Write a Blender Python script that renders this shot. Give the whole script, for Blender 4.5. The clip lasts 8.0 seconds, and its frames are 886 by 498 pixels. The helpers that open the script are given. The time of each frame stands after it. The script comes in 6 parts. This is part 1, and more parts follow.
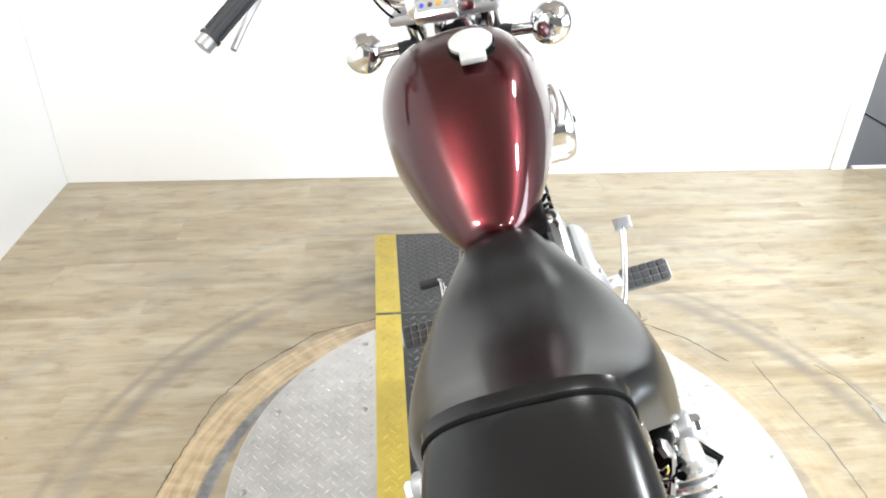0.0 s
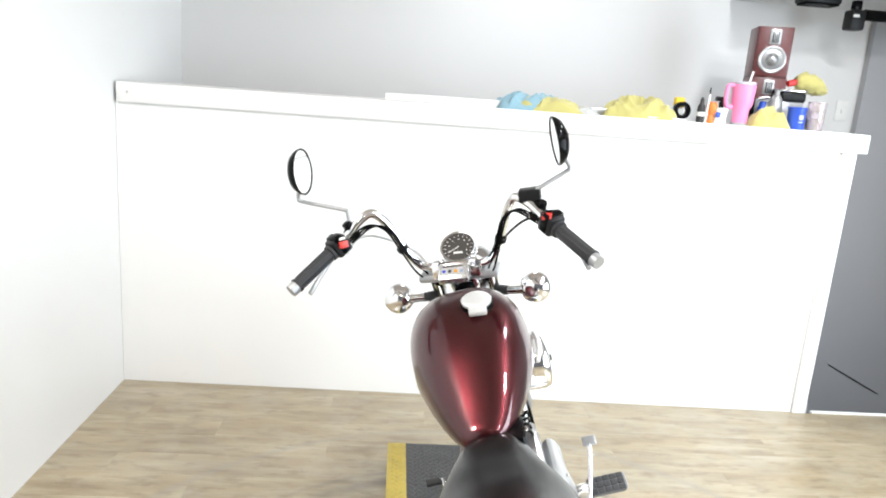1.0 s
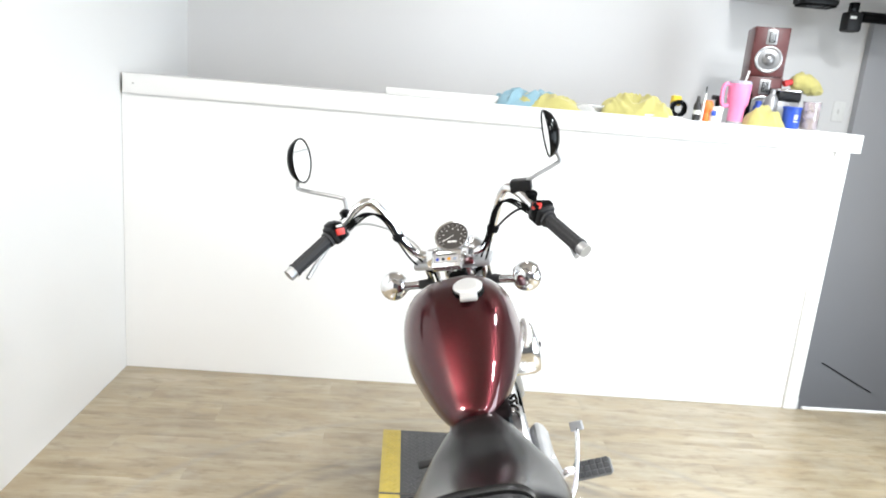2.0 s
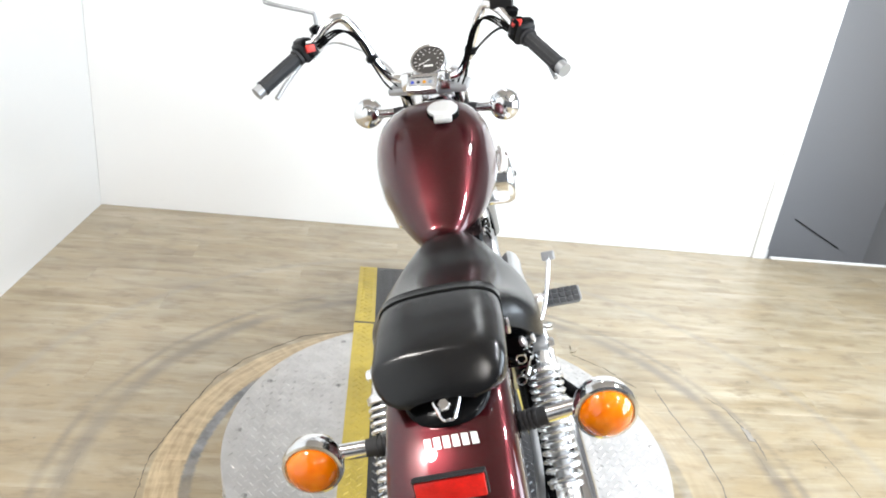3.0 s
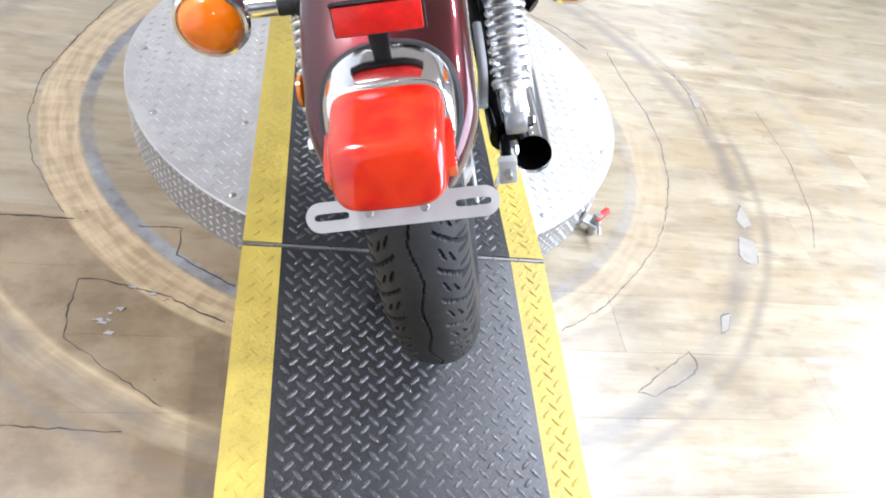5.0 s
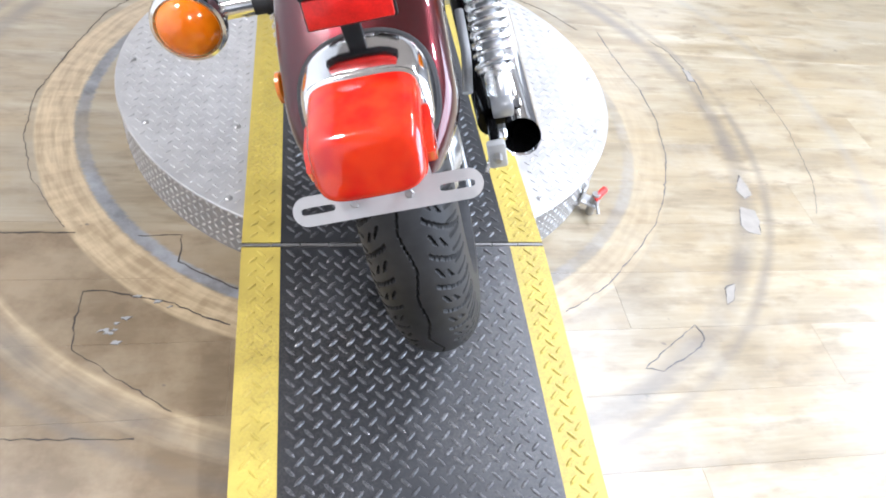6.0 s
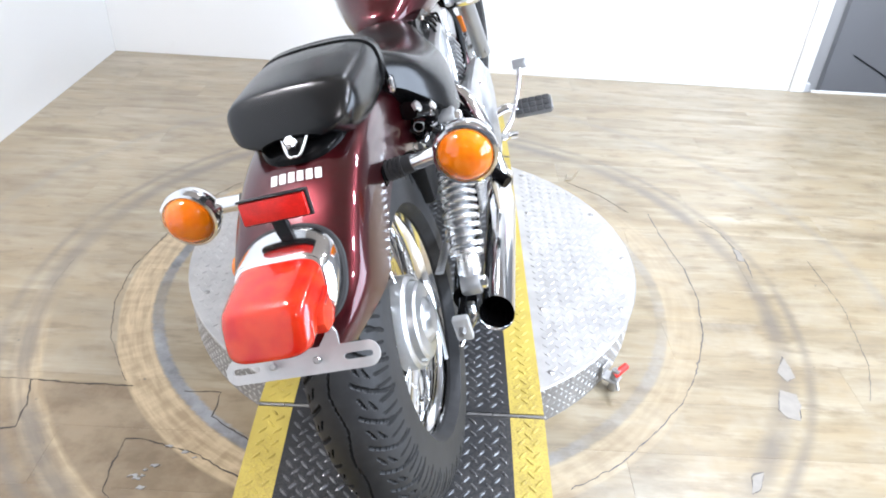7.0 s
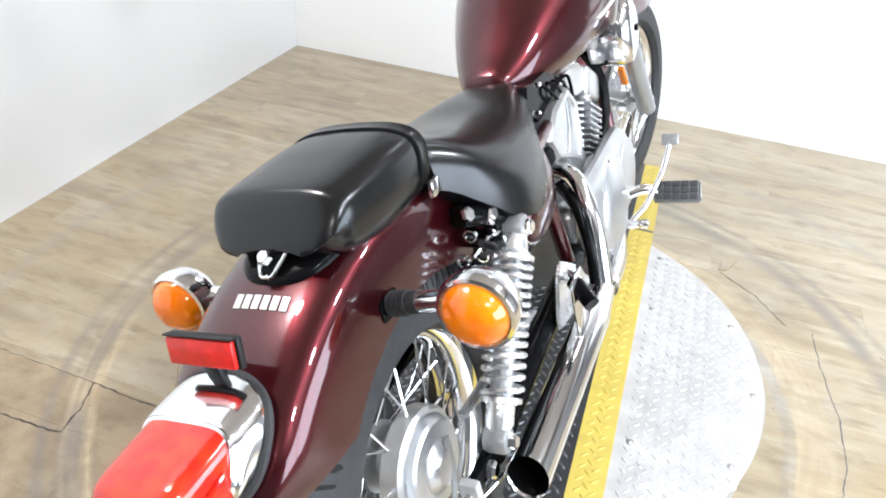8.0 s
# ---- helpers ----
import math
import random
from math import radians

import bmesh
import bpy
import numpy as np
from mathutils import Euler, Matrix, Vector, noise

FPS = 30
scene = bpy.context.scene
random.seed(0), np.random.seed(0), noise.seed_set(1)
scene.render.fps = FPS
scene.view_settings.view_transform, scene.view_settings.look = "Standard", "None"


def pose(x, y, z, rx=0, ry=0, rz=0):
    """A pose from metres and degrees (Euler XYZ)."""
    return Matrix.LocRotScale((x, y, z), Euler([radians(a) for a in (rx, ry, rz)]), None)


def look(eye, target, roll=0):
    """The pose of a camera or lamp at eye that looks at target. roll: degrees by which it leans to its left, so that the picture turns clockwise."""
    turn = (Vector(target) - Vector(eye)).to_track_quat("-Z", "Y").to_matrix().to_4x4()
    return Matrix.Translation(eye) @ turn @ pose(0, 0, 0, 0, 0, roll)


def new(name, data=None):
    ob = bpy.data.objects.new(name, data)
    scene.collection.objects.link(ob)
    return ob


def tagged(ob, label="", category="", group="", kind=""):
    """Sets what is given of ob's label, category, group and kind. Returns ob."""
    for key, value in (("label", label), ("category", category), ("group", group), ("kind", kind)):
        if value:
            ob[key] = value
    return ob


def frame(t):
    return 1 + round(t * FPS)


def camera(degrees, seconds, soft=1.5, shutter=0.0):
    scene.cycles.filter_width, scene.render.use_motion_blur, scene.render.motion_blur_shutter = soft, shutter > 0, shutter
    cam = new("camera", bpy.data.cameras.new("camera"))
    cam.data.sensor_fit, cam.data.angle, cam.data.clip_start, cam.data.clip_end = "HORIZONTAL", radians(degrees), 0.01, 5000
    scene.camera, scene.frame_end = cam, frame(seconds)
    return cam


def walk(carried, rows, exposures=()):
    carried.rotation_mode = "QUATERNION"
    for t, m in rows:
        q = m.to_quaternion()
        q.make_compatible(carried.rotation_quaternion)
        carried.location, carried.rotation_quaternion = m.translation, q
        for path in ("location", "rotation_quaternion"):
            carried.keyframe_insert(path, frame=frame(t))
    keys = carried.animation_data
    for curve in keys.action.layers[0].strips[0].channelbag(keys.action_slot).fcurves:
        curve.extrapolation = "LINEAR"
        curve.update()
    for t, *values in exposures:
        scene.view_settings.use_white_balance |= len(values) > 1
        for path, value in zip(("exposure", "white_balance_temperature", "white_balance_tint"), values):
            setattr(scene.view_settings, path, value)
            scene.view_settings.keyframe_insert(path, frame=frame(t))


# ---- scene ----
cam = camera(65.0, 8.0, soft=1.9)
PATH = [
    (0, (0.033, -0.399, 1.27), (0.198, 1.311, 0.247), 0.9),
    (0.3, (0.020, -0.535, 1.278), (0.188, 1.255, 0.393), 2.5),
    (0.5, (0.002, -0.656, 1.34), (0.163, 1.183, 0.571), 3.6),
    (1, (-0.022, -0.844, 1.464), (0.12, 1.101, 1.022), 4.2),
    (1.2, (-0.024, -0.872, 1.476), (0.103, 1.081, 1.066), 4.8),
    (2.5, (0.023, -0.911, 1.416), (0.166, 1.001, 0.846), 5.1),
    (3, (0.038, -0.914, 1.345), (0.244, 0.905, 0.54), 6.8),
    (3.2, (0.049, -0.893, 1.297), (0.275, 0.880, 0.394), 7.6),
    (3.5, (0.061, -0.888, 1.26), (0.331, 0.809, 0.237), 8.7),
    (4, (0.068, -0.885, 1.207), (0.359, 0.69, 0.009), 10.2),
    (4.5, (0.079, -0.884, 1.142), (0.478, 0.53, -0.215), 15.1),
    (5, (0.084, -0.886, 1.098), (0.515, 0.439, -0.337), 16.8),
    (6.5, (0.155, -0.923, 1.1), (0.453, 0.4, -0.369), 7.0),
    (6.8, (0.269, -0.960, 1.162), (0.410, 0.606, -0.065), 4.0),
    (7, (0.342, -0.989, 1.194), (0.365, 0.666, 0.072), 3.4),
    (7.2, (0.400, -0.977, 1.211), (0.318, 0.690, 0.108), 3.0),
    (7.5, (0.459, -0.914, 1.219), (0.172, 0.743, 0.137), 3.8),
    (8, (0.496, -0.676, 1.237), (0.022, 0.887, 0.083), 4.6),
]
walk(cam, [(t, look(eye, target, roll)) for t, eye, target, roll in PATH], exposures=((0.0, 0.18, 6500, 10), (1.0, 0.0, 6500, 10), (2.5, -0.04, 6450, 10), (3.5, 0.09, 6250, 12), (4.0, 0.15, 6100, 15), (5.0, 0.14, 5900, 15), (6.5, 0.07, 5900, 15), (7.5, 0.01, 6100, 12), (8.0, 0.01, 6200, 12)))

# ---- world and lamps ----
world = bpy.data.worlds.new("world")
world.use_nodes = True
world.node_tree.nodes["Background"].inputs[0].default_value = (0.9, 0.95, 1.0, 1)
world.node_tree.nodes["Background"].inputs[1].default_value = 0.3
scene.world = world

CEIL = 2.75
LAMP_POWER = 48.5
WINDOW_POWER = 200.0
# right-hand row follows the tank's highlights; the last two are added fill
LAMPS_AND_FILLS = [(1.75, y, 0.76) for y in (-1.3, -0.4, 0.5, 1.4)] + [(0.3, -2.8, 0.45), (-1.15, -0.05, 1.0)]
# power of an unseen weak fill added over the counter
BACK_FILL = 4.5


# ---- materials ----
def nodes_of(name):
    m = bpy.data.materials.new(name)
    m.use_nodes = True
    nt = m.node_tree
    return m, nt, nt.nodes["Principled BSDF"]


def mixc(nt, fac, a, b):
    n = nt.nodes.new("ShaderNodeMix")
    n.data_type = "RGBA"
    for sock, v in ((n.inputs[0], fac), (n.inputs[6], a), (n.inputs[7], b)):
        if isinstance(v, bpy.types.NodeSocket):
            nt.links.new(v, sock)
        elif isinstance(v, (tuple, list)):
            sock.default_value = (*v, 1) if len(v) == 3 else v
        else:
            sock.default_value = v
    return n.outputs[2]


def math_(nt, op, a, b=0.0, c=0.0):
    n = nt.nodes.new("ShaderNodeMath")
    n.operation = op
    for i, v in enumerate((a, b, c)):
        if isinstance(v, bpy.types.NodeSocket):
            nt.links.new(v, n.inputs[i])
        else:
            n.inputs[i].default_value = v
    return n.outputs[0]


def ramp(nt, fac, stops):
    n = nt.nodes.new("ShaderNodeValToRGB")
    e = n.color_ramp.elements
    while len(e) < len(stops):
        e.new(0.5)
    for el, (p, v) in zip(e, stops):
        el.position = p
        el.color = (v, v, v, 1) if not isinstance(v, tuple) else (*v, 1)
    nt.links.new(fac, n.inputs[0])
    return n.outputs[0]


def coords(nt, scale=(1, 1, 1), kind="Object"):
    c = nt.nodes.new("ShaderNodeTexCoord")
    m = nt.nodes.new("ShaderNodeMapping")
    m.inputs["Scale"].default_value = scale
    nt.links.new(c.outputs[kind], m.inputs[0])
    return m.outputs[0]


def noise_(nt, vec, scale, detail=3, rough=0.55):
    n = nt.nodes.new("ShaderNodeTexNoise")
    n.inputs["Scale"].default_value, n.inputs["Detail"].default_value, n.inputs["Roughness"].default_value = scale, detail, rough
    nt.links.new(vec, n.inputs["Vector"])
    return n.outputs[0]


def bump(nt, bsdf, height, strength, dist=0.001):
    b = nt.nodes.new("ShaderNodeBump")
    b.inputs["Strength"].default_value, b.inputs["Distance"].default_value = strength, dist
    nt.links.new(height, b.inputs["Height"])
    nt.links.new(b.outputs[0], bsdf.inputs["Normal"])


def plain(name, col, rough=0.5, metal=0.0, var=0.12, scale=40.0, bumps=0.0, coat=0.0, spec=0.5, rvar=0.15, coat_ior=1.5):
    """A material with colour and gloss that vary at two scales."""
    m, nt, b = nodes_of(name)
    v = coords(nt)
    big, fine = noise_(nt, v, scale * 0.12, 3), noise_(nt, v, scale, 5)
    f = math_(nt, "ADD", math_(nt, "MULTIPLY", big, 0.6), math_(nt, "MULTIPLY", fine, 0.4))
    lo, hi = tuple(c * (1 - var) for c in col), tuple(min(1, c * (1 + var)) for c in col)
    nt.links.new(mixc(nt, ramp(nt, f, [(0.3, 0.0), (0.7, 1.0)]), lo, hi), b.inputs["Base Color"])
    r = math_(nt, "MULTIPLY_ADD", f, rvar, rough - rvar / 2)
    nt.links.new(r, b.inputs["Roughness"])
    b.inputs["Metallic"].default_value = metal
    b.inputs["Specular IOR Level"].default_value = spec
    b.inputs["Coat Weight"].default_value = coat
    b.inputs["Coat Roughness"].default_value = 0.03
    b.inputs["Coat IOR"].default_value = coat_ior
    if bumps:
        bump(nt, b, fine, bumps)
    return m


def lens_mat(name, col, trans=0.55):
    m, nt, b = nodes_of(name)
    v = coords(nt)
    # brighter blotches in the base colour imitate glow inside the lens
    f = ramp(nt, noise_(nt, v, 28, 2), [(0.38, 0.0), (0.66, 1.0)])
    nt.links.new(mixc(nt, f, tuple(c * 0.92 for c in col), (min(1, col[0] * 1.12), col[1] * 1.12 + 0.034, col[2] * 1.4)), b.inputs["Base Color"])
    b.inputs["Roughness"].default_value = 0.07
    b.inputs["Transmission Weight"].default_value = trans
    b.inputs["IOR"].default_value = 1.49
    b.inputs["Subsurface Weight"].default_value = 0.0
    b.inputs["Coat Weight"].default_value = 0.6
    return m


M_RED = plain("maroon_paint", (0.060, 0.0039, 0.0068), 0.30, 0.80, 0.10, 900, coat=1.0, rvar=0.06, spec=0.3, coat_ior=1.55)
M_UNDERCOAT = plain("black_undercoat", (0.005, 0.005, 0.005), 0.7, 0.0, 0.3, 60, bumps=0.2, spec=0.1)
M_CHROME = plain("chrome", (0.93, 0.93, 0.935), 0.10, 1.0, 0.03, 25, rvar=0.05)
M_ALU = plain("cast_aluminium", (0.60, 0.605, 0.61), 0.34, 0.9, 0.10, 120, bumps=0.12)
M_ALUPAINT = plain("silver_paint", (0.40, 0.405, 0.41), 0.36, 0.6, 0.07, 150)
M_CAP = plain("satin_cap", (0.80, 0.80, 0.79), 0.32, 0.5, 0.05, 80)
M_BLACK = plain("black_gloss", (0.0035, 0.0035, 0.0037), 0.15, 0.0, 0.3, 60, spec=0.08)
M_SATIN = plain("satin_chrome", (0.90, 0.905, 0.91), 0.26, 0.9, 0.04, 60)
M_BLACKPLASTIC = plain("black_plastic", (0.009, 0.009, 0.0096), 0.45, 0.0, 0.25, 90, bumps=0.1, spec=0.25)
M_RUBBER = plain("rubber", (0.028, 0.028, 0.029), 0.72, 0.0, 0.3, 70, bumps=0.15)
# near-black rubber that paints the shade inside the tread grooves
M_GROOVESHADE = plain("tyre_groove_shade", (0.004, 0.004, 0.004), 0.85, 0.0, 0.3, 70)
M_TYRE = plain("tyre_rubber", (0.031, 0.0307, 0.0316), 0.55, 0.0, 0.40, 60, bumps=0.3, spec=0.3)
M_ENGINEDARK = plain("dark_metal", (0.035, 0.034, 0.034), 0.45, 0.4, 0.4, 45)
M_REDLENS = lens_mat("red_lens", (0.80, 0.017, 0.006), 0.42)
M_ORANGELENS = lens_mat("amber_lens", (1.0, 0.20, 0.0), 0.10)
M_REFLECT = plain("reflector_red", (0.58, 0.013, 0.008), 0.3, 0.0, 0.3, 500, coat=0.3, spec=0.3)
M_AMBERREF = plain("reflector_amber", (0.75, 0.2, 0.01), 0.2, 0.0, 0.15, 500, coat=1.0)
M_WHITEPLASTIC = plain("white_plastic", (0.72, 0.72, 0.7), 0.4, 0.0, 0.06, 60)
M_BULB = plain("bulb_amber", (1.0, 0.72, 0.36), 0.3, 0.3, 0.1, 60)
M_SWITCHRED = plain("switch_red", (0.6, 0.03, 0.02), 0.4, 0.0, 0.1, 80)
M_LETTER = plain("pale_lettering", (0.75, 0.75, 0.72), 0.4, 0.3, 0.05, 200)
M_BRACKET = plain("bracket_silver", (0.52, 0.52, 0.515), 0.42, 0.35, 0.08, 90)
M_DIAL = plain("dial_black", (0.055, 0.050, 0.046), 0.5, 0.0, 0.2, 90, spec=0.2)
M_GREYGRIP = plain("grip_rubber", (0.015, 0.015, 0.017), 0.6, 0.0, 0.2, 120, bumps=0.1)
M_BOLT = plain("bolt_steel", (0.42, 0.41, 0.4), 0.35, 0.9, 0.2, 200)
M_PEGRIB = plain("worn_peg_rubber", (0.11, 0.11, 0.112), 0.5, 0.0, 0.25, 120, bumps=0.1)
M_MIRROR = plain("mirror_glass", (0.93, 0.94, 0.95), 0.015, 1.0, 0.01, 20, rvar=0.01)


def leather():
    m, nt, b = nodes_of("seat_vinyl")
    v = coords(nt)
    big, grain = noise_(nt, v, 9, 3), noise_(nt, v, 520, 3)
    vor = nt.nodes.new("ShaderNodeTexVoronoi")
    vor.inputs["Scale"].default_value = 700
    nt.links.new(v, vor.inputs["Vector"])
    nt.links.new(mixc(nt, big, (0.004, 0.004, 0.0043), (0.007, 0.0069, 0.007)), b.inputs["Base Color"])
    nt.links.new(math_(nt, "MULTIPLY_ADD", big, 0.08, 0.19), b.inputs["Roughness"])
    b.inputs["Specular IOR Level"].default_value = 0.5
    h = math_(nt, "ADD", vor.outputs["Distance"], grain)
    bump(nt, b, h, 0.04, 0.0004)
    return m


M_SEAT = leather()
M_CASTBRIGHT = plain("bright_cast_cover", (0.56, 0.56, 0.56), 0.30, 0.85, 0.10, 90, bumps=0.06)


def plate_mat(name, col, rough, metal, worn, wear=0.5):
    m, nt, b = nodes_of(name)
    v = coords(nt)
    big, mid, fine = noise_(nt, v, 3.0, 4), noise_(nt, v, 22, 4), noise_(nt, v, 220, 3)
    base = mixc(nt, ramp(nt, mid, [(0.35, 0.0), (0.7, 1.0)]), tuple(c * 0.82 for c in col), col)
    f = math_(nt, "MULTIPLY", ramp(nt, big, [(0.45, 0.0), (0.75, 1.0)]), ramp(nt, fine, [(0.45, 0.0), (0.62, 1.0)]))
    nt.links.new(mixc(nt, math_(nt, "MULTIPLY", f, wear), base, worn), b.inputs["Base Color"])
    nt.links.new(math_(nt, "MULTIPLY_ADD", mid, 0.14, rough - 0.07), b.inputs["Roughness"])
    b.inputs["Metallic"].default_value = metal
    bump(nt, b, fine, 0.12)
    return m


M_PLATE = plate_mat("aluminium_tread", (0.64, 0.625, 0.61), 0.40, 0.72, (0.50, 0.47, 0.44), 0.15)
# skirt plate: darker and browner than the disc
M_SKIRT = plate_mat("darker_aluminium_tread", (0.40, 0.39, 0.375), 0.48, 0.45, (0.22, 0.19, 0.16), 0.6)
M_HINGE = plain("hinge_steel", (0.16, 0.155, 0.15), 0.45, 0.7, 0.3, 120)
M_YELLOW = plate_mat("yellow_paint", (0.56, 0.43, 0.075), 0.5, 0.0, (0.30, 0.21, 0.05), 0.75)
M_DARKPLATE = plate_mat("black_painted_tread", (0.034, 0.035, 0.038), 0.34, 0.3, (0.10, 0.092, 0.085), 0.7)
M_LUGDARK = plate_mat("black_tread_lug", (0.10, 0.10, 0.104), 0.32, 0.5, (0.34, 0.33, 0.32), 0.8)

TC = (0.29, 0.60)          # turntable centre
TR = 0.597                 # turntable radius
TZ = 0.115                 # turntable top


def floor_mat():
    m, nt, b = nodes_of("vinyl_plank")
    geo = nt.nodes.new("ShaderNodeNewGeometry")
    pos = geo.outputs["Position"]
    info = nt.nodes.new("ShaderNodeObjectInfo")
    rnd = info.outputs["Random"]
    # grain runs along the plank (world x), each plank shifted by its own random value
    add = nt.nodes.new("ShaderNodeCombineXYZ")
    nt.links.new(math_(nt, "MULTIPLY", rnd, 37.0), add.inputs[0])
    nt.links.new(math_(nt, "MULTIPLY", rnd, 91.0), add.inputs[1])
    va = nt.nodes.new("ShaderNodeVectorMath")
    va.operation = "ADD"
    nt.links.new(pos, va.inputs[0])
    nt.links.new(add.outputs[0], va.inputs[1])
    mp = nt.nodes.new("ShaderNodeMapping")
    mp.inputs["Scale"].default_value = (1.1, 7.0, 1.0)
    nt.links.new(va.outputs[0], mp.inputs[0])
    mp2 = nt.nodes.new("ShaderNodeMapping")
    mp2.inputs["Scale"].default_value = (5.0, 90.0, 1.0)
    nt.links.new(va.outputs[0], mp2.inputs[0])
    g1, g2 = noise_(nt, mp.outputs[0], 1.6, 5, 0.6), noise_(nt, mp2.outputs[0], 1.5, 4, 0.6)
    cloud = noise_(nt, pos, 2.2, 4)
    tone = math_(nt, "ADD", math_(nt, "MULTIPLY", g1, 0.82), math_(nt, "MULTIPLY", g2, 0.18))
    wood = nt.nodes.new("ShaderNodeValToRGB")
    e = wood.color_ramp.elements
    for k in range(3):
        e.new(0.5)
    for el, (p, c) in zip(e, [(0.30, (0.165, 0.120, 0.067)), (0.41, (0.250, 0.193, 0.113)), (0.50, (0.315, 0.256, 0.160)), (0.58, (0.385, 0.325, 0.222)), (0.70, (0.46, 0.405, 0.30))]):
        el.position, el.color = p, (*c, 1)
    nt.links.new(tone, wood.inputs[0])
    col = mixc(nt, math_(nt, "MULTIPLY", rnd, 0.3), wood.outputs[0], (0.31, 0.27, 0.205))
    grey = ramp(nt, cloud, [(0.52, 0.0), (0.74, 0.38)])
    col = mixc(nt, grey, col, (0.29, 0.258, 0.205))
    # yellowed and browned wear in streaky blotches along the planks
    mp3 = nt.nodes.new("ShaderNodeMapping")
    mp3.inputs["Scale"].default_value = (2.2, 6.5, 1.0)
    nt.links.new(va.outputs[0], mp3.inputs[0])
    blot = noise_(nt, mp3.outputs[0], 1.5, 5, 0.65)
    col = mixc(nt, ramp(nt, blot, [(0.45, 0.0), (0.64, 0.7)]), col, (0.33, 0.252, 0.145))
    blot2 = noise_(nt, mp3.outputs[0], 3.7, 4, 0.6)
    col = mixc(nt, ramp(nt, blot2, [(0.51, 0.0), (0.69, 0.65)]), col, (0.170, 0.124, 0.072))
    blot3 = noise_(nt, pos, 6.0, 5, 0.65)
    col = mixc(nt, ramp(nt, blot3, [(0.50, 0.0), (0.70, 0.4)]), col, (0.40, 0.365, 0.29))
    # worn rings swept round the turntable
    off = nt.nodes.new("ShaderNodeVectorMath")
    off.operation = "SUBTRACT"
    off.inputs[1].default_value = (TC[0], TC[1], 0)
    nt.links.new(pos, off.inputs[0])
    flat = nt.nodes.new("ShaderNodeVectorMath")
    flat.operation = "MULTIPLY"
    flat.inputs[1].default_value = (1, 1, 0)
    nt.links.new(off.outputs[0], flat.inputs[0])
    ln = nt.nodes.new("ShaderNodeVectorMath")
    ln.operation = "LENGTH"
    nt.links.new(flat.outputs[0], ln.inputs[0])
    r0 = ln.outputs["Value"]
    wob = noise_(nt, pos, 5.0, 1, 0.4)
    r = math_(nt, "ADD", r0, math_(nt, "MULTIPLY_ADD", wob, 0.012, -0.006))
    rfine = math_(nt, "ADD", r, math_(nt, "MULTIPLY_ADD", g2, 0.02, -0.01))
    broken = noise_(nt, pos, 3.1, 3)

    def band(rad, lo, hi, soft):
        up = nt.nodes.new("ShaderNodeMapRange")
        up.inputs[1].default_value, up.inputs[2].default_value = lo - soft, lo + soft
        nt.links.new(rad, up.inputs[0])
        dn = nt.nodes.new("ShaderNodeMapRange")
        dn.inputs[1].default_value, dn.inputs[2].default_value = hi + soft, hi - soft
        nt.links.new(rad, dn.inputs[0])
        return math_(nt, "MULTIPLY", up.outputs[0], dn.outputs[0])

    sep = nt.nodes.new("ShaderNodeSeparateXYZ")
    nt.links.new(off.outputs[0], sep.inputs[0])
    west = nt.nodes.new("ShaderNodeMapRange")
    west.inputs[1].default_value, west.inputs[2].default_value = 0.75, -0.25
    west.inputs[3].default_value, west.inputs[4].default_value = 0.22, 1.0
    nt.links.new(sep.outputs[0], west.inputs[0])
    ang = math_(nt, "ARCTAN2", sep.outputs[1], sep.outputs[0])
    pol = nt.nodes.new("ShaderNodeCombineXYZ")
    nt.links.new(math_(nt, "MULTIPLY", ang, 3.0), pol.inputs[0])
    nt.links.new(math_(nt, "MULTIPLY", r0, 30.0), pol.inputs[1])
    pol2 = nt.nodes.new("ShaderNodeCombineXYZ")
    nt.links.new(math_(nt, "MULTIPLY", ang, 16.0), pol2.inputs[0])
    nt.links.new(math_(nt, "MULTIPLY", r0, 4.0), pol2.inputs[1])
    cross = math_(nt, "ADD", math_(nt, "MULTIPLY", noise_(nt, pol.outputs[0], 2.0, 4, 0.6), 0.6), math_(nt, "MULTIPLY", noise_(nt, pol2.outputs[0], 1.6, 3, 0.6), 0.4))
    ply = mixc(nt, ramp(nt, cross, [(0.40, 0.0), (0.60, 1.0)]), (0.34, 0.245, 0.135), (0.58, 0.455, 0.275))
    sweep = math_(nt, "ADD", sep.outputs[0], sep.outputs[1])
    lowleft = nt.nodes.new("ShaderNodeMapRange")
    lowleft.inputs[1].default_value, lowleft.inputs[2].default_value = -1.06, -1.26
    nt.links.new(sweep, lowleft.inputs[0])
    # brown patch where the print has worn off beside the ramp
    worn = nt.nodes.new("ShaderNodeMapRange")
    worn.inputs[1].default_value, worn.inputs[2].default_value = -0.66, -0.98
    nt.links.new(math_(nt, "ADD", sweep, math_(nt, "MULTIPLY_ADD", blot, 0.6, -0.3)), worn.inputs[0])
    near = nt.nodes.new("ShaderNodeMapRange")
    near.inputs[1].default_value, near.inputs[2].default_value = 2.1, 1.6
    nt.links.new(math_(nt, "ADD", r0, math_(nt, "MULTIPLY_ADD", blot, 0.6, -0.3)), near.inputs[0])
    edge = nt.nodes.new("ShaderNodeMapRange")
    edge.inputs[1].default_value, edge.inputs[2].default_value = -0.444, -0.452
    edge.inputs[3].default_value, edge.inputs[4].default_value = 0.12, 1.0
    nt.links.new(sep.outputs[1], edge.inputs[0])
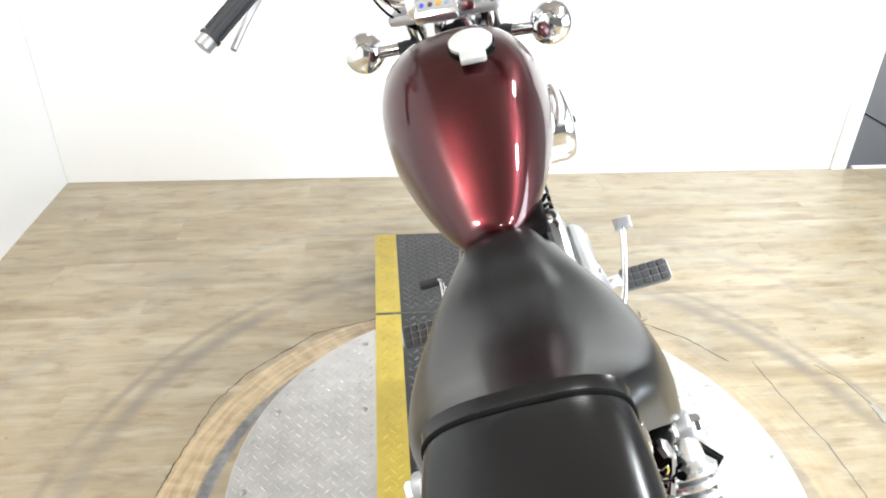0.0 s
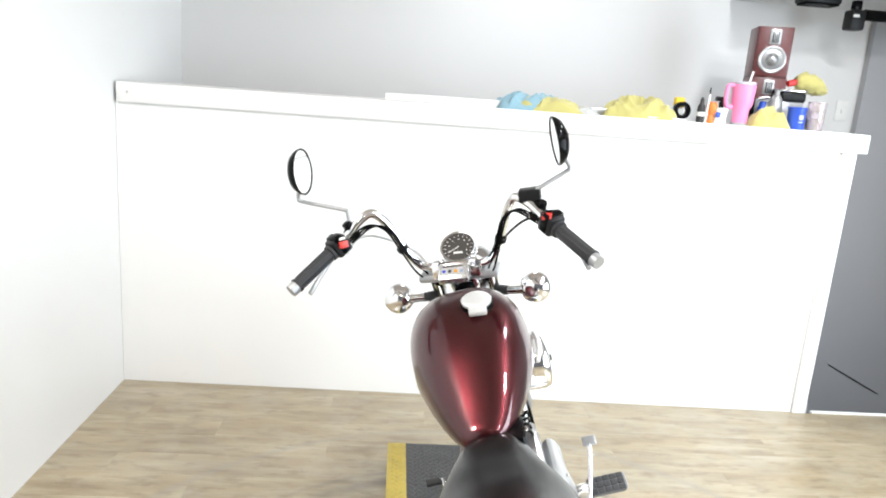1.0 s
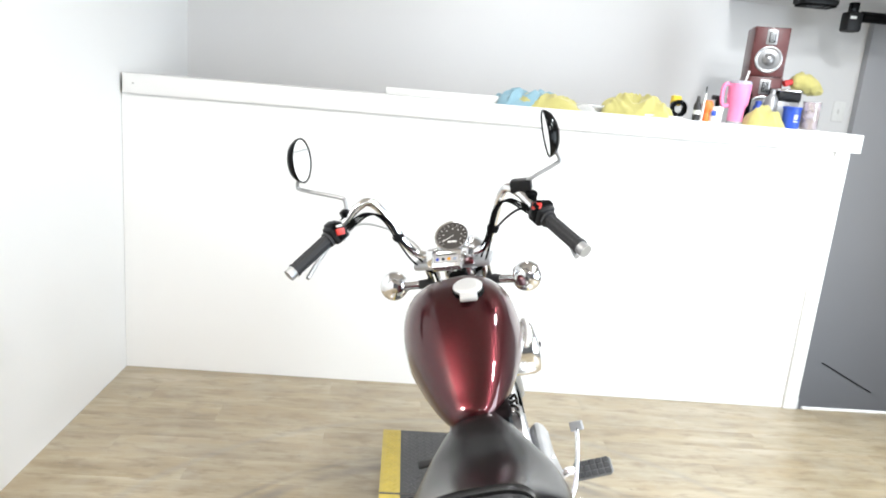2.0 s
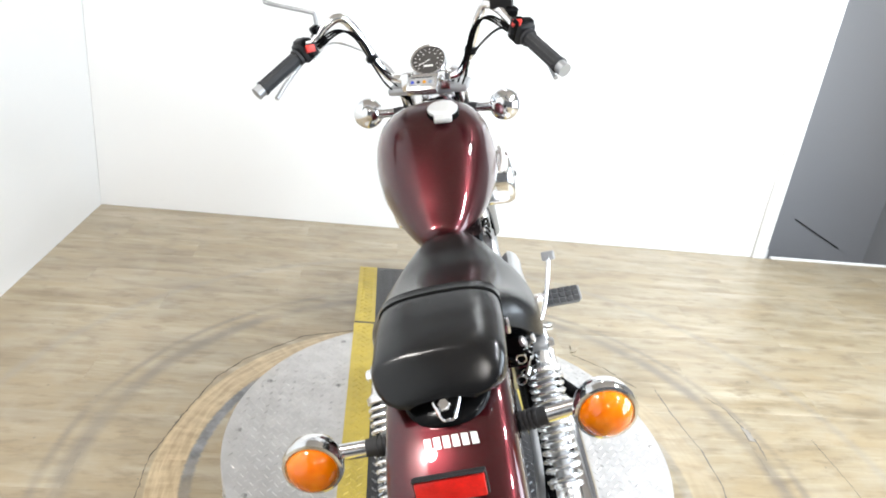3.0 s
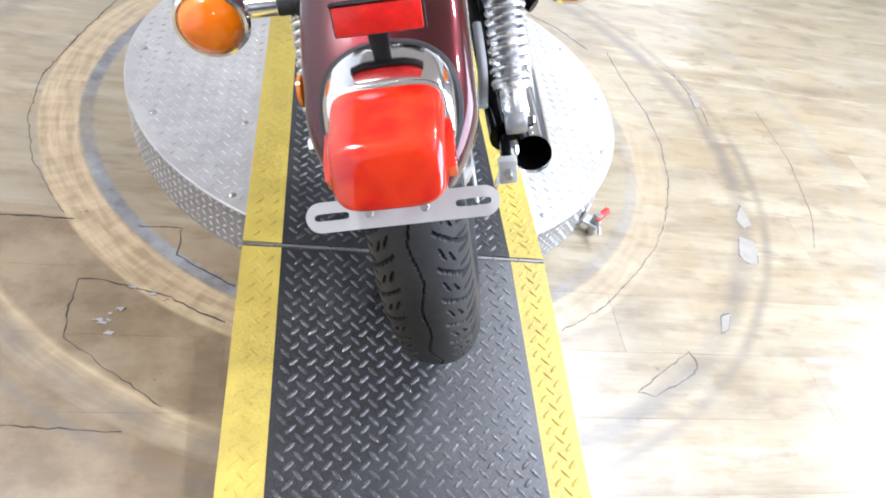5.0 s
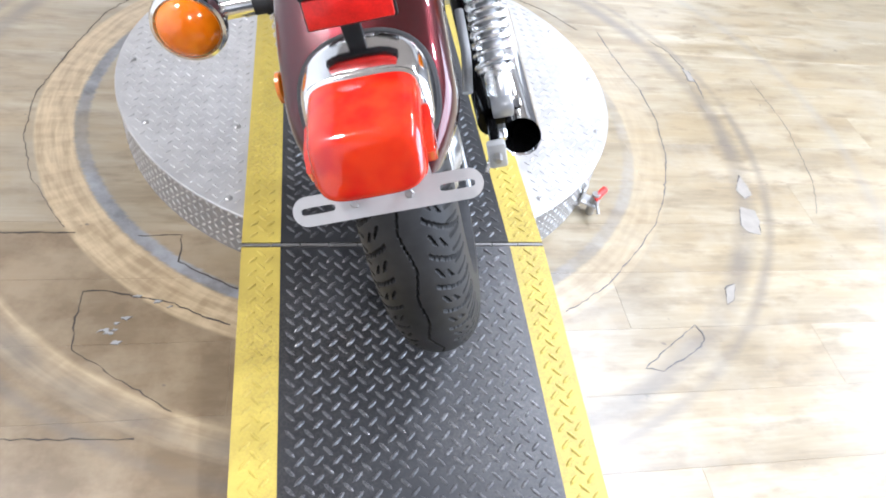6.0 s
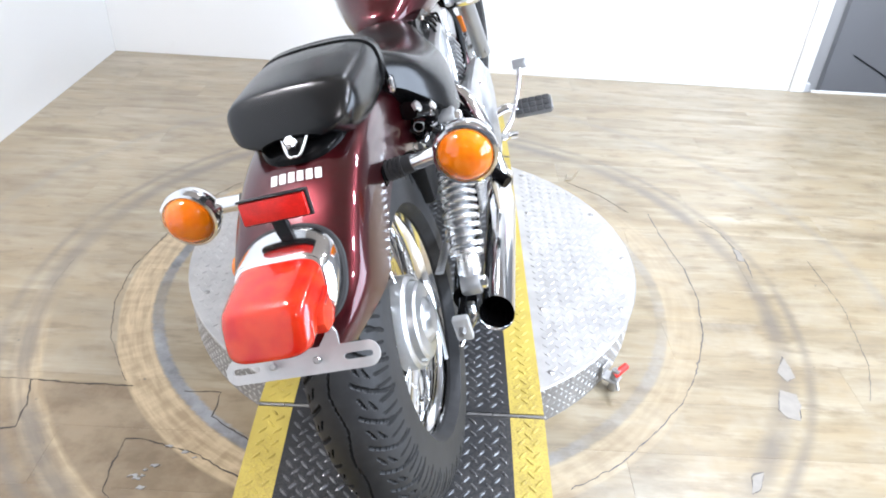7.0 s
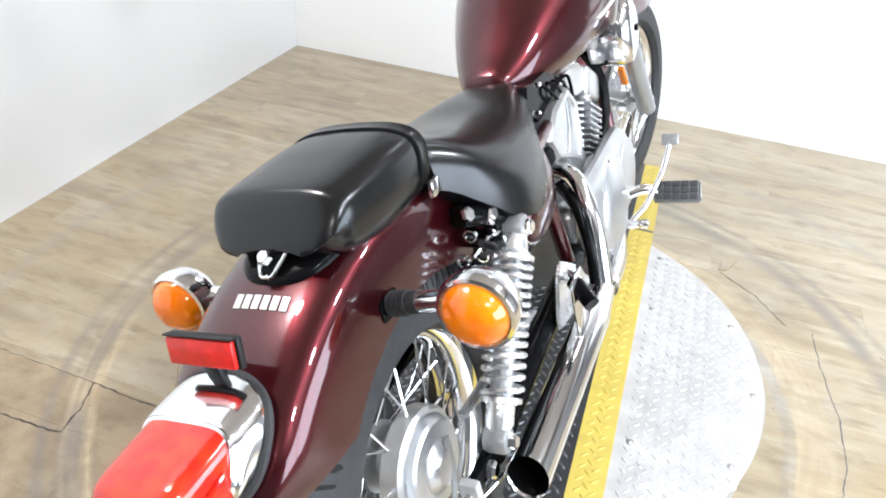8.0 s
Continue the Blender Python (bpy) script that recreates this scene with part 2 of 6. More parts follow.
    col = mixc(nt, math_(nt, "MULTIPLY", math_(nt, "MULTIPLY", math_(nt, "MULTIPLY", worn.outputs[0], near.outputs[0]), edge.outputs[0]), ramp(nt, blot2, [(0.35, 0.7), (0.6, 0.97)])), col, mixc(nt, ramp(nt, blot3, [(0.42, 0.0), (0.60, 1.0)]), (0.178, 0.121, 0.060), (0.295, 0.218, 0.127)))
    col = mixc(nt, math_(nt, "MULTIPLY", math_(nt, "MULTIPLY", band(r, 0.950, 1.012, 0.006), lowleft.outputs[0]), 0.68), col, ply)
    col = mixc(nt, math_(nt, "MULTIPLY", math_(nt, "MULTIPLY", band(r, 0.702, 0.786, 0.003), west.outputs[0]), 0.88), col, ply)
    groove = band(rfine, 0.672, 0.701, 0.004)
    col = mixc(nt, math_(nt, "MULTIPLY", math_(nt, "MULTIPLY", groove, west.outputs[0]), ramp(nt, broken, [(0.36, 0.5), (0.52, 1.0)])), col, mixc(nt, ramp(nt, blot3, [(0.4, 0.0), (0.62, 1.0)]), (0.085, 0.085, 0.088), (0.30, 0.31, 0.33)))
    scuff = math_(nt, "MAXIMUM", band(rfine, 0.968, 1.012, 0.014), math_(nt, "MULTIPLY", band(rfine, 1.04, 1.062, 0.008), 0.8))
    col = mixc(nt, math_(nt, "MULTIPLY", scuff, ramp(nt, noise_(nt, pos, 5.0, 3), [(0.33, 0.2), (0.58, 0.75)])), col, (0.150, 0.130, 0.108))
    scuff2 = band(rfine, 1.345, 1.375, 0.012)
    col = mixc(nt, math_(nt, "MULTIPLY", scuff2, 0.32), col, (0.24, 0.23, 0.21))
    # specks of dirt
    sp = ramp(nt, noise_(nt, pos, 26.0, 2), [(0.735, 0.0), (0.765, 1.0)])
    col = mixc(nt, math_(nt, "MULTIPLY", sp, 0.7), col, (0.10, 0.085, 0.07))
    nt.links.new(col, b.inputs["Base Color"])
    nt.links.new(math_(nt, "MULTIPLY_ADD", blot3, 0.25, 0.23), b.inputs["Roughness"])
    b.inputs["Specular IOR Level"].default_value = 0.65
    b.inputs["Coat Weight"].default_value = 0.45
    b.inputs["Coat Roughness"].default_value = 0.33
    bump(nt, b, g2, 0.12, 0.0008)
    return m


M_FLOOR = floor_mat()


def wall_mat(name, col, var=0.03):
    m, nt, b = nodes_of(name)
    v = coords(nt, kind="Object")
    big, roller, mark = noise_(nt, v, 0.9, 4), noise_(nt, v, 160, 3), noise_(nt, v, 5.5, 5, 0.7)
    c = mixc(nt, big, tuple(x * (1 - var) for x in col), tuple(x * (1 + var) for x in col))
    c = mixc(nt, math_(nt, "MULTIPLY", ramp(nt, mark, [(0.68, 0.0), (0.8, 1.0)]), 0.12), c, (0.45, 0.43, 0.4))
    nt.links.new(c, b.inputs["Base Color"])
    b.inputs["Roughness"].default_value = 0.55
    bump(nt, b, roller, 0.06, 0.001)
    return m


M_WALL = wall_mat("white_wall_paint", (0.80, 0.80, 0.79))
M_GREYWALL = wall_mat("grey_wall_paint", (0.68, 0.675, 0.67))
M_COUNTER = wall_mat("white_counter_paint", (0.84, 0.84, 0.83))
M_CEIL = wall_mat("ceiling_paint", (0.37, 0.33, 0.295))
# unseen south wall, kept dark so the seat mirrors little light
M_DIMSOUTH = wall_mat("dim_unseen_south_wall", (0.055, 0.055, 0.058))
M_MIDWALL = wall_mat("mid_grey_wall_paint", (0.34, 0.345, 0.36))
# unseen east wall, greyed so less of it reflects in the bike
M_DIMEAST = wall_mat("dim_unseen_east_wall", (0.30, 0.30, 0.305))
M_SOFFIT = wall_mat("soffit_paint", (0.70, 0.70, 0.70))


# ---- mesh helpers ----
def part(name, bm, material, parent=None, label="", angle=38, smooth=True):
    bmesh.ops.recalc_face_normals(bm, faces=bm.faces)
    me = bpy.data.meshes.new(name)
    bm.to_mesh(me)
    bm.free()
    for p in me.polygons:
        p.use_smooth = smooth
    if smooth:
        me.set_sharp_from_angle(angle=radians(angle))
    me.materials.append(material)
    ob = new(name, me)
    if parent is not None:
        ob.parent = parent
    if label:
        ob["label"] = label
    return ob


def add_mat(ob, material, test):
    ob.data.materials.append(material)
    k = len(ob.data.materials) - 1
    for p in ob.data.polygons:
        if test(p):
            p.material_index = k


def empty(name, m, label, category, group="", kind=""):
    ob = new(name)
    ob.matrix_basis = m
    ob.empty_display_size = 0.1
    return tagged(ob, label, category, group, kind)


def cube(bm, lo, hi, bevel=0.0, seg=2, m=None):
    r = bmesh.ops.create_cube(bm, size=1.0)
    vs = r["verts"]
    for v in vs:
        v.co = Vector([l + (c + 0.5) * (h - l) for c, l, h in zip(v.co, lo, hi)])
    if m is not None:
        bmesh.ops.transform(bm, matrix=m, verts=vs)
    if bevel:
        es = list({e for v in vs for e in v.link_edges})
        bmesh.ops.bevel(bm, geom=es, offset=bevel, segments=seg, profile=0.5, affect="EDGES")


def box(lo, hi, bevel=0.0, seg=2, m=None):
    bm = bmesh.new()
    cube(bm, lo, hi, bevel, seg, m)
    return bm


def rings(bm, rows, caps=True, closed=True):
    """Skin a list of rings of points; each ring has the same number of points."""
    vs = [[bm.verts.new(p) for p in row] for row in rows]
    n = len(vs[0])
    for a, b in zip(vs, vs[1:]):
        for i in range(n if closed else n - 1):
            j = (i + 1) % n
            bm.faces.new((a[i], a[j], b[j], b[i]))
    if caps and closed:
        bm.faces.new(vs[0][::-1])
        bm.faces.new(vs[-1])
    return vs


def lathe(profile, axis="x", seg=48, at=(0, 0, 0), closed=True, bm=None, turn=None):
    """Turn (radius, height) pairs round an axis."""
    bm = bm or bmesh.new()
    vs = []
    for r, h in profile:
        row = []
        for i in range(seg):
            a = 2 * math.pi * i / seg
            c, s_ = r * math.cos(a), r * math.sin(a)
            p = Vector((h, c, s_)) if axis == "x" else Vector((c, h, s_)) if axis == "y" else Vector((c, s_, h))
            if turn is not None:
                p = turn @ p
            row.append(bm.verts.new(p + Vector(at)))
        vs.append(row)
    for a, b in zip(vs, vs[1:] + ([vs[0]] if closed else [])):
        for i in range(seg):
            j = (i + 1) % seg
            bm.faces.new((a[i], a[j], b[j], b[i]))
    if not closed:
        if profile[0][0] > 1e-6:
            bm.faces.new(vs[0][::-1])
        if profile[-1][0] > 1e-6:
            bm.faces.new(vs[-1])
        bmesh.ops.remove_doubles(bm, verts=bm.verts, dist=1e-6)
    return bm


def spline(pts, n=8):
    pts = [Vector(p) for p in pts]
    if len(pts) < 3:
        return pts
    out = []
    ext = [2 * pts[0] - pts[1]] + pts + [2 * pts[-1] - pts[-2]]
    for k in range(1, len(ext) - 2):
        p0, p1, p2, p3 = ext[k - 1:k + 3]
        for i in range(n):
            t = i / n
            out.append(0.5 * ((2 * p1) + (p2 - p0) * t + (2 * p0 - 5 * p1 + 4 * p2 - p3) * t * t + (3 * p1 - p0 - 3 * p2 + p3) * t ** 3))
    return out + [pts[-1]]


def tube(pts, radius, seg=10, n=8, bm=None, radii=None, flat=1.0):
    """A round bar swept along a smoothed path."""
    bm = bm or bmesh.new()
    path = spline(pts, n)
    d = (path[1] - path[0]).normalized()
    up = Vector((0, 0, 1)) if abs(d.z) < 0.9 else Vector((1, 0, 0))
    side = d.cross(up).normalized()
    rows = []
    for i, p in enumerate(path):
        d = (path[min(i + 1, len(path) - 1)] - path[max(i - 1, 0)]).normalized()
        side = (side - d * side.dot(d)).normalized()
        other = d.cross(side)
        r = radius if radii is None else radii[0] + (radii[1] - radii[0]) * i / (len(path) - 1)
        rows.append([p + r * (math.cos(2 * math.pi * k / seg) * side + flat * math.sin(2 * math.pi * k / seg) * other) for k in range(seg)])
    rings(bm, rows)
    return bm


def rod(a, b, radius, seg=10, bm=None):
    return tube([a, b], radius, seg, 1, bm)


def toward(d, z="z"):
    """A turn that brings the z axis to the direction d."""
    return Vector(d).normalized().to_track_quat("Z", "Y").to_matrix().to_4x4()


def bolt(name, at, d, r, h, parent, material):
    bm = bmesh.new()
    lathe([(0, 0), (r, 0), (r, h * 0.7), (r * 0.75, h), (0, h)], "z", 6, (0, 0, 0), False, bm)
    bmesh.ops.transform(bm, matrix=Matrix.Translation(at) @ toward(d), verts=bm.verts)
    return part(name, bm, material, parent)


def sup(c, p):
    return math.copysign(abs(c) ** p, c)


# ---- room ----
WX0, WX1, WY0, WY1 = -1.28, 3.45, -3.6, 3.33
FLOOR_END = 2.31


def slab(name, lo, hi, material, label, category, bevel=0.0):
    ob = part(name, box(lo, hi, bevel), material, None, label, smooth=False)
    return tagged(ob, label, category, kind="structure")


slab("wall_west", (WX0 - 0.14, WY0, 0.0), (WX0, WY1, CEIL), M_WALL, "plain white painted wall beside the turntable", "wall")
slab("wall_south", (WX0 - 0.14, WY0 - 0.14, -0.02), (WX1 + 0.14, WY0, CEIL), M_DIMSOUTH, "plain dark wall out of view, dimmed to cut reflections", "wall")
# east wall with a wide daylight window
EY0, EY1, EZ0, EZ1 = -2.6, 1.2, 0.5, 2.3
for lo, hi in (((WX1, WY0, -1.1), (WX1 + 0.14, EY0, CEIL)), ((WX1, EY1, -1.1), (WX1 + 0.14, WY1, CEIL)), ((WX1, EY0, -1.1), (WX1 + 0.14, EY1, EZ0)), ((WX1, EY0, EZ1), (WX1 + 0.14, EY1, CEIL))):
    slab("wall_east", lo, hi, M_DIMEAST, "plain grey wall out of view round a wide window, dimmed to cut reflections", "wall")
window = tagged(new("window_1"), "wide window with a slim white frame", "window", kind="structure")
for lo, hi in (((WX1 + 0.03, EY0, EZ0), (WX1 + 0.08, EY0 + 0.05, EZ1)), ((WX1 + 0.03, EY1 - 0.05, EZ0), (WX1 + 0.08, EY1, EZ1)), ((WX1 + 0.03, EY0 + 0.05, EZ0), (WX1 + 0.08, EY1 - 0.05, EZ0 + 0.05)), ((WX1 + 0.03, EY0 + 0.05, EZ1 - 0.05), (WX1 + 0.08, EY1 - 0.05, EZ1)), ((WX1 + 0.03, -0.72, EZ0 + 0.05), (WX1 + 0.08, -0.68, EZ1 - 0.05))):
    part("window_frame", box(lo, hi, 0.004), M_WHITEPLASTIC, window)
sky = bpy.data.lights.new("window_daylight", "AREA")
sky.shape, sky.size, sky.size_y, sky.energy, sky.color = "RECTANGLE", EY1 - EY0, EZ1 - EZ0, WINDOW_POWER, (0.80, 0.905, 1.0)
sky_ob = new("window_daylight", sky)
sky_ob.matrix_basis = pose(WX1 + 0.10, (EY0 + EY1) / 2, (EZ0 + EZ1) / 2) @ pose(0, 0, 0, 0, 90, 0) @ pose(0, 0, 0, 0, 0, 90)
slab("wall_north", (WX0 - 0.14, WY1, -1.1), (WX1 + 0.14, WY1 + 0.14, CEIL), M_GREYWALL, "light grey painted wall behind the counter", "wall")
slab("wall_stair", (2.73, WY1 - 0.05, -1.1), (WX1, WY1 - 0.0005, 2.10), M_MIDWALL, "mid grey painted stairwell wall", "wall")
slab("ceiling", (WX0 - 0.14, WY0 - 0.14, CEIL), (WX1 + 0.14, WY1 + 0.14, CEIL + 0.1), M_CEIL, "plain warm grey painted ceiling", "ceiling")
slab("ceiling_soffit", (1.85, 2.72, 2.10), (WX1, WY1, 2.25), M_SOFFIT, "low white soffit over the stairwell", "ceiling")
slab("stairwell_floor", (2.2, FLOOR_END + 0.03, -1.1), (WX1, WY1, -1.0), M_ENGINEDARK, "dark floor at the foot of the stairwell", "floor")
slab("stairwell_wall", (2.08, FLOOR_END + 0.12, -1.1), (2.2, WY1, 0.0), M_GREYWALL, "grey wall below floor level beside the stairwell", "wall")
slab("floor_north", (WX0, FLOOR_END + 0.12, -0.12), (2.08, WY1, 0.0), M_GREYWALL, "plain floor behind the counter", "floor")
slab("floor", (WX0, WY0, -1.1), (WX1, FLOOR_END, -0.006), M_ENGINEDARK, "dark underlay beneath the vinyl planks", "floor")
slab("floor_trim", (2.15, FLOOR_END + 0.001, -0.10), (WX1, FLOOR_END + 0.022, 0.006), M_WALL, "white edge strip along the floor at the stairwell", "trim", 0.002)

cable = part("wall_cable", tube([(2.86, WY1 - 0.054, -0.10), (3.03, WY1 - 0.056, -0.185), (3.24, WY1 - 0.054, -0.29)], 0.0032, 8), M_BLACKPLASTIC)
tagged(cable, "thin black cable running down the stairwell wall", "cable")

sw = empty("light_switch", pose(2.645, WY1, 1.52), "white light switch plate on the grey wall", "switch")
part("plate", box((-0.038, -0.008, -0.06), (0.038, 0.0, 0.06), 0.003), M_WHITEPLASTIC, sw)
part("toggle", box((-0.008, -0.02, -0.014), (0.008, -0.008, 0.014), 0.003), M_WHITEPLASTIC, sw)

# ceiling lamps: round LED fixtures, some of them added only as fill light
lamp_glow = bpy.data.materials.new("lamp_diffuser")
lamp_glow.use_nodes = True
ln_ = lamp_glow.node_tree
em = ln_.nodes.new("ShaderNodeEmission")
em.inputs[0].default_value, em.inputs[1].default_value = (1.0, 0.97, 0.93, 1), 9.0
ln_.links.new(em.outputs[0], ln_.nodes["Material Output"].inputs[0])


def lamp_or_fill(x, y, z, power, size=0.24, tint=(0.92, 0.965, 1.0)):
    root = empty("lamp_or_fill", pose(x, y, z), "unseen round white ceiling lamp with a bright diffuser, some added as fill", "lamp", "ceiling lamps")
    part("housing", lathe([(0, 0), (size / 2 + 0.02, 0), (size / 2 + 0.02, -0.05), (size / 2, -0.055), (size / 2, -0.03), (0, -0.03)], "z", 40, closed=False), M_WHITEPLASTIC, root)
    part("diffuser", lathe([(0, -0.036), (size / 2 - 0.004, -0.036), (size / 2 - 0.004, -0.05), (0, -0.052)], "z", 40, closed=False), lamp_glow, root)
    data = bpy.data.lights.new("lamp_or_fill_light", "AREA")
    data.shape, data.size, data.energy, data.color = "DISK", size, power, tint
    light = new("lamp_or_fill_light", data)
    light.matrix_basis = pose(x, y, z - 0.06)


for lx, ly, lk in LAMPS_AND_FILLS:
    lamp_or_fill(lx, ly, CEIL, LAMP_POWER * lk, 0.24, (0.92, 0.965, 1.0) if lx > 1 else (1.0, 0.955, 0.90))
# added fill behind the counter, out of view
lamp_or_fill(0.5, 2.95, CEIL, BACK_FILL, 0.3)

# black vent and hanging device over the stairwell
vent = empty("ceiling_vent", pose(2.20, 3.02, 2.10), "black slotted vent in the soffit", "vent")
part("frame", box((-0.10, -0.06, -0.03), (0.10, 0.06, 0.0), 0.006), M_BLACKPLASTIC, vent)
for k in range(4):
    part("slat", box((-0.094, -0.05 + 0.028 * k, -0.042), (0.094, -0.04 + 0.028 * k, -0.03), 0.001), M_BLACK, vent)
proj = empty("hanging_device", pose(2.41, 3.0, 2.10), "small black device hanging from the soffit", "device")
part("body", box((-0.042, -0.04, -0.155), (0.042, 0.04, -0.05), 0.012), M_BLACKPLASTIC, proj)
part("window", box((-0.034, -0.044, -0.09), (0.0, -0.0395, -0.075), 0.001), M_WHITEPLASTIC, proj)
part("bracket", box((-0.02, -0.02, -0.05), (0.02, 0.02, 0.0), 0.003), M_BLACK, proj)
part("pipe", tube([(0.05, 0.0, -0.07), (0.4, 0.03, -0.065), (0.95, 0.05, -0.06)], 0.030, 12), M_BLACK, proj)

# ---- counter ----
CT = 1.405
counter = empty("service_counter", Matrix.Translation((WX0 + 0.001, 2.362, 0)) @ pose(0, 0, 0, 0, 0, -0.85), "tall white painted service counter with a thick ledge", "counter")
CL = 3.381
part("front_panel", box((0, 0, 0), (CL - 0.065, 0.03, 1.325), 0.002), M_COUNTER, counter, smooth=False)
part("end_panel", box((CL - 0.03, 0.0, 0), (CL, 0.52, 1.325), 0.002), M_COUNTER, counter, smooth=False)
part("corner_trim", box((CL - 0.064, -0.012, 0), (CL + 0.006, 0.02, 1.322), 0.003), M_COUNTER, counter)
part("top", box((0.012, -0.004, 1.365), (CL + 0.022, 0.56, CT), 0.003), M_COUNTER, counter)
part("ledge", box((0.012, -0.022, 1.318), (CL + 0.048, -0.0045, CT), 0.004), M_COUNTER, counter)
part("ledge_end", box((CL + 0.0225, -0.004, 1.318), (CL + 0.048, 0.56, CT), 0.004), M_COUNTER, counter)
part("back_panel", box((0.0, 0.53, 0), (CL, 0.55, 1.36), 0.002), M_COUNTER, counter, smooth=False)
part("nail", lathe([(0, 0), (0.004, 0), (0.003, -0.002), (0, -0.002)], "y", 10, (0.06, -0.0222, 1.362), False), M_BOLT, counter)


def top_y(d):
    return 2.362 + d


# ---- floor planks ----
PW, PL = 0.1524, 1.2192
plank_cache = {}


def plank_mesh(w, h):
    key = (round(w, 3), round(h, 3))
    if key not in plank_cache:
        bm = box((0, 0, -0.006), (w, h, 0.0))
        es = [e for e in bm.edges if all(v.co.z > -0.001 for v in e.verts)]
        bmesh.ops.bevel(bm, geom=es, offset=0.0004, segments=1, affect="EDGES")
        me = bpy.data.meshes.new("plank")
        bm.to_mesh(me)
        bm.free()
        me.materials.append(M_FLOOR)
        plank_cache[key] = me
    return plank_cache[key]


floor_planks = tagged(new("floor_covering"), "worn light oak vinyl plank floor with scuffed rings", "floor", kind="structure")
rng = random.Random(4)
y, row = FLOOR_END, 0
while y > WY0 + 0.01:
    y0 = max(WY0, y - PW)
    x = WX0 - (0.15 + 0.41 * (row * 2 % 3) + rng.uniform(0, 0.25)) % PL
    while x < WX1:
        a, b2 = max(x, WX0), min(x + PL, WX1)
        if b2 - a > 0.02:
            ob = new("plank", plank_mesh(b2 - a - 0.0001, y - y0 - 0.0001))
            ob.location = (a, y0, 0)
            ob.parent = floor_planks
        x += PL
    y, row = y0, row + 1

for k in range(3):
    a, b2 = WX0 + 1.13 * k, min(WX0 + 1.13 * (k + 1), 2.125)
    ob = new("plank", plank_mesh(b2 - a - 0.0001, 0.0749))
    ob.location = (a, FLOOR_END, 0)
    ob.parent = floor_planks

# ---- floor repairs: torn vinyl and a filled patch beside the ramp ----
M_GROOVE = plain("floor_gap", (0.055, 0.047, 0.042), 0.8, 0.0, 0.3, 60)


def flat_piece(name, pts, material, label, h=0.0025, jag=0.006, seed=1):
    r = random.Random(seed)
    ring = []
    for k, p in enumerate(pts):
        q = pts[(k + 1) % len(pts)]
        n = max(2, int((Vector(q) - Vector(p)).length / 0.03))
        for i in range(n):
            t = i / n
            ring.append((p[0] + (q[0] - p[0]) * t + r.uniform(-jag, jag), p[1] + (q[1] - p[1]) * t + r.uniform(-jag, jag)))
    bm = bmesh.new()
    rings(bm, [[(a, b2, 0.0002) for a, b2 in ring], [(a, b2, h) for a, b2 in ring]])
    return tagged(part(name, bm, material, None, label, smooth=False), label, "floor patch", kind="structure")


M_GROOVEPALE = plain("floor_gap_pale", (0.105, 0.105, 0.112), 0.8, 0.0, 0.3, 60)
M_RESIDUE = plain("glue_residue", (0.40, 0.405, 0.41), 0.8, 0.0, 0.1, 60, bumps=0.3)
flat_piece("floor_patch", [(0.80, 1.25), (0.83, 1.26), (0.86, 1.33), (0.84, 1.345), (0.815, 1.30)], M_FLOOR, "lifted curl of torn vinyl floor", 0.006, 0.004, 6)


def floor_gap(pts, w=0.003, seed=0, material=None):
    r = random.Random(seed)
    path = []
    for (a, b2), (c, d2) in zip(pts, pts[1:]):
        k = max(3, int(math.hypot(c - a, d2 - b2) / 0.012))
        path += [Vector((a + (c - a) * i / k, b2 + (d2 - b2) * i / k, 0)) for i in range(k)]
    path.append(Vector((*pts[-1], 0)))
    bm = bmesh.new()
    rows = []
    for i, p in enumerate(path):
        d = (path[min(i + 1, len(path) - 1)] - path[max(i - 1, 0)]).normalized()
        s_ = Vector((-d.y, d.x, 0)) * w * 1.45 * r.uniform(0.25, 1.1)
        p = p + Vector((r.uniform(-1, 1), r.uniform(-1, 1), 0)) * 0.0022
        rows.append([p - s_ + Vector((0, 0, 0.0002)), p + s_ + Vector((0, 0, 0.0002)), p + s_ + Vector((0, 0, 0.0007)), p - s_ + Vector((0, 0, 0.0007))])
    rings(bm, rows)
    return tagged(part("floor_crack", bm, material or M_GROOVE, None, smooth=False), "thin dark crack where the vinyl floor has lifted", "floor crack", kind="structure")


floor_gap([(-0.288, -0.139), (-0.294, -0.065), (-0.292, -0.004), (-0.248, -0.007), (-0.19, -0.023), (-0.138, -0.034), (-0.072, -0.072), (-0.021, -0.094)], 0.0012, 1)
floor_gap([(-0.288, -0.139), (-0.258, -0.158), (-0.205, -0.199), (-0.145, -0.241), (-0.109, -0.269)], 0.0007, 11)
floor_gap([(-0.576, 0.152), (-0.475, 0.147), (-0.336, 0.144)], 0.0014, 2)
floor_gap([(-0.90, 0.156), (-0.70, 0.154), (-0.576, 0.152)], 0.00062, 12)
floor_gap([(-0.216, 0.138), (-0.132, 0.139), (-0.130, 0.068), (-0.088, 0.035), (-0.016, -0.004)], 0.0012, 3)
floor_gap([(-0.70, 0.002), (-0.553, 0.006), (-0.536, 0.014), (-0.544, 0.064), (-0.545, 0.084), (-0.576, 0.152)], 0.0016, 4)
floor_gap([(-0.404, -0.301), (-0.291, -0.308), (-0.159, -0.316)], 0.0008, 13)
floor_gap([(-0.512, 0.60), (-0.493, 0.695), (-0.471, 0.80), (-0.42, 0.99), (-0.351, 1.101), (-0.178, 1.265), (-0.012, 1.317)], 0.00105, 8)
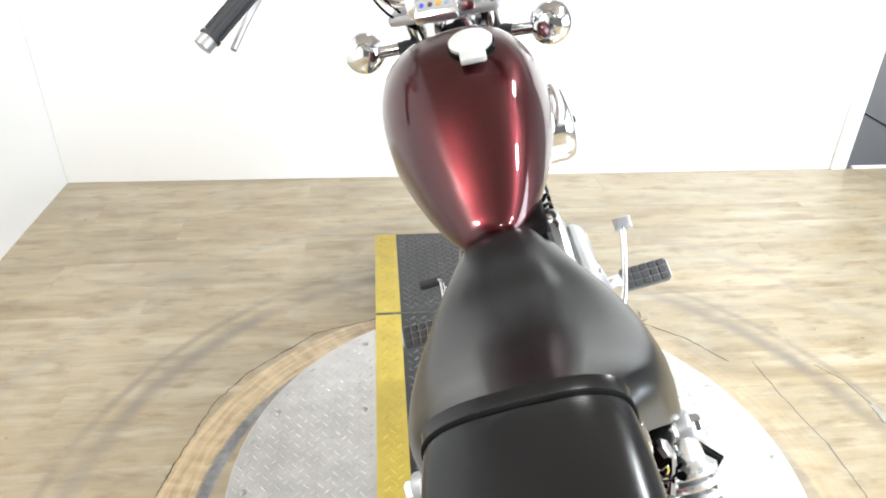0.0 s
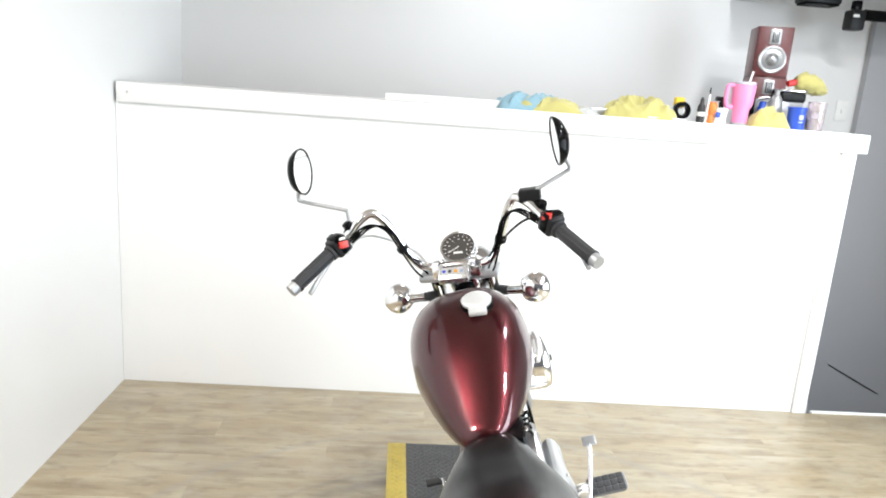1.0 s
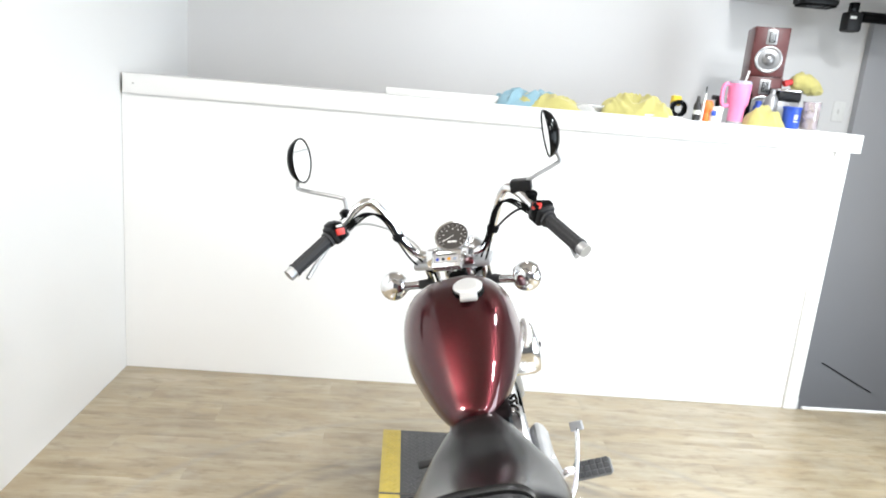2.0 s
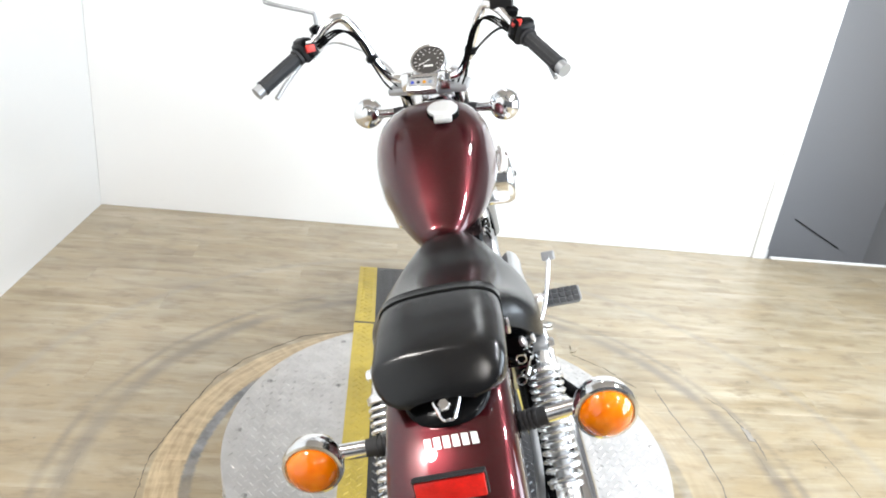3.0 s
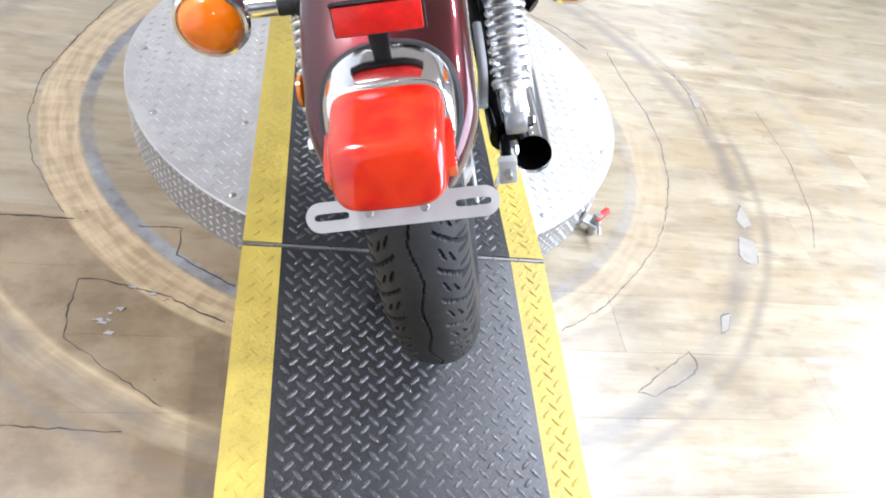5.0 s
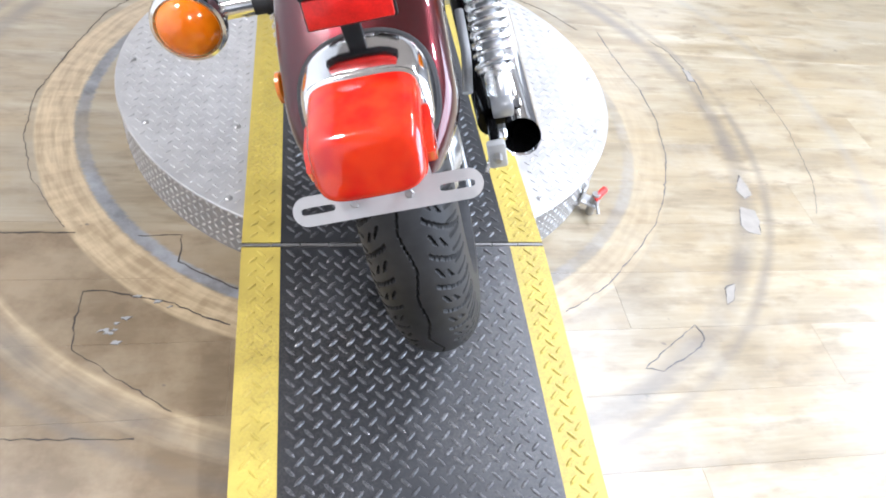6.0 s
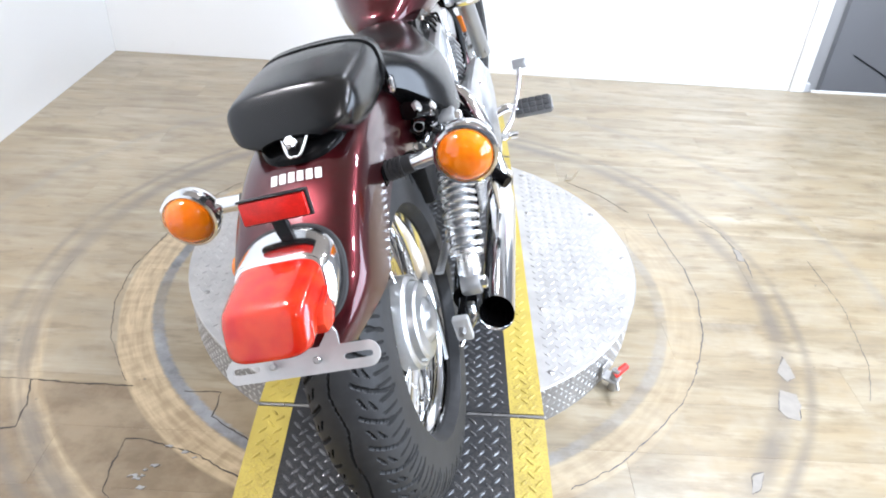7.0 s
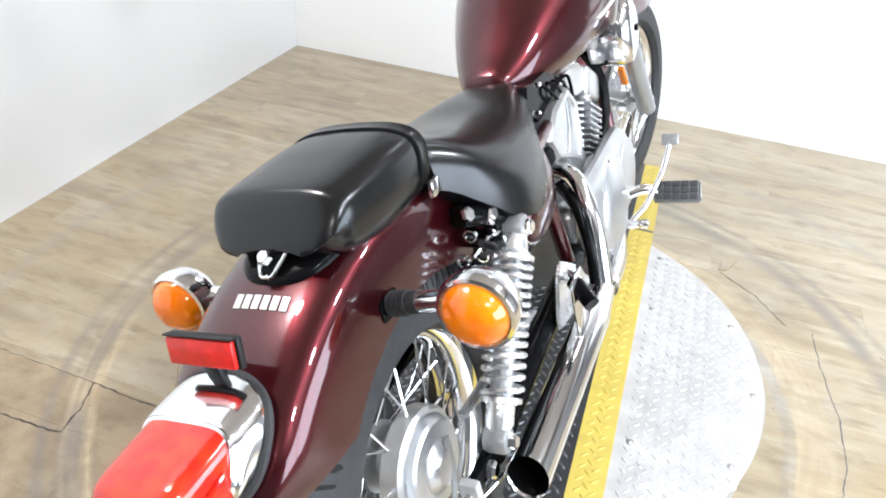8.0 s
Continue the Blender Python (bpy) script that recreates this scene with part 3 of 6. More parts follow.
floor_gap([(-0.02, 1.318), (0.12, 1.35), (0.26, 1.372), (0.42, 1.36)], 0.00124, 9)
floor_gap([(-0.512, 0.60), (-0.50, 0.45), (-0.455, 0.31), (-0.36, 0.16)], 0.00062, 10)
# thin pale cracks and scuffs on the bright side
floor_gap([(0.81, 1.24), (0.91, 1.16), (0.99, 1.05)], 0.00112, 15)
floor_gap([(1.058, 1.047), (1.069, 0.905), (1.096, 0.737), (1.098, 0.596), (1.067, 0.428), (1.006, 0.28), (0.948, 0.181), (0.841, 0.063), (0.755, -0.016), (0.646, -0.081)], 0.0011, 6, M_GROOVEPALE)
floor_gap([(1.228, 1.02), (1.274, 0.949), (1.292, 0.852), (1.304, 0.787), (1.295, 0.699)], 0.0012, 7, M_GROOVEPALE)
floor_gap([(1.505, 0.812), (1.511, 0.578), (1.468, 0.338), (1.41, 0.211)], 0.0006, 16, M_GROOVEPALE)
M_SCUFFPATCH = plain("scuffed_filler", (0.30, 0.275, 0.24), 0.4, 0.0, 0.2, 40)
TORN = (
    [(0.923, -0.122), (0.933, -0.153), (0.914, -0.178), (0.859, -0.207), (0.81, -0.231), (0.773, -0.223), (0.839, -0.179)],
    [(1.284, 0.860), (1.304, 0.844), (1.298, 0.787), (1.283, 0.792)],
    [(1.251, 0.355), (1.253, 0.317), (1.251, 0.280), (1.227, 0.268), (1.218, 0.299)],
    [(1.198, 0.234), (1.231, 0.222), (1.228, 0.185), (1.209, 0.140), (1.184, 0.146), (1.172, 0.168)],
    [(1.038, -0.026), (1.066, -0.014), (1.050, -0.054), (1.025, -0.073)],
)
for k, ring_ in enumerate(TORN):
    if k:
        flat_piece("floor_patch", ring_, M_SCUFFPATCH, "small grey torn spot in the worn ring", 0.0008, 0.003, 50 + k)
    floor_gap(ring_ + ring_[:1], 0.0010, 60 + k, M_GROOVEPALE)
rr = random.Random(21)
for k in range(9):
    cx, cy = (-0.225 + rr.gauss(0, 0.022), -0.10 + rr.gauss(0, 0.022)) if k < 6 else (-0.215 + 0.04 * (k - 6) + rr.uniform(0, 0.02), -0.022 - 0.012 * (k - 6))
    w = rr.uniform(0.004, 0.011)
    flat_piece("glue_spot", [(cx - w, cy - w * 0.2), (cx - w * 0.2, cy + w * 0.35), (cx + w, cy + w * 0.2), (cx + w * 0.3, cy - w * 0.4)], M_RESIDUE, "whitish smear of glue on the floor patch", 0.0024, 0.003, 30 + k)


# ---- turntable and ramps of tread plate ----
def lug_mesh(name, spots, material, parent, length=0.0245, width=0.0068, h=0.0022, label=""):
    """Raised lugs of tread plate. spots: x, y, z, turn in degrees, slope of the plate along y."""
    base = [(-0.5, 0, 0), (-0.25, -0.5, 0), (0.25, -0.5, 0), (0.5, 0, 0), (0.25, 0.5, 0), (-0.25, 0.5, 0)]
    topv = [(-0.22, -0.17, 1), (0.22, -0.17, 1), (0.22, 0.17, 1), (-0.22, 0.17, 1)]
    fs = [(0, 1, 6), (1, 2, 7, 6), (2, 3, 7), (3, 4, 8), (4, 5, 9, 8), (5, 0, 9), (0, 6, 9), (3, 8, 7), (6, 7, 8, 9)]
    vs, faces = [], []
    for x, y, z, a, sl in spots:
        c, s_ = math.cos(radians(a)), math.sin(radians(a))
        k = len(vs)
        for u, v, w in base + topv:
            u, v = u * length, v * width
            px, py = u * c - v * s_, u * s_ + v * c
            vs.append((x + px, y + py, z + py * sl + w * h - (0.0002 if not w else 0)))
        faces += [tuple(k + i for i in f) for f in fs]
    me = bpy.data.meshes.new(name)
    me.from_pydata(vs, [], faces)
    me.materials.append(material)
    ob = new(name, me)
    ob.parent = parent
    return tagged(ob, label, kind="stuff")


def lug_grid(x0, x1, y0, y1, pitch, zf, sl, keep=lambda x, y: True, turn=45):
    """Lug places on a grid turned by 45 degrees, each lug pointing at its neighbour's flank."""
    spots = []
    q = pitch / math.sqrt(2)
    cx, cy = (x0 + x1) / 2, (y0 + y1) / 2
    n = int(((x1 - x0) + (y1 - y0)) / pitch) + 2
    for i in range(-n, n + 1):
        for j in range(-n, n + 1):
            x, y = cx + (i - j) * q, cy + (i + j) * q
            if x0 + 0.006 < x < x1 - 0.006 and y0 + 0.006 < y < y1 - 0.006 and keep(x, y):
                spots.append((x, y, zf(y), turn if (i + j) % 2 else -turn, sl))
    return spots


RW, RB = 0.583, 0.070      # runway width, width of its yellow borders
tt = empty("turntable", pose(0, 0, 0), "round motorcycle turntable of silver tread plate with a yellow-edged black track", "turntable")
part("disc", lathe([(0, TZ - 0.008), (TR - 0.002, TZ - 0.008), (TR, TZ - 0.006), (TR, TZ - 0.002), (TR - 0.002, TZ), (0, TZ)], "z", 160, (TC[0], TC[1], 0), False), M_PLATE, tt)
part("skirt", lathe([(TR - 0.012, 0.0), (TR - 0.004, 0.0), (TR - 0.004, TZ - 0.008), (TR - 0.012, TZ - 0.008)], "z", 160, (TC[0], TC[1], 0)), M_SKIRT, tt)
in_disc = lambda x, y: (x - TC[0]) ** 2 + (y - TC[1]) ** 2 < (TR - 0.012) ** 2 and not (-0.012 < x < RW + 0.012)
lug_mesh("disc_pattern", lug_grid(TC[0] - 0.6, TC[0] + 0.6, TC[1] - 0.6, TC[1] + 0.6, 0.0205, lambda y: TZ, 0, in_disc), M_PLATE, tt, 0.020, 0.0055, 0.0015)
# lugs on the skirt
vs_, fs_ = [], []
for i in range(210):
    for j in range(6):
        a, z = 2 * math.pi * (i + 0.5) / 210, 0.011 + 0.0178 * j
        t = radians(45 if (i + j) % 2 else -45)
        k = len(vs_)
        for u, v, w in [(-0.5, 0, 0), (0, -0.5, 0), (0.5, 0, 0), (0, 0.5, 0), (0, 0, 1)]:
            pu, pz = u * 0.019 * math.cos(t) - v * 0.007 * math.sin(t), u * 0.019 * math.sin(t) + v * 0.007 * math.cos(t)
            rr, aa = TR - 0.0042 + w * 0.0026, a + pu / TR
            vs_.append((TC[0] + rr * math.cos(aa), TC[1] + rr * math.sin(aa), z + pz))
        fs_ += [(k, k + 1, k + 4), (k + 1, k + 2, k + 4), (k + 2, k + 3, k + 4), (k + 3, k, k + 4)]
me_ = bpy.data.meshes.new("skirt_pattern")
me_.from_pydata(vs_, [], fs_)
me_.materials.append(M_PLATE)
ob_ = new("skirt_pattern", me_)
ob_.parent = tt
tagged(ob_, kind="stuff")
for bx, by in [(-0.029, 1.057), (-0.273, 0.594), (-0.227, 0.819), (-0.029, 0.815), (-0.027, 0.355), (-0.031, 0.13), (-0.215, 0.36), (0.613, 0.139), (0.815, 0.376), (0.615, 0.36), (0.86, 0.60), (0.81, 0.83), (0.615, 0.82), (0.615, 1.06)]:
    part("bolt_head", lathe([(0, 0.0035), (0.004, 0.0035), (0.0075, 0.001), (0.0085, 0.0), (0.0085, -0.002), (0, -0.002)], "z", 12, (bx, by, TZ), False), M_BOLT, tt)

RZ = TZ + 0.006            # top of the track


def track(root, y0, y1, z0, z1, seedname):
    sl = (z1 - z0) / (y1 - y0)
    zf = lambda y: z0 + (y - y0) * sl
    th = 0.006

    def sheet(x0, x1):
        bm = bmesh.new()
        rings(bm, [[(x0, yy, zf(yy) - th), (x1, yy, zf(yy) - th), (x1, yy, zf(yy)), (x0, yy, zf(yy))] for yy in (y0, y1)])
        return bm

    part("track_plate", sheet(RB, RW - RB), M_DARKPLATE, root, "black painted tread plate")
    for x0, x1 in ((0.0, RB), (RW - RB, RW)):
        part("yellow_border", sheet(x0, x1), M_YELLOW, root, "yellow painted border")
    lug_mesh("track_pattern", lug_grid(RB + 0.004, RW - RB - 0.004, y0 + 0.004, y1 - 0.004, 0.0205, zf, sl), M_LUGDARK, root)
    for x0, x1 in ((0.004, RB - 0.002), (RW - RB + 0.002, RW - 0.004)):
        lug_mesh("border_pattern", lug_grid(x0, x1, y0 + 0.004, y1 - 0.004, 0.0205, zf, sl), M_YELLOW, root)
    return zf


track(tt, 0.006, 1.176, RZ, RZ, 1)
YF = 1.665
rear_ramp = empty("rear_ramp", pose(0, 0, 0), "black tread plate ramp with yellow borders sloping to the floor", "ramp")
track(rear_ramp, -1.02, -0.006, 0.02, RZ, 2)
front_ramp = empty("front_ramp", pose(0, 0, 0), "short black tread plate extension with yellow borders", "ramp")
track(front_ramp, 1.188, YF, RZ, RZ - 0.022, 3)
for root, ya, yb, za, zb in ((rear_ramp, -1.02, -0.006, 0.014, RZ - 0.006), (front_ramp, 1.188, YF, RZ - 0.006, RZ - 0.028)):
    for x0 in (0.006, RW - 0.011):
        bm = bmesh.new()
        rings(bm, [[(x0, yy, 0.0), (x0 + 0.005, yy, 0.0), (x0 + 0.005, yy, max(zz, 0.0015)), (x0, yy, max(zz, 0.0015))] for yy, zz in ((ya, za), (yb, zb))])
        part("side_plate", bm, M_DARKPLATE, root)
part("end_plate", box((0.011, YF - 0.006, 0.0), (RW - 0.011, YF - 0.001, RZ - 0.029), 0.001), M_DARKPLATE, front_ramp)
for yy, root in ((0.0, rear_ramp), (1.182, front_ramp)):
    for k in range(11):
        part("hinge_knuckle", rod((k * RW / 11 + 0.001, yy, RZ - 0.003), ((k + 1) * RW / 11 - 0.001, yy, RZ - 0.003), 0.0048, 8), M_HINGE, root)

# spring pin with a red handle on the rim of the turntable
pin = empty("locking_pin", pose(TC[0] + TR * math.cos(radians(-37)), TC[1] + TR * math.sin(radians(-37)), 0, 0, 0, -37), "steel locking pin with a red rubber handle at the turntable's edge", "pin")
part("bracket", box((0.0, -0.030, 0.030), (0.042, 0.004, 0.035), 0.001), M_BRACKET, pin)
part("bracket_foot", box((0.0, -0.030, 0.02), (0.004, 0.004, 0.065), 0.001), M_BRACKET, pin)
part("sleeve", lathe([(0.0, 0.0), (0.010, 0.0), (0.010, 0.06), (0.0, 0.06)], "z", 16, (0.030, -0.014, 0.002), False), M_BOLT, pin)
part("handle", tube([(0.030, -0.022, 0.050), (0.034, -0.010, 0.054), (0.040, 0.020, 0.057)], 0.0085, 12), plain("red_rubber", (0.75, 0.03, 0.02), 0.4, 0, 0.1, 60), pin, "red rubber grip")
part("lever", tube([(0.030, -0.018, 0.048), (0.044, -0.034, 0.044), (0.054, -0.044, 0.034)], 0.004, 8), M_BOLT, pin)


# ---- motorcycle ----
# Local axes: x to its right, y ahead from the rear axle, z up from the ground.
bike = empty("motorcycle", pose(0.375, -0.065, RZ + 0.004) @ pose(0, 0, 0, 0, 0, -4.0) @ pose(0, 0, 0, 0, -18.5, 0), "dark maroon cruiser motorcycle with black seat leaning on its side stand", "motorcycle")
AXR, AXF, RR, RF = 0.305, 0.303, 0.308, 0.303     # axle heights, tyre radii
WB = 1.485
SDIR = Vector((0, -0.53, 0.848))
SPT = Vector((0, 1.165, 0.75))
STEER = Matrix.Translation(SPT) @ Matrix.Rotation(radians(-11.5), 4, SDIR) @ Matrix.Translation(-SPT)


def bp(name, bm, material, label="", parent=None, angle=38, steer=False):
    ob = part(name, bm, material, parent or bike, label, angle)
    if steer:
        ob.matrix_basis = STEER
    return ob


def tyre(name, R, w, depth, y, z, seg, tread, steer=False):
    prof = []
    n = 104
    for i in range(n + 1):
        a = math.pi * (i / n) - math.pi / 2
        x = w / 2 * math.sin(a) * (1.0 if abs(a) < 1.2 else 1.0)
        r = R - depth * (1 - sup(math.cos(a), 0.62))
        prof.append((x, r))
    prof.append((w / 2 * 0.72, R - depth - 0.012))
    prof.append((-w / 2 * 0.72, R - depth - 0.012))
    bm = bmesh.new()
    rows, cut = [], []
    for k in range(seg):
        th = 2 * math.pi * k / seg
        row = []
        for x, r in prof:
            d = tread(x, th) if r > R - depth * 0.62 else 0.0
            rr = r - d
            cut.append(d > 0)
            row.append((x, y - rr * math.sin(th), z + rr * math.cos(th)))
        rows.append(row)
    vs = rings(bm, rows, caps=False)
    bm.verts.index_update()
    a, b2 = vs[-1], vs[0]
    m = len(a)
    for i in range(m):
        j = (i + 1) % m
        bm.faces.new((a[i], a[j], b2[j], b2[i]))
    # cut faces take the darker rubber, so groove shade is in the colour
    for f_ in bm.faces:
        if sum(cut[v.index] for v in f_.verts) >= 2:
            f_.material_index = 1
    ob = bp(name, bm, M_TYRE, "worn grey-black rubber tyre", None, 30, steer)
    ob.data.materials.append(M_GROOVESHADE)
    return ob


def rear_tread(x, th):
    u = th / (2 * math.pi) * 40.0
    c = u - math.floor(u)
    zig = 0.0035 * math.sin(u * math.pi) + 0.0022 * math.sin(u * math.pi * 0.5)
    if abs(x - zig) < 0.0010:
        return 0.0035
    s_ = 1 if x > 0 else -1
    ax = abs(x)
    c = (u + (0.0 if s_ > 0 else 0.5) - (ax - 0.024) * 18.0) % 1.0
    if 0.0235 < ax < 0.0625 and abs(c - 0.25) < 0.056:
        return 0.005
    if 0.0500 < ax < 0.0612 and abs((th / (2 * math.pi) * 92.0) % 1.0 - 0.5) < 0.10:
        return 0.0032
    for k in (0, 1):
        if abs(c - 0.74) < 0.11 and abs(ax - 0.031 - 0.011 * k - (c - 0.74) * 0.022) < 0.0019:
            return 0.0045
    return 0.0


def front_tread(x, th):
    u = th / (2 * math.pi) * 48.0
    if abs(x) < 0.0018 or abs(abs(x) - 0.018) < 0.0016:
        return 0.0045
    return 0.002 if 0.02 < abs(x) and abs((u % 1.0) - 0.5) < 0.08 else 0.0


def wheel(ty, R, rim_r, rim_w, y, z, hub_w, hub_r, steer=False):
    rw = rim_w / 2
    half_ = [(rim_r + 0.012, rw - 0.006), (rim_r + 0.014, rw), (rim_r + 0.010, rw + 0.003), (rim_r + 0.002, rw - 0.001), (rim_r - 0.003, rw - 0.010), (rim_r - 0.006, rw * 0.62), (rim_r - 0.016, rw * 0.50), (rim_r - 0.022, rw * 0.2)]
    bm = lathe(half_ + [(r_, -x_) for r_, x_ in half_[::-1]] + [(rim_r + 0.002, -rw * 0.8), (rim_r - 0.006, 0), (rim_r + 0.002, rw * 0.8)], "x", 96, (0, y, z))
    part("rim", bm, M_CHROME, ty, "chrome wire-spoke rim")
    part("hub", lathe([(0, -hub_w), (hub_r, -hub_w), (hub_r, -hub_w + 0.008), (hub_r * 0.62, -hub_w + 0.016), (hub_r * 0.62, hub_w - 0.016), (hub_r, hub_w - 0.008), (hub_r, hub_w), (0, hub_w)], "x", 40, (0, y, z), False), M_ALUPAINT, ty, "silver hub")
    # spokes in four sets of nine that share their meshes
    for s_ in (-1, 1):
        for lean in (-1, 1):
            a0 = radians(10 if lean > 0 else 0) + (radians(20) if s_ > 0 else 0)
            a1 = a0 + lean * radians(24)
            p = Vector((s_ * (hub_w - 0.005), hub_r * 0.93 * math.cos(a0), hub_r * 0.93 * math.sin(a0)))
            q = Vector((s_ * 0.006, (rim_r - 0.012) * math.cos(a1), (rim_r - 0.012) * math.sin(a1)))
            bm = rod(p, q, 0.0019, 6)
            rod(q + (p - q) * 0.10, q, 0.0031, 6, bm)
            first = None
            for k in range(9):
                if first is None:
                    ob = part("spoke", bm, M_CHROME, ty)
                    first = ob
                else:
                    ob = new("spoke", first.data)
                    ob.parent = ty
                ob.matrix_basis = Matrix.Translation((0, y, z)) @ Matrix.Rotation(radians(40 * k), 4, "X")


rear_tyre = tyre("rear_tyre", RR, 0.128, 0.106, 0, AXR, 960, rear_tread)
rear_tyre.matrix_basis = Matrix.Translation((0, -0.016, -0.003))
wheel(rear_tyre, RR, 0.193, 0.100, 0, AXR, 0.040, 0.052)
part("brake_drum", lathe([(0, 0.010), (0.078, 0.010), (0.082, 0.014), (0.082, 0.040), (0.077, 0.045), (0.072, 0.045), (0.070, 0.041), (0.067, 0.055), (0.063, 0.059), (0.040, 0.061), (0.036, 0.066), (0.024, 0.073), (0.013, 0.074), (0, 0.074)], "x", 56, (0, 0, AXR), False), M_CASTBRIGHT, rear_tyre, "silver drum brake plate", 25)
part("brake_arm", tube([(0.070, 0.02, AXR + 0.035), (0.073, 0.01, AXR - 0.02), (0.075, -0.02, AXR - 0.075)], 0.007, 8, flat=0.5), M_ALUPAINT, rear_tyre)
part("sprocket", lathe([(0.05, -0.072), (0.095, -0.072), (0.095, -0.066), (0.05, -0.066)], "x", 44, (0, 0, AXR)), M_ENGINEDARK, rear_tyre)
front_tyre = tyre("front_tyre", RF, 0.086, 0.072, WB, AXF, 420, front_tread, True)
wheel(front_tyre, RF, 0.224, 0.066, WB, AXF, 0.042, 0.038, True)
part("brake_disc", lathe([(0.07, -0.052), (0.135, -0.052), (0.135, -0.048), (0.07, -0.048)], "x", 64, (0, WB, AXF)), M_ALU, front_tyre, "steel brake disc")
part("disc_carrier", lathe([(0.03, -0.053), (0.072, -0.0525), (0.072, -0.0475), (0.03, -0.047)], "x", 32, (0, WB, AXF)), M_ALUPAINT, front_tyre)

# rear fender
def fender(name, oy, oz, R, half, skirt, a0, a1, taper, steer=False, n=44):
    prof = [(1.0, -skirt), (1.0, -skirt * 0.72), (0.995, -0.040), (0.965, -0.026), (0.90, -0.0155), (0.78, -0.0085), (0.55, -0.0035), (0.28, -0.001), (0.0, 0.0)]
    prof = prof + [(-x, d) for x, d in prof[-2::-1]]
    inner = [(x * 0.965, d - 0.003 if abs(x) < 0.99 else d) for x, d in prof[::-1]]
    rows = []
    for k in range(n + 1):
        t = k / n
        a = radians(a0 + (a1 - a0) * t)
        f_, wf = taper(t)
        row = []
        for x, d in prof + inner:
            dd = d if d > -0.045 else -0.045 + (d + 0.045) * f_
            r = R + dd
            row.append((x * half * wf, oy - r * math.sin(a), oz + r * math.cos(a)))
        rows.append(row)
    bm = bmesh.new()
    rings(bm, rows)
    ob = bp(name, bm, M_RED, "glossy maroon fender", None, 40, steer)
    ob.data.materials.append(M_UNDERCOAT)
    m_ = len(prof)
    for p in ob.data.polygons:
        ids = sorted(v % (2 * m_) for v in p.vertices)
        if len(ids) == 4 and ids[0] >= m_:
            p.material_index = 1
    return ob


FR = 0.393
rear_fender = fender("rear_fender", 0, AXR, FR, 0.091, 0.118, -36, 56, lambda t: (1.0 if t < 0.82 else max(0.0, 1 - (t - 0.82) / 0.17), 1.0 if t < 0.85 else 1 - 0.35 * ((t - 0.85) / 0.15) ** 2))
front_fender = fender("front_fender", WB, AXF, 0.332, 0.058, 0.075, -30, 62, lambda t: (min(1, 4 * t, 4 * (1 - t) + 0.05), 0.72 + 0.28 * min(1, 5 * t, 5 * (1 - t))), True, 36)

# black liner; its colour also fills the tyre gap with a wheel well's shade
liner = fender("fender_liner", 0, AXR, 0.356, 0.084, 0.022, -40, 34, lambda t: (1.0, 1.0), False, 30)
liner.data.materials[0] = M_UNDERCOAT
liner["label"] = "black inner fender liner"

# plain pale marks where the maker's mark stands on the fender
for k in range(6):
    x0 = -0.0290 + k * 0.0124
    bm = bmesh.new()
    a = radians(22.6)
    rows = []
    for u in (-0.0085, 0.0, 0.0085):
        row = []
        for x in (x0 - 0.0044 - u * 0.12, x0 + 0.0044 - u * 0.12):
            d = -0.0035 * (x / 0.054) ** 2
            aa = a - u / FR
            row += [(x + 0.004, -(FR + d + 0.0003) * math.sin(aa), AXR + (FR + d + 0.0003) * math.cos(aa)), (x + 0.004, -(FR + d + 0.0011) * math.sin(aa), AXR + (FR + d + 0.0011) * math.cos(aa))]
        rows.append([row[0], row[2], row[3], row[1]])
    rings(bm, rows)
    part("pale_mark", bm, M_LETTER, rear_fender, "plain pale mark")

# seat
def section(y, w, zt, zb, p=0.75, q=0.62, n=26, dish=0.0, lean=0.0):
    pts = []
    for i in range(n + 1):
        a = math.pi * i / n
        x = w * sup(math.cos(a), p)
        x *= 1.055 if x > 0 and y < 0.45 else 1.0
        z = zb + (zt - zb) * abs(math.sin(a)) ** q
        pts.append((x, y + lean * (z - zb), z - dish * (1 - (x / w) ** 2)))
    pts += [(-w * 0.8, y, zb - 0.006), (w * 0.8, y, zb - 0.006)]
    return pts


def resample(rows, n=6):
    cols = list(zip(*rows))
    out = list(zip(*[spline(c, n) for c in cols]))
    return out


driver = [(0.612, 0.030, 0.648, 0.618), (0.59, 0.050, 0.660, 0.612), (0.53, 0.078, 0.672, 0.602), (0.45, 0.110, 0.676, 0.586), (0.37, 0.138, 0.676, 0.562), (0.29, 0.153, 0.687, 0.548), (0.22, 0.150, 0.706, 0.568), (0.165, 0.132, 0.727, 0.614), (0.125, 0.106, 0.742, 0.654), (0.105, 0.094, 0.746, 0.668)]
rows = [section(*d, q=0.55 + 0.1 * min(1, abs(d[0] - 0.3) * 4), dish=0.002) for d in driver]
bm = bmesh.new()
rings(bm, resample(rows))
bp("rider_seat", bm, M_SEAT, "black vinyl rider's saddle", None, 50)
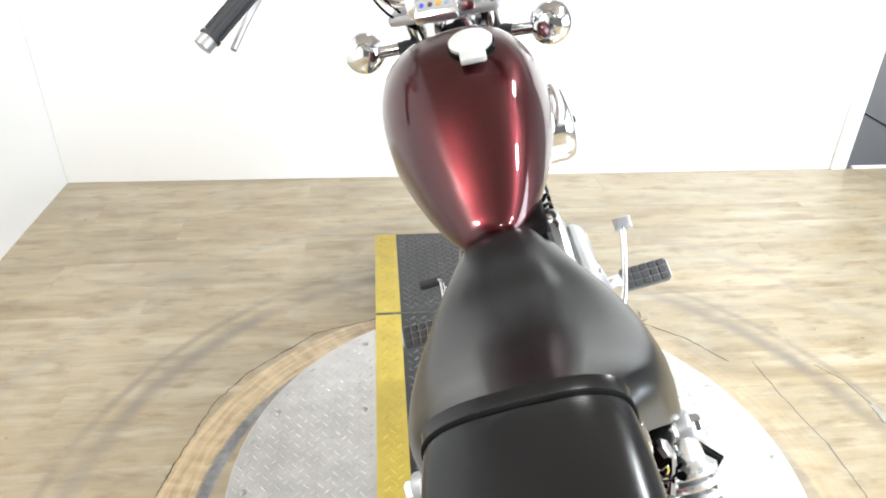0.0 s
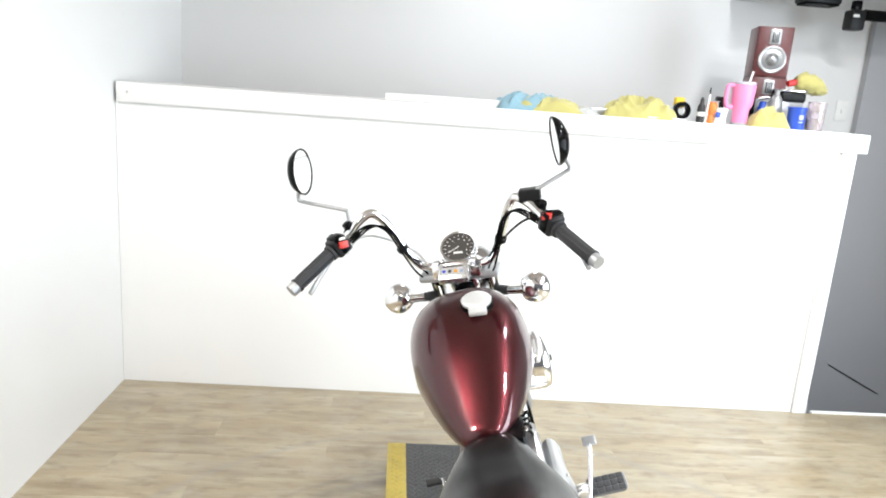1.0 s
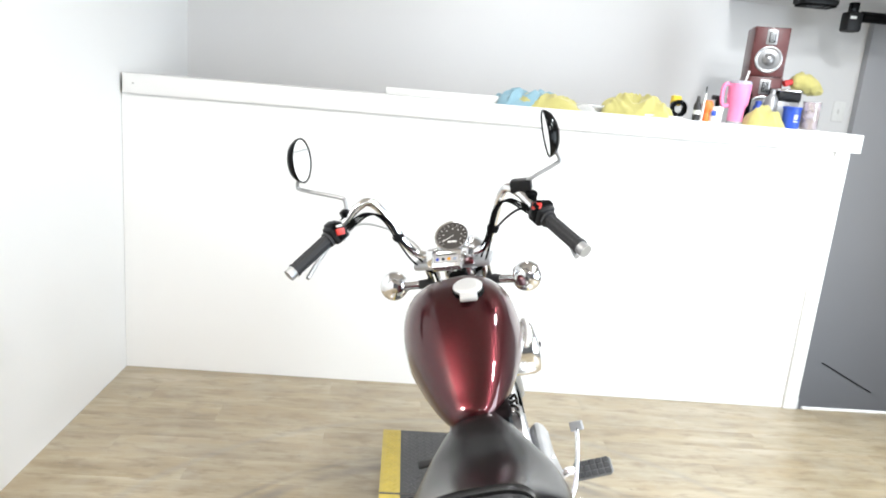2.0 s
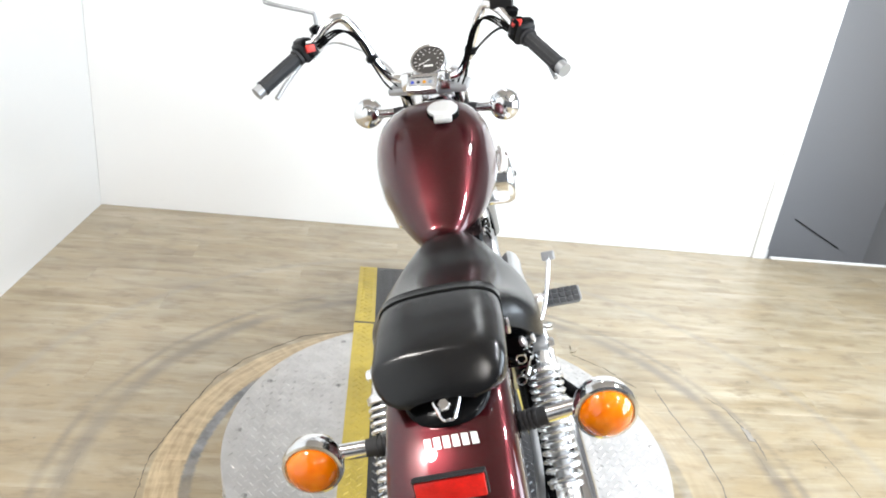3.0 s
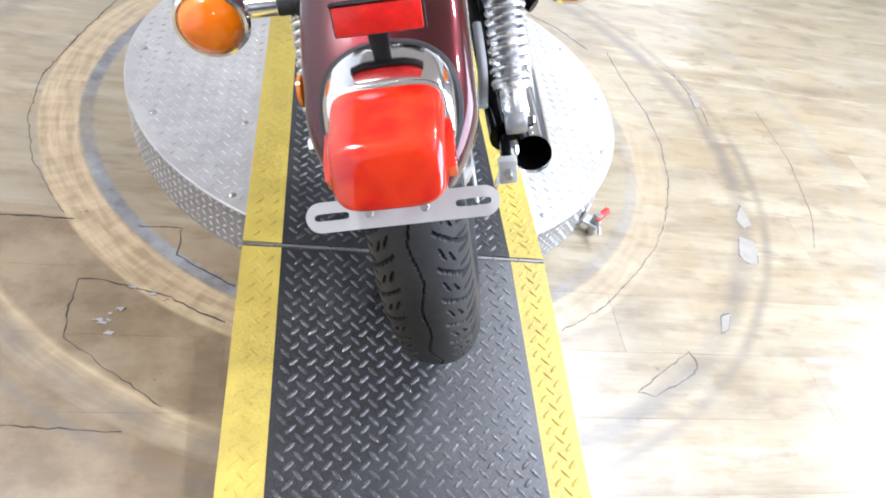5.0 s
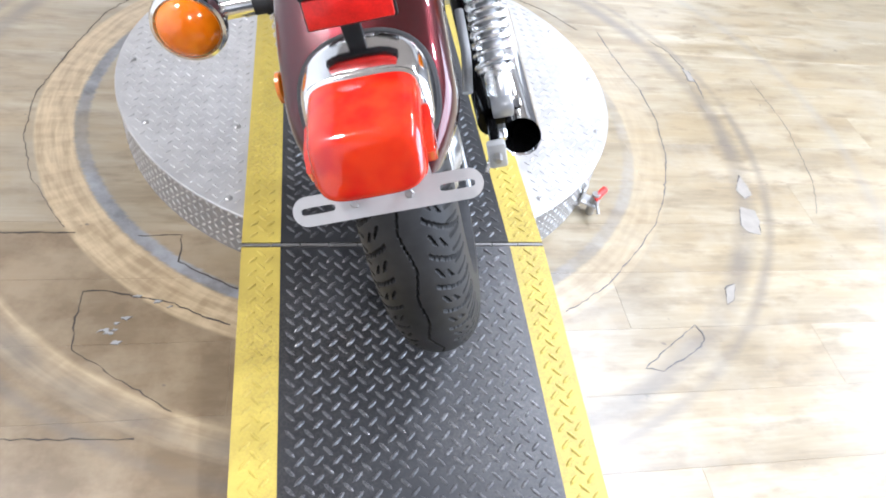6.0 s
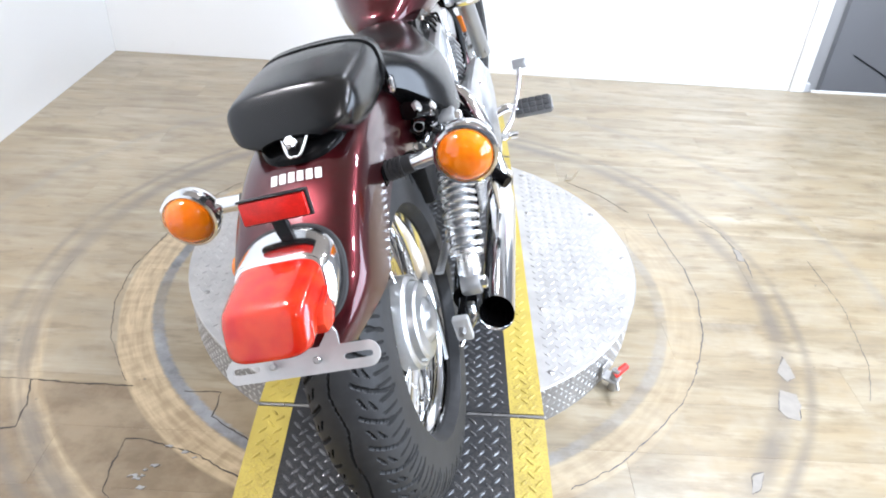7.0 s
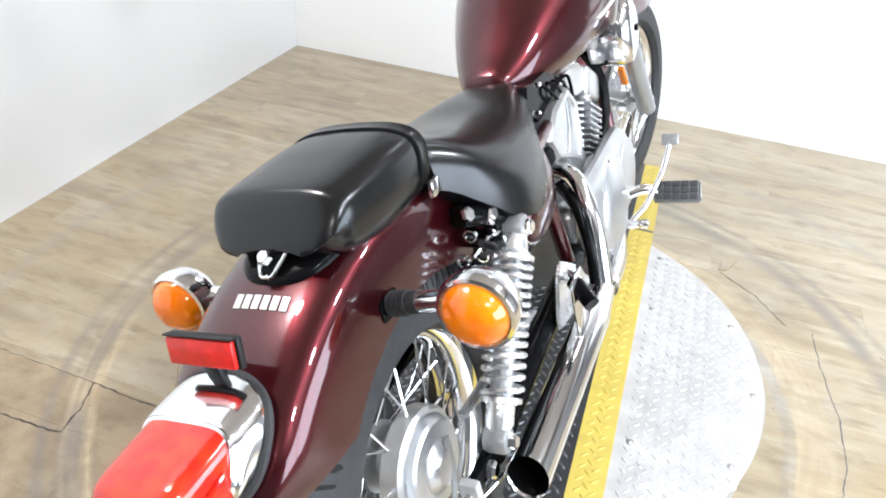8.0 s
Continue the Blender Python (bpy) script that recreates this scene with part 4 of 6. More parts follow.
def pad_ring(y, w, zt, zb, n=40):
    """Section of a boxy pad: widest above the middle, tucked in below, slightly crowned on top."""
    zm = zb + (zt - zb) * 0.64
    pts = []
    for i in range(n):
        a = 2 * math.pi * i / n
        c, s_ = sup(math.cos(a), 0.44), sup(math.sin(a), 0.44)
        x = w * c * (1 - (0.12 * s_ * s_ if s_ < 0 else 0.05 * s_ * s_))
        z = zm + (zt - zm) * s_ if s_ > 0 else zm + (zm - zb) * s_
        pts.append((x + 0.002, y - (0.010 * s_ if s_ < 0 else 0.0), z - (0.007 * c * c if s_ > 0 else 0)))
    return pts


pillion = [(0.118, 0.079, 0.746, 0.676), (0.112, 0.090, 0.757, 0.668), (0.08, 0.095, 0.764, 0.662), (0.03, 0.097, 0.766, 0.659), (-0.01, 0.0965, 0.7655, 0.660), (-0.040, 0.0955, 0.765, 0.664), (-0.062, 0.0945, 0.7640, 0.669), (-0.074, 0.0930, 0.7620, 0.672), (-0.081, 0.0910, 0.7570, 0.675), (-0.089, 0.0875, 0.7480, 0.680), (-0.097, 0.0820, 0.7370, 0.686), (-0.105, 0.0730, 0.7250, 0.691), (-0.110, 0.0610, 0.7160, 0.695), (-0.113, 0.0440, 0.7090, 0.700)]
bm = bmesh.new()
rings(bm, resample([pad_ring(*d) for d in pillion]))
bp("pillion_seat", bm, M_SEAT, "black vinyl pillion pad", None, 50)
# strap across the seat
path = [Vector(p) for p in pad_ring(0.09, 0.0935, 0.7625, 0.664, 144)]
path = [p for p in path[-14:] + path[:87]][::2]
path = [Vector((p.x + (0.001 if p.x > 0.002 else -0.001), 0.088 + 0.010 * min(1, max(0, (p.z - 0.68) / 0.08)), p.z)) for p in path]
bm = bmesh.new()
rws = []
for i, p in enumerate(path):
    d = (path[min(i + 1, len(path) - 1)] - path[max(i - 1, 0)]).normalized()
    fw = Vector((0, 1, 0))
    fw = (fw - d * fw.dot(d)).normalized()
    nrm = d.cross(fw)
    nrm = nrm if nrm.dot(p - Vector((0, 0.1, 0.68))) > 0 else -nrm
    rws.append([p + fw * 0.0105, p + fw * 0.009 + nrm * 0.0030, p + fw * 0.006 + nrm * 0.0026, p - fw * 0.006 + nrm * 0.0026, p - fw * 0.009 + nrm * 0.0030, p - fw * 0.0105, p - nrm * 0.004])
rings(bm, rws)
strap = bp("seat_strap", bm, M_SEAT, "black vinyl strap across the seat")
# thin black tube drawn in place of the shadowed gap behind the strap
part("strap_gap_shade", tube([p + Vector((0, -0.0108, 0)) + (p - Vector((0.002, p.y, 0.71))).normalized() * 0.0012 for p in path], 0.0023, 6, 1), M_UNDERCOAT, strap, "black line standing in for the shaded gap behind the strap")
for s_ in (-1, 1):
    part("strap_buckle", box((0.002 + s_ * 0.099 - 0.004, 0.082, 0.668), (0.002 + s_ * 0.099 + 0.004, 0.106, 0.690), 0.003), M_CHROME, strap, "chrome strap fitting")
bp("seat_pan", box((-0.070, -0.080, 0.640), (0.072, 0.09, 0.668), 0.010), M_BLACKPLASTIC, "black seat pan")
# seat bracket at the tail
bm = bmesh.new()
tri = [(-0.015, -0.100, 0.708), (0.029, -0.100, 0.708), (0.016, -0.127, 0.686), (-0.002, -0.127, 0.686)]
rings(bm, [[Vector(p) for p in tri], [Vector(p) + Vector((0, -0.002, 0.003)) for p in tri]])
brk = bp("seat_bracket", bm, M_BLACK, "black seat bracket with a chrome edge and bolt")
part("bracket_edge", tube([(-0.015, -0.102, 0.711), (-0.002, -0.129, 0.689), (0.007, -0.132, 0.687), (0.016, -0.129, 0.689), (0.029, -0.102, 0.711)], 0.0022, 8), M_CHROME, brk, "chrome rim of the bracket")
part("bracket_washer", box((-0.006, -0.109, 0.706), (0.018, -0.101, 0.711), 0.002), M_CHROME, brk)
bolt("bracket_bolt", (0.004, -0.117, 0.699), (0, -0.62, 0.78), 0.0095, 0.011, brk, M_CHROME)
bm = bmesh.new()
rws = []
for f_, h_ in ((1.0, -0.006), (1.0, 0.004), (0.95, 0.007), (0.75, 0.010), (0.4, 0.011), (0.1, 0.011)):
    row = []
    for i in range(40):
        a = 2 * math.pi * i / 40
        x_, y_ = 0.066 * f_ * sup(math.cos(a), 0.8), -0.035 + 0.096 * f_ * sup(math.sin(a), 0.8)
        row.append((0.004 + x_, y_, AXR + math.sqrt(FR ** 2 - y_ ** 2) - 0.0045 * (x_ / 0.06) ** 2 + h_))
    rws.append(row)
rings(bm, rws)
bp("tail_pad", bm, M_BLACK, "black rubber pad under the seat's tail", None, 60)

# tank
def tank_ring(y, w, zt, zb, zm, n=40):
    pts = []
    for i in range(n):
        a = 2 * math.pi * i / n
        c, s_ = math.cos(a), math.sin(a)
        x = w * sup(c, 0.78)
        z = zm + (zt - zm) * abs(s_) ** 0.80 if s_ >= 0 else zm - (zm - zb) * abs(s_) ** 0.85
        if s_ < 0:
            x *= 1 - 0.22 * abs(s_)
        pts.append((x - 0.012, y, z))
    return pts


TANK = [(0.553, 0.028, 0.672, 0.632, 0.65), (0.562, 0.046, 0.684, 0.622, 0.65), (0.60, 0.070, 0.712, 0.606, 0.655), (0.66, 0.098, 0.760, 0.592, 0.668), (0.73, 0.124, 0.814, 0.586, 0.682), (0.80, 0.145, 0.856, 0.586, 0.695), (0.86, 0.156, 0.879, 0.590, 0.705), (0.92, 0.158, 0.886, 0.598, 0.712), (0.97, 0.147, 0.876, 0.612, 0.718), (1.005, 0.122, 0.852, 0.634, 0.724), (1.022, 0.088, 0.822, 0.664, 0.728), (1.028, 0.055, 0.79, 0.69, 0.73)]
bm = bmesh.new()
rings(bm, resample([tank_ring(*t) for t in TANK], 5))
tank = bp("fuel_tank", bm, M_RED, "glossy maroon teardrop fuel tank", None, 60)
cap_m = Matrix.Translation((0.034, 0.840, 0.872)) @ pose(0, 0, 0, 14, 6, 0)


def capped(bm):
    bmesh.ops.transform(bm, matrix=cap_m, verts=bm.verts)
    return bm


part("cap_recess", capped(lathe([(0, -0.01), (0.041, -0.01), (0.0405, 0.0025), (0.038, 0.003), (0.036, 0.001), (0, 0.001)], "z", 40, closed=False)), M_BLACK, tank, "black recess round the cap")
part("filler_cap", capped(lathe([(0, 0.001), (0.037, 0.001), (0.038, 0.009), (0.034, 0.013), (0.022, 0.0145), (0, 0.015)], "z", 40, closed=False)), M_CAP, tank, "chrome filler cap")
part("cap_flap", capped(box((-0.022, -0.062, -0.002), (0.022, -0.022, 0.011), 0.004)), M_CAP, tank, "chrome cap flap")
for s_ in (-1, 1):
    part("tank_emblem", tube([(s_ * 0.145, 0.80, 0.70), (s_ * 0.157, 0.86, 0.712), (s_ * 0.159, 0.91, 0.722), (s_ * 0.155, 0.945, 0.726)], 0.006, 8, flat=0.4), M_LETTER, tank, "pale emblem bar")

# tail lamp
LC = Vector((0.0047, -0.306, 0.599))                     # centre of the lens's base
LUP = Vector((0, math.sin(0.49), math.cos(0.49)))
FC = Vector((0.0047, -(FR - 0.002) * math.sin(radians(43.5)), AXR + (FR - 0.002) * math.cos(radians(43.5))))
FUP = Vector((0, math.cos(radians(43.5)), math.sin(radians(43.5))))
FN = Vector((0, -math.sin(radians(43.5)), math.cos(radians(43.5))))


def lamp_ring(c, up, w, h, p, n=40):
    return [c + Vector((w * sup(math.cos(2 * math.pi * i / n), p), 0, 0)) + up * h * sup(math.sin(2 * math.pi * i / n), p) for i in range(n)]


def lens_ring(s_, k=1.0, grow=0.0, p=0.45):
    """Section of the tail lens at s_ of its length; k shrinks it towards the rounded rear face."""
    return lamp_ring(LC + Vector((0, -0.0765 * s_, -0.003 * s_)), LUP, ((0.0545 - 0.0035 * s_ * s_) + grow) * k, ((0.0350 - 0.0030 * s_) + grow) * k, p)


bm = bmesh.new()
rings(bm, resample([lamp_ring(FC - FN * 0.014, FUP, 0.064, 0.060, 0.85), lamp_ring(FC + FN * 0.004, FUP, 0.066, 0.062, 0.82), lamp_ring(FC + FN * 0.012, FUP, 0.0655, 0.0605, 0.75),
                    lamp_ring(FC.lerp(LC, 0.62) + FN * 0.003, FUP.lerp(LUP, 0.6), 0.0635, 0.048, 0.6), lamp_ring(LC + Vector((0, 0.003, 0)), LUP, 0.0590, 0.0395, 0.5), lamp_ring(LC + Vector((0, -0.001, 0)), LUP, 0.0572, 0.0378, 0.48)], 4))
lamp = bp("tail_lamp", bm, M_CHROME, "chrome tail lamp housing", None, 50)
bm = bmesh.new()
rings(bm, resample([lens_ring(-0.05), lens_ring(0.25), lens_ring(0.55), lens_ring(0.78, 0.995), lens_ring(0.90, 0.955), lens_ring(0.97, 0.86), lens_ring(1.0, 0.70), lens_ring(1.012, 0.40)], 4))
part("lens", bm, M_REDLENS, lamp, "bright red tail lamp lens", 60)
part("lens_seam", tube([Vector(p) for p in lens_ring(0.80, 0.992)[20:]] + [Vector(lens_ring(0.80, 0.992)[0])], 0.0011, 6, 2), M_REDLENS, lamp, "moulded seam of the lens")
for s_ in (-1, 1):
    bm = bmesh.new()
    wing = [(-0.314, 0.603), (-0.350, 0.597), (-0.362, 0.585), (-0.357, 0.570), (-0.335, 0.566), (-0.318, 0.574)]
    cw = Vector((0, sum(a for a, b2 in wing) / 6, sum(b2 for a, b2 in wing) / 6))
    rings(bm, [[(LC.x + s_ * x_, cw.y + (a - cw.y) * k_, cw.z + (b2 - cw.z) * k_) for a, b2 in wing] for x_, k_ in ((0.046, 1.0), (0.0580, 1.0), (0.0605, 0.92), (0.0612, 0.6))])
    part("side_lens", bm, M_REDLENS, lamp, "raised red side lens", 50)
part("lamp_reflector", box((-0.040, -0.366, 0.578), (0.049, -0.309, 0.617), 0.013, 3), M_BULB, lamp, "pale reflector inside the lens")
ring_ = lamp_ring(FC + FN * 0.004, FUP, 0.0675, 0.0640, 0.82)
part("gasket", tube(ring_ + ring_[:1], 0.0045, 8, 2), M_RUBBER, lamp, "black rubber gasket round the housing")
ring_ = lens_ring(-0.02, 1.0, 0.0016)
part("lens_gasket", tube(ring_ + ring_[:1], 0.0017, 6, 2), M_BLACK, lamp, "thin dark seal round the lens")
part("lens_screw", rod((-0.031, -0.372, 0.587), (-0.033, -0.3835, 0.588), 0.0042, 12), M_WHITEPLASTIC, lamp, "pale screw in the lens")
# number plate bracket with two slots
pm = Matrix.Translation((0.004, -0.336, 0.515)) @ pose(0, 0, 0, 50, 0, 0)
H, T, E_ = 0.0155, 0.0014, 0.083
out_, slot_ = [], {1: [], -1: []}
for s_ in (1, -1):
    out_ += [(s_ * (E_ + H * math.cos(radians(a))), s_ * H * math.sin(radians(a))) for a in range(-90, 91, 10)]
    slot_[s_] = [(s_ * 0.072 + 0.018 * sup(math.cos(radians(a)), 0.35), 0.0038 * sup(math.sin(radians(a)), 0.6)) for a in range(0, 360, 15)]
bm = bmesh.new()
loops = [[bm.verts.new((a, b2, T)) for a, b2 in lp] for lp in (out_, slot_[1], slot_[-1])]
edges = [bm.edges.new((lp[i], lp[(i + 1) % len(lp)])) for lp in loops for i in range(len(lp))]
bmesh.ops.triangle_fill(bm, edges=edges, use_beauty=True)
r = bmesh.ops.extrude_face_region(bm, geom=list(bm.faces))
bmesh.ops.translate(bm, vec=(0, 0, -2 * T), verts=[g for g in r["geom"] if isinstance(g, bmesh.types.BMVert)])
bmesh.ops.transform(bm, matrix=pm, verts=bm.verts)
pb = bp("plate_bracket", bm, M_BRACKET, "bare silver number plate bracket with slots", None, 30)
bm = bmesh.new()
stay = [(-0.046, 0.0), (0.054, 0.0), (0.050, 0.030), (0.040, 0.046), (0.026, 0.046), (0.018, 0.030), (-0.010, 0.030), (-0.018, 0.046), (-0.032, 0.046), (-0.042, 0.030)]
rings(bm, [[(a, -0.333 + 0.62 * b2 + o, 0.512 + 0.78 * b2) for a, b2 in stay] for o in (0.0, 0.003)])
part("bracket_stay", bm, M_BRACKET, pb, "bent silver stay of the bracket", smooth=False)
for x_ in (-0.025, 0.033):
    bolt("stay_bolt", (x_, -0.3105, 0.5415), (0, -0.78, 0.62), 0.0062, 0.005, pb, M_BOLT)
for s_ in (-1, 1):
    bolt("bracket_nut", (s_ * 0.028, -0.342, 0.521), (0, -0.79, 0.62), 0.005, 0.004, pb, M_BOLT)
# rear reflector
rm = Matrix.Translation((0.006, -0.239, 0.6725)) @ pose(0, 0, 0, 76, 0, 0)
bm = box((-0.0420, -0.0140, 0.0), (0.0420, 0.0140, 0.006), 0.002, 2, rm)
refl = bp("rear_reflector", bm, M_REFLECT, "rectangular red reflector on a black mount")
part("backing", box((-0.0445, -0.0165, -0.008), (0.0445, 0.0165, -0.0005), 0.002, 2, rm), M_BLACKPLASTIC, refl)
part("backing_lip", box((-0.0445, 0.0150, -0.0004), (0.0445, 0.0170, 0.0065), 0.0008, 1, rm), M_BLACKPLASTIC, refl)
part("stalk", box((-0.008, -0.238, 0.612), (0.012, -0.228, 0.664), 0.003), M_BLACKPLASTIC, refl)


# indicators
def indicator(side, at, back, base, steer):
    """at: lamp centre; back: +1 lens to the rear, -1 lens to the front; base: where the stalk starts."""
    x, y, z = at
    prof = [(0, 0.046), (0.018, 0.045), (0.032, 0.038), (0.041, 0.024), (0.0445, 0.008), (0.0445, 0.0), (0.041, 0.0), (0.041, 0.004), (0, 0.004)]
    sh = bp("indicator", lathe([(r, back * h) for r, h in prof], "y", 36, at, False), M_CHROME, "chrome bullet indicator", None, 40, steer)
    part("lens", lathe([(r, -back * h) for r, h in [(0, 0.0300), (0.008, 0.0298), (0.009, 0.0294), (0.010, 0.0294), (0.017, 0.0274), (0.018, 0.0269), (0.019, 0.0267), (0.025, 0.0229), (0.026, 0.0220), (0.027, 0.0215), (0.032, 0.0165), (0.0365, 0.008), (0.0385, 0.0), (0, 0.0)]], "y", 36, at, False), M_ORANGELENS, sh, "amber lens", 60)
    part("reflector", lathe([(0, 0.0032), (0.0375, 0.0032), (0.0375, -back * 0.006), (0.034, -back * 0.006), (0.025, -back * 0.0005), (0, -back * 0.0005)], "y", 28, at, False), M_BULB, sh, "pale reflector bowl")
    part("bulb", lathe([(0, -back * 0.024), (0.008, -back * 0.022), (0.011, -back * 0.012), (0.009, -back * 0.001), (0, -back * 0.001)], "y", 16, at, False), M_BULB, sh)
    part("lens_rim", lathe([(0.0378, -back * 0.004), (0.0395, -back * 0.007), (0.0435, -back * 0.006), (0.0455, back * 0.002), (0.0445, back * 0.008), (0.0378, back * 0.004)], "y", 36, at), M_CHROME, sh)
    e = Vector((x - side * 0.030, y + back * 0.022, z))
    b3 = Vector(base)
    mid = b3 + (e - b3) * 0.46
    part("stalk", rod(mid - (e - b3) * 0.05, e, 0.0125, 16), M_CHROME, sh, "chrome stalk")
    bm = rod(b3, mid, 0.0135, 14)
    for k in range(4):
        q = b3 + (mid - b3) * (0.08 + 0.16 * k)
        rod(q, q + (mid - b3) * 0.1, 0.0155, 14, bm)
    part("rubber_mount", bm, M_RUBBER, sh, "ribbed black rubber mount")
    return sh


for s_ in (-1, 1):
    indicator(s_, (0.214, -0.080, 0.618) if s_ > 0 else (-0.210, -0.082, 0.608), 1, (s_ * 0.093, -0.055, 0.604), False)
    indicator(s_, (s_ * 0.200, 1.125, 0.822), -1, (s_ * 0.085, 1.13, 0.818), True)
    if s_ < 0:
        part("side_reflector", lathe([(0, 0), (0.017, 0), (0.017, 0.004), (0.014, 0.006), (0, 0.006)], "x", 24, (-0.0975, -0.205, 0.58), False), M_AMBERREF, rear_fender, "small amber side reflector")
    part("indicator_boss", box((min(s_ * 0.086, s_ * 0.094), -0.075, 0.588), (max(s_ * 0.086, s_ * 0.094), -0.035, 0.617), 0.006), M_BLACK, rear_fender)


# rear shocks
def shock(s_):
    a, b2 = Vector((s_ * 0.146, 0.012, 0.340)), Vector((s_ * 0.146, 0.205, 0.560))
    d = (b2 - a).normalized()
    L = (b2 - a).length
    q = d.to_track_quat("Z", "Y").to_matrix().to_4x4()
    m = Matrix.Translation(a) @ q
    bm = lathe([(0, 0.01), (0.016, 0.01), (0.020, 0.02), (0.020, 0.046), (0.029, 0.049), (0.029, 0.056), (0.017, 0.058), (0, 0.058)], "z", 24, closed=False)
    bmesh.ops.transform(bm, matrix=m, verts=bm.verts)
    sh = bp("rear_shock", bm, M_SATIN, "chrome rear shock absorber with a coil spring", None, 30)
    bm = lathe([(0, 0.056), (0.016, 0.056), (0.016, L - 0.048), (0, L - 0.048)], "z", 20, closed=False)
    bmesh.ops.transform(bm, matrix=m, verts=bm.verts)
    part("damper_rod", bm, M_ALUPAINT, sh, "silver damper body")
    turns, n = 13.5, 270
    pts = [m @ Vector((0.0275 * math.cos(2 * math.pi * turns * i / n), 0.0275 * math.sin(2 * math.pi * turns * i / n), 0.058 + (L - 0.058 - 0.046) * (i / n) ** (0.90))) for i in range(n + 1)]
    part("coil_spring", tube(pts, 0.0043, 8, 1), M_SATIN, sh, "chrome coil spring")
    bm = lathe([(0, L - 0.050), (0.031, L - 0.050), (0.032, L - 0.043), (0.022, L - 0.034), (0.020, L - 0.016), (0.014, L - 0.008), (0, L - 0.008)], "z", 24, closed=False)
    bmesh.ops.transform(bm, matrix=m, verts=bm.verts)
    part("spring_cap", bm, M_SATIN, sh)
    for p in (a, b2):
        part("eye", lathe([(0, -0.016), (0.017, -0.016), (0.019, -0.012), (0.019, 0.012), (0.017, 0.016), (0, 0.016)], "x", 20, p, False), M_ALUPAINT, sh)
        bolt("shock_nut", p + Vector((s_ * 0.016, 0, 0)), (s_, 0, 0), 0.011, 0.012, sh, M_CHROME)


shock(-1)
shock(1)

# swingarm and axle
for s_ in (-1, 1):
    bm = tube([(s_ * 0.105, 0.56, 0.30), (s_ * 0.115, 0.30, 0.305), (s_ * 0.125, 0.02, 0.305)], 0.021, 12, flat=1.25)
    bp("swingarm", bm, M_BLACK, "black swingarm tube")
    ax = bp("axle_plate", box((min(s_ * 0.118, s_ * 0.134), -0.050, 0.286), (max(s_ * 0.118, s_ * 0.134), 0.03, 0.322), 0.006), M_BLACK, "black axle adjuster plate")
    bolt("axle_nut", (s_ * 0.134, -0.01, 0.305), (s_, 0, 0), 0.013, 0.012, ax, M_CHROME)
    bolt("adjuster_nut", (s_ * 0.126, -0.055, 0.305), (0, -1, 0), 0.007, 0.02, ax, M_BOLT)
    part("adjuster_cap", box((s_ * 0.126 - 0.014, -0.062, 0.280), (s_ * 0.126 + 0.014, -0.047, 0.326), 0.004), M_BRACKET, ax, "silver end cap of the swingarm")
bp("axle", rod((-0.118, 0, AXR), (0.072, 0, AXR), 0.008, 12), M_ENGINEDARK, "dark steel rear axle")
bp("brake_rod", tube([(0.105, -0.03, 0.245), (0.14, 0.1, 0.25), (0.155, 0.5, 0.23), (0.16, 0.78, 0.25)], 0.0038, 8), M_CHROME, "thin chrome brake rod")
bp("torque_arm", tube([(0.098, 0.015, 0.37), (0.105, 0.12, 0.37), (0.105, 0.30, 0.345)], 0.008, 8, flat=0.4), M_ALUPAINT, "silver brake torque arm")
bp("chain_guard", tube([(-0.085, -0.06, 0.42), (-0.085, 0.1, 0.425), (-0.09, 0.5, 0.40)], 0.022, 8, flat=0.35), M_BLACK, "black chain guard")
bm = tube([(-0.075, 0.0, 0.40), (-0.08, 0.3, 0.385), (-0.085, 0.62, 0.365), (-0.085, 0.66, 0.33), (-0.085, 0.62, 0.295), (-0.08, 0.3, 0.25), (-0.075, 0.0, 0.21)], 0.007, 8)
bp("drive_chain", bm, M_ENGINEDARK, "dark drive chain")

# frame
for s_ in (-1, 1):
    bp("frame_rail", tube([(s_ * 0.03, 1.09, 0.78), (s_ * 0.05, 0.95, 0.64), (s_ * 0.070, 0.70, 0.574), (s_ * 0.088, 0.54, 0.566), (s_ * 0.100, 0.43, 0.572), (s_ * 0.110, 0.26, 0.588), (s_ * 0.108, 0.17, 0.588)], 0.013, 10), M_RED, "glossy maroon frame rail")
    bp("down_tube", tube([(s_ * 0.03, 1.09, 0.74), (s_ * 0.075, 1.02, 0.50), (s_ * 0.10, 0.98, 0.24), (s_ * 0.11, 0.85, 0.17), (s_ * 0.11, 0.58, 0.19), (s_ * 0.105, 0.48, 0.40), (s_ * 0.10, 0.46, 0.56)], 0.015, 10), M_RED, "glossy maroon frame tube")
bp("steering_head", rod(SPT - SDIR * 0.06, SPT + SDIR * 0.10, 0.030, 20), M_BLACK, "black steering head")
bp("backbone", tube([(0, 1.12, 0.75), (0, 0.9, 0.70), (0, 0.6, 0.62)], 0.024, 12), M_BLACK, "black frame backbone")
bp("upper_shock_mount", box((0.085, 0.175, 0.54), (0.135, 0.235, 0.585), 0.006), M_BLACK)
bp("upper_shock_mount", box((-0.135, 0.175, 0.54), (-0.085, 0.235, 0.585), 0.006), M_BLACK)

# things under the seat: battery box, hoses, small fittings
bp("battery_box", box((-0.085, 0.20, 0.40), (0.085, 0.44, 0.60), 0.012), M_BLACKPLASTIC, "black battery box")
rg = random.Random(8)
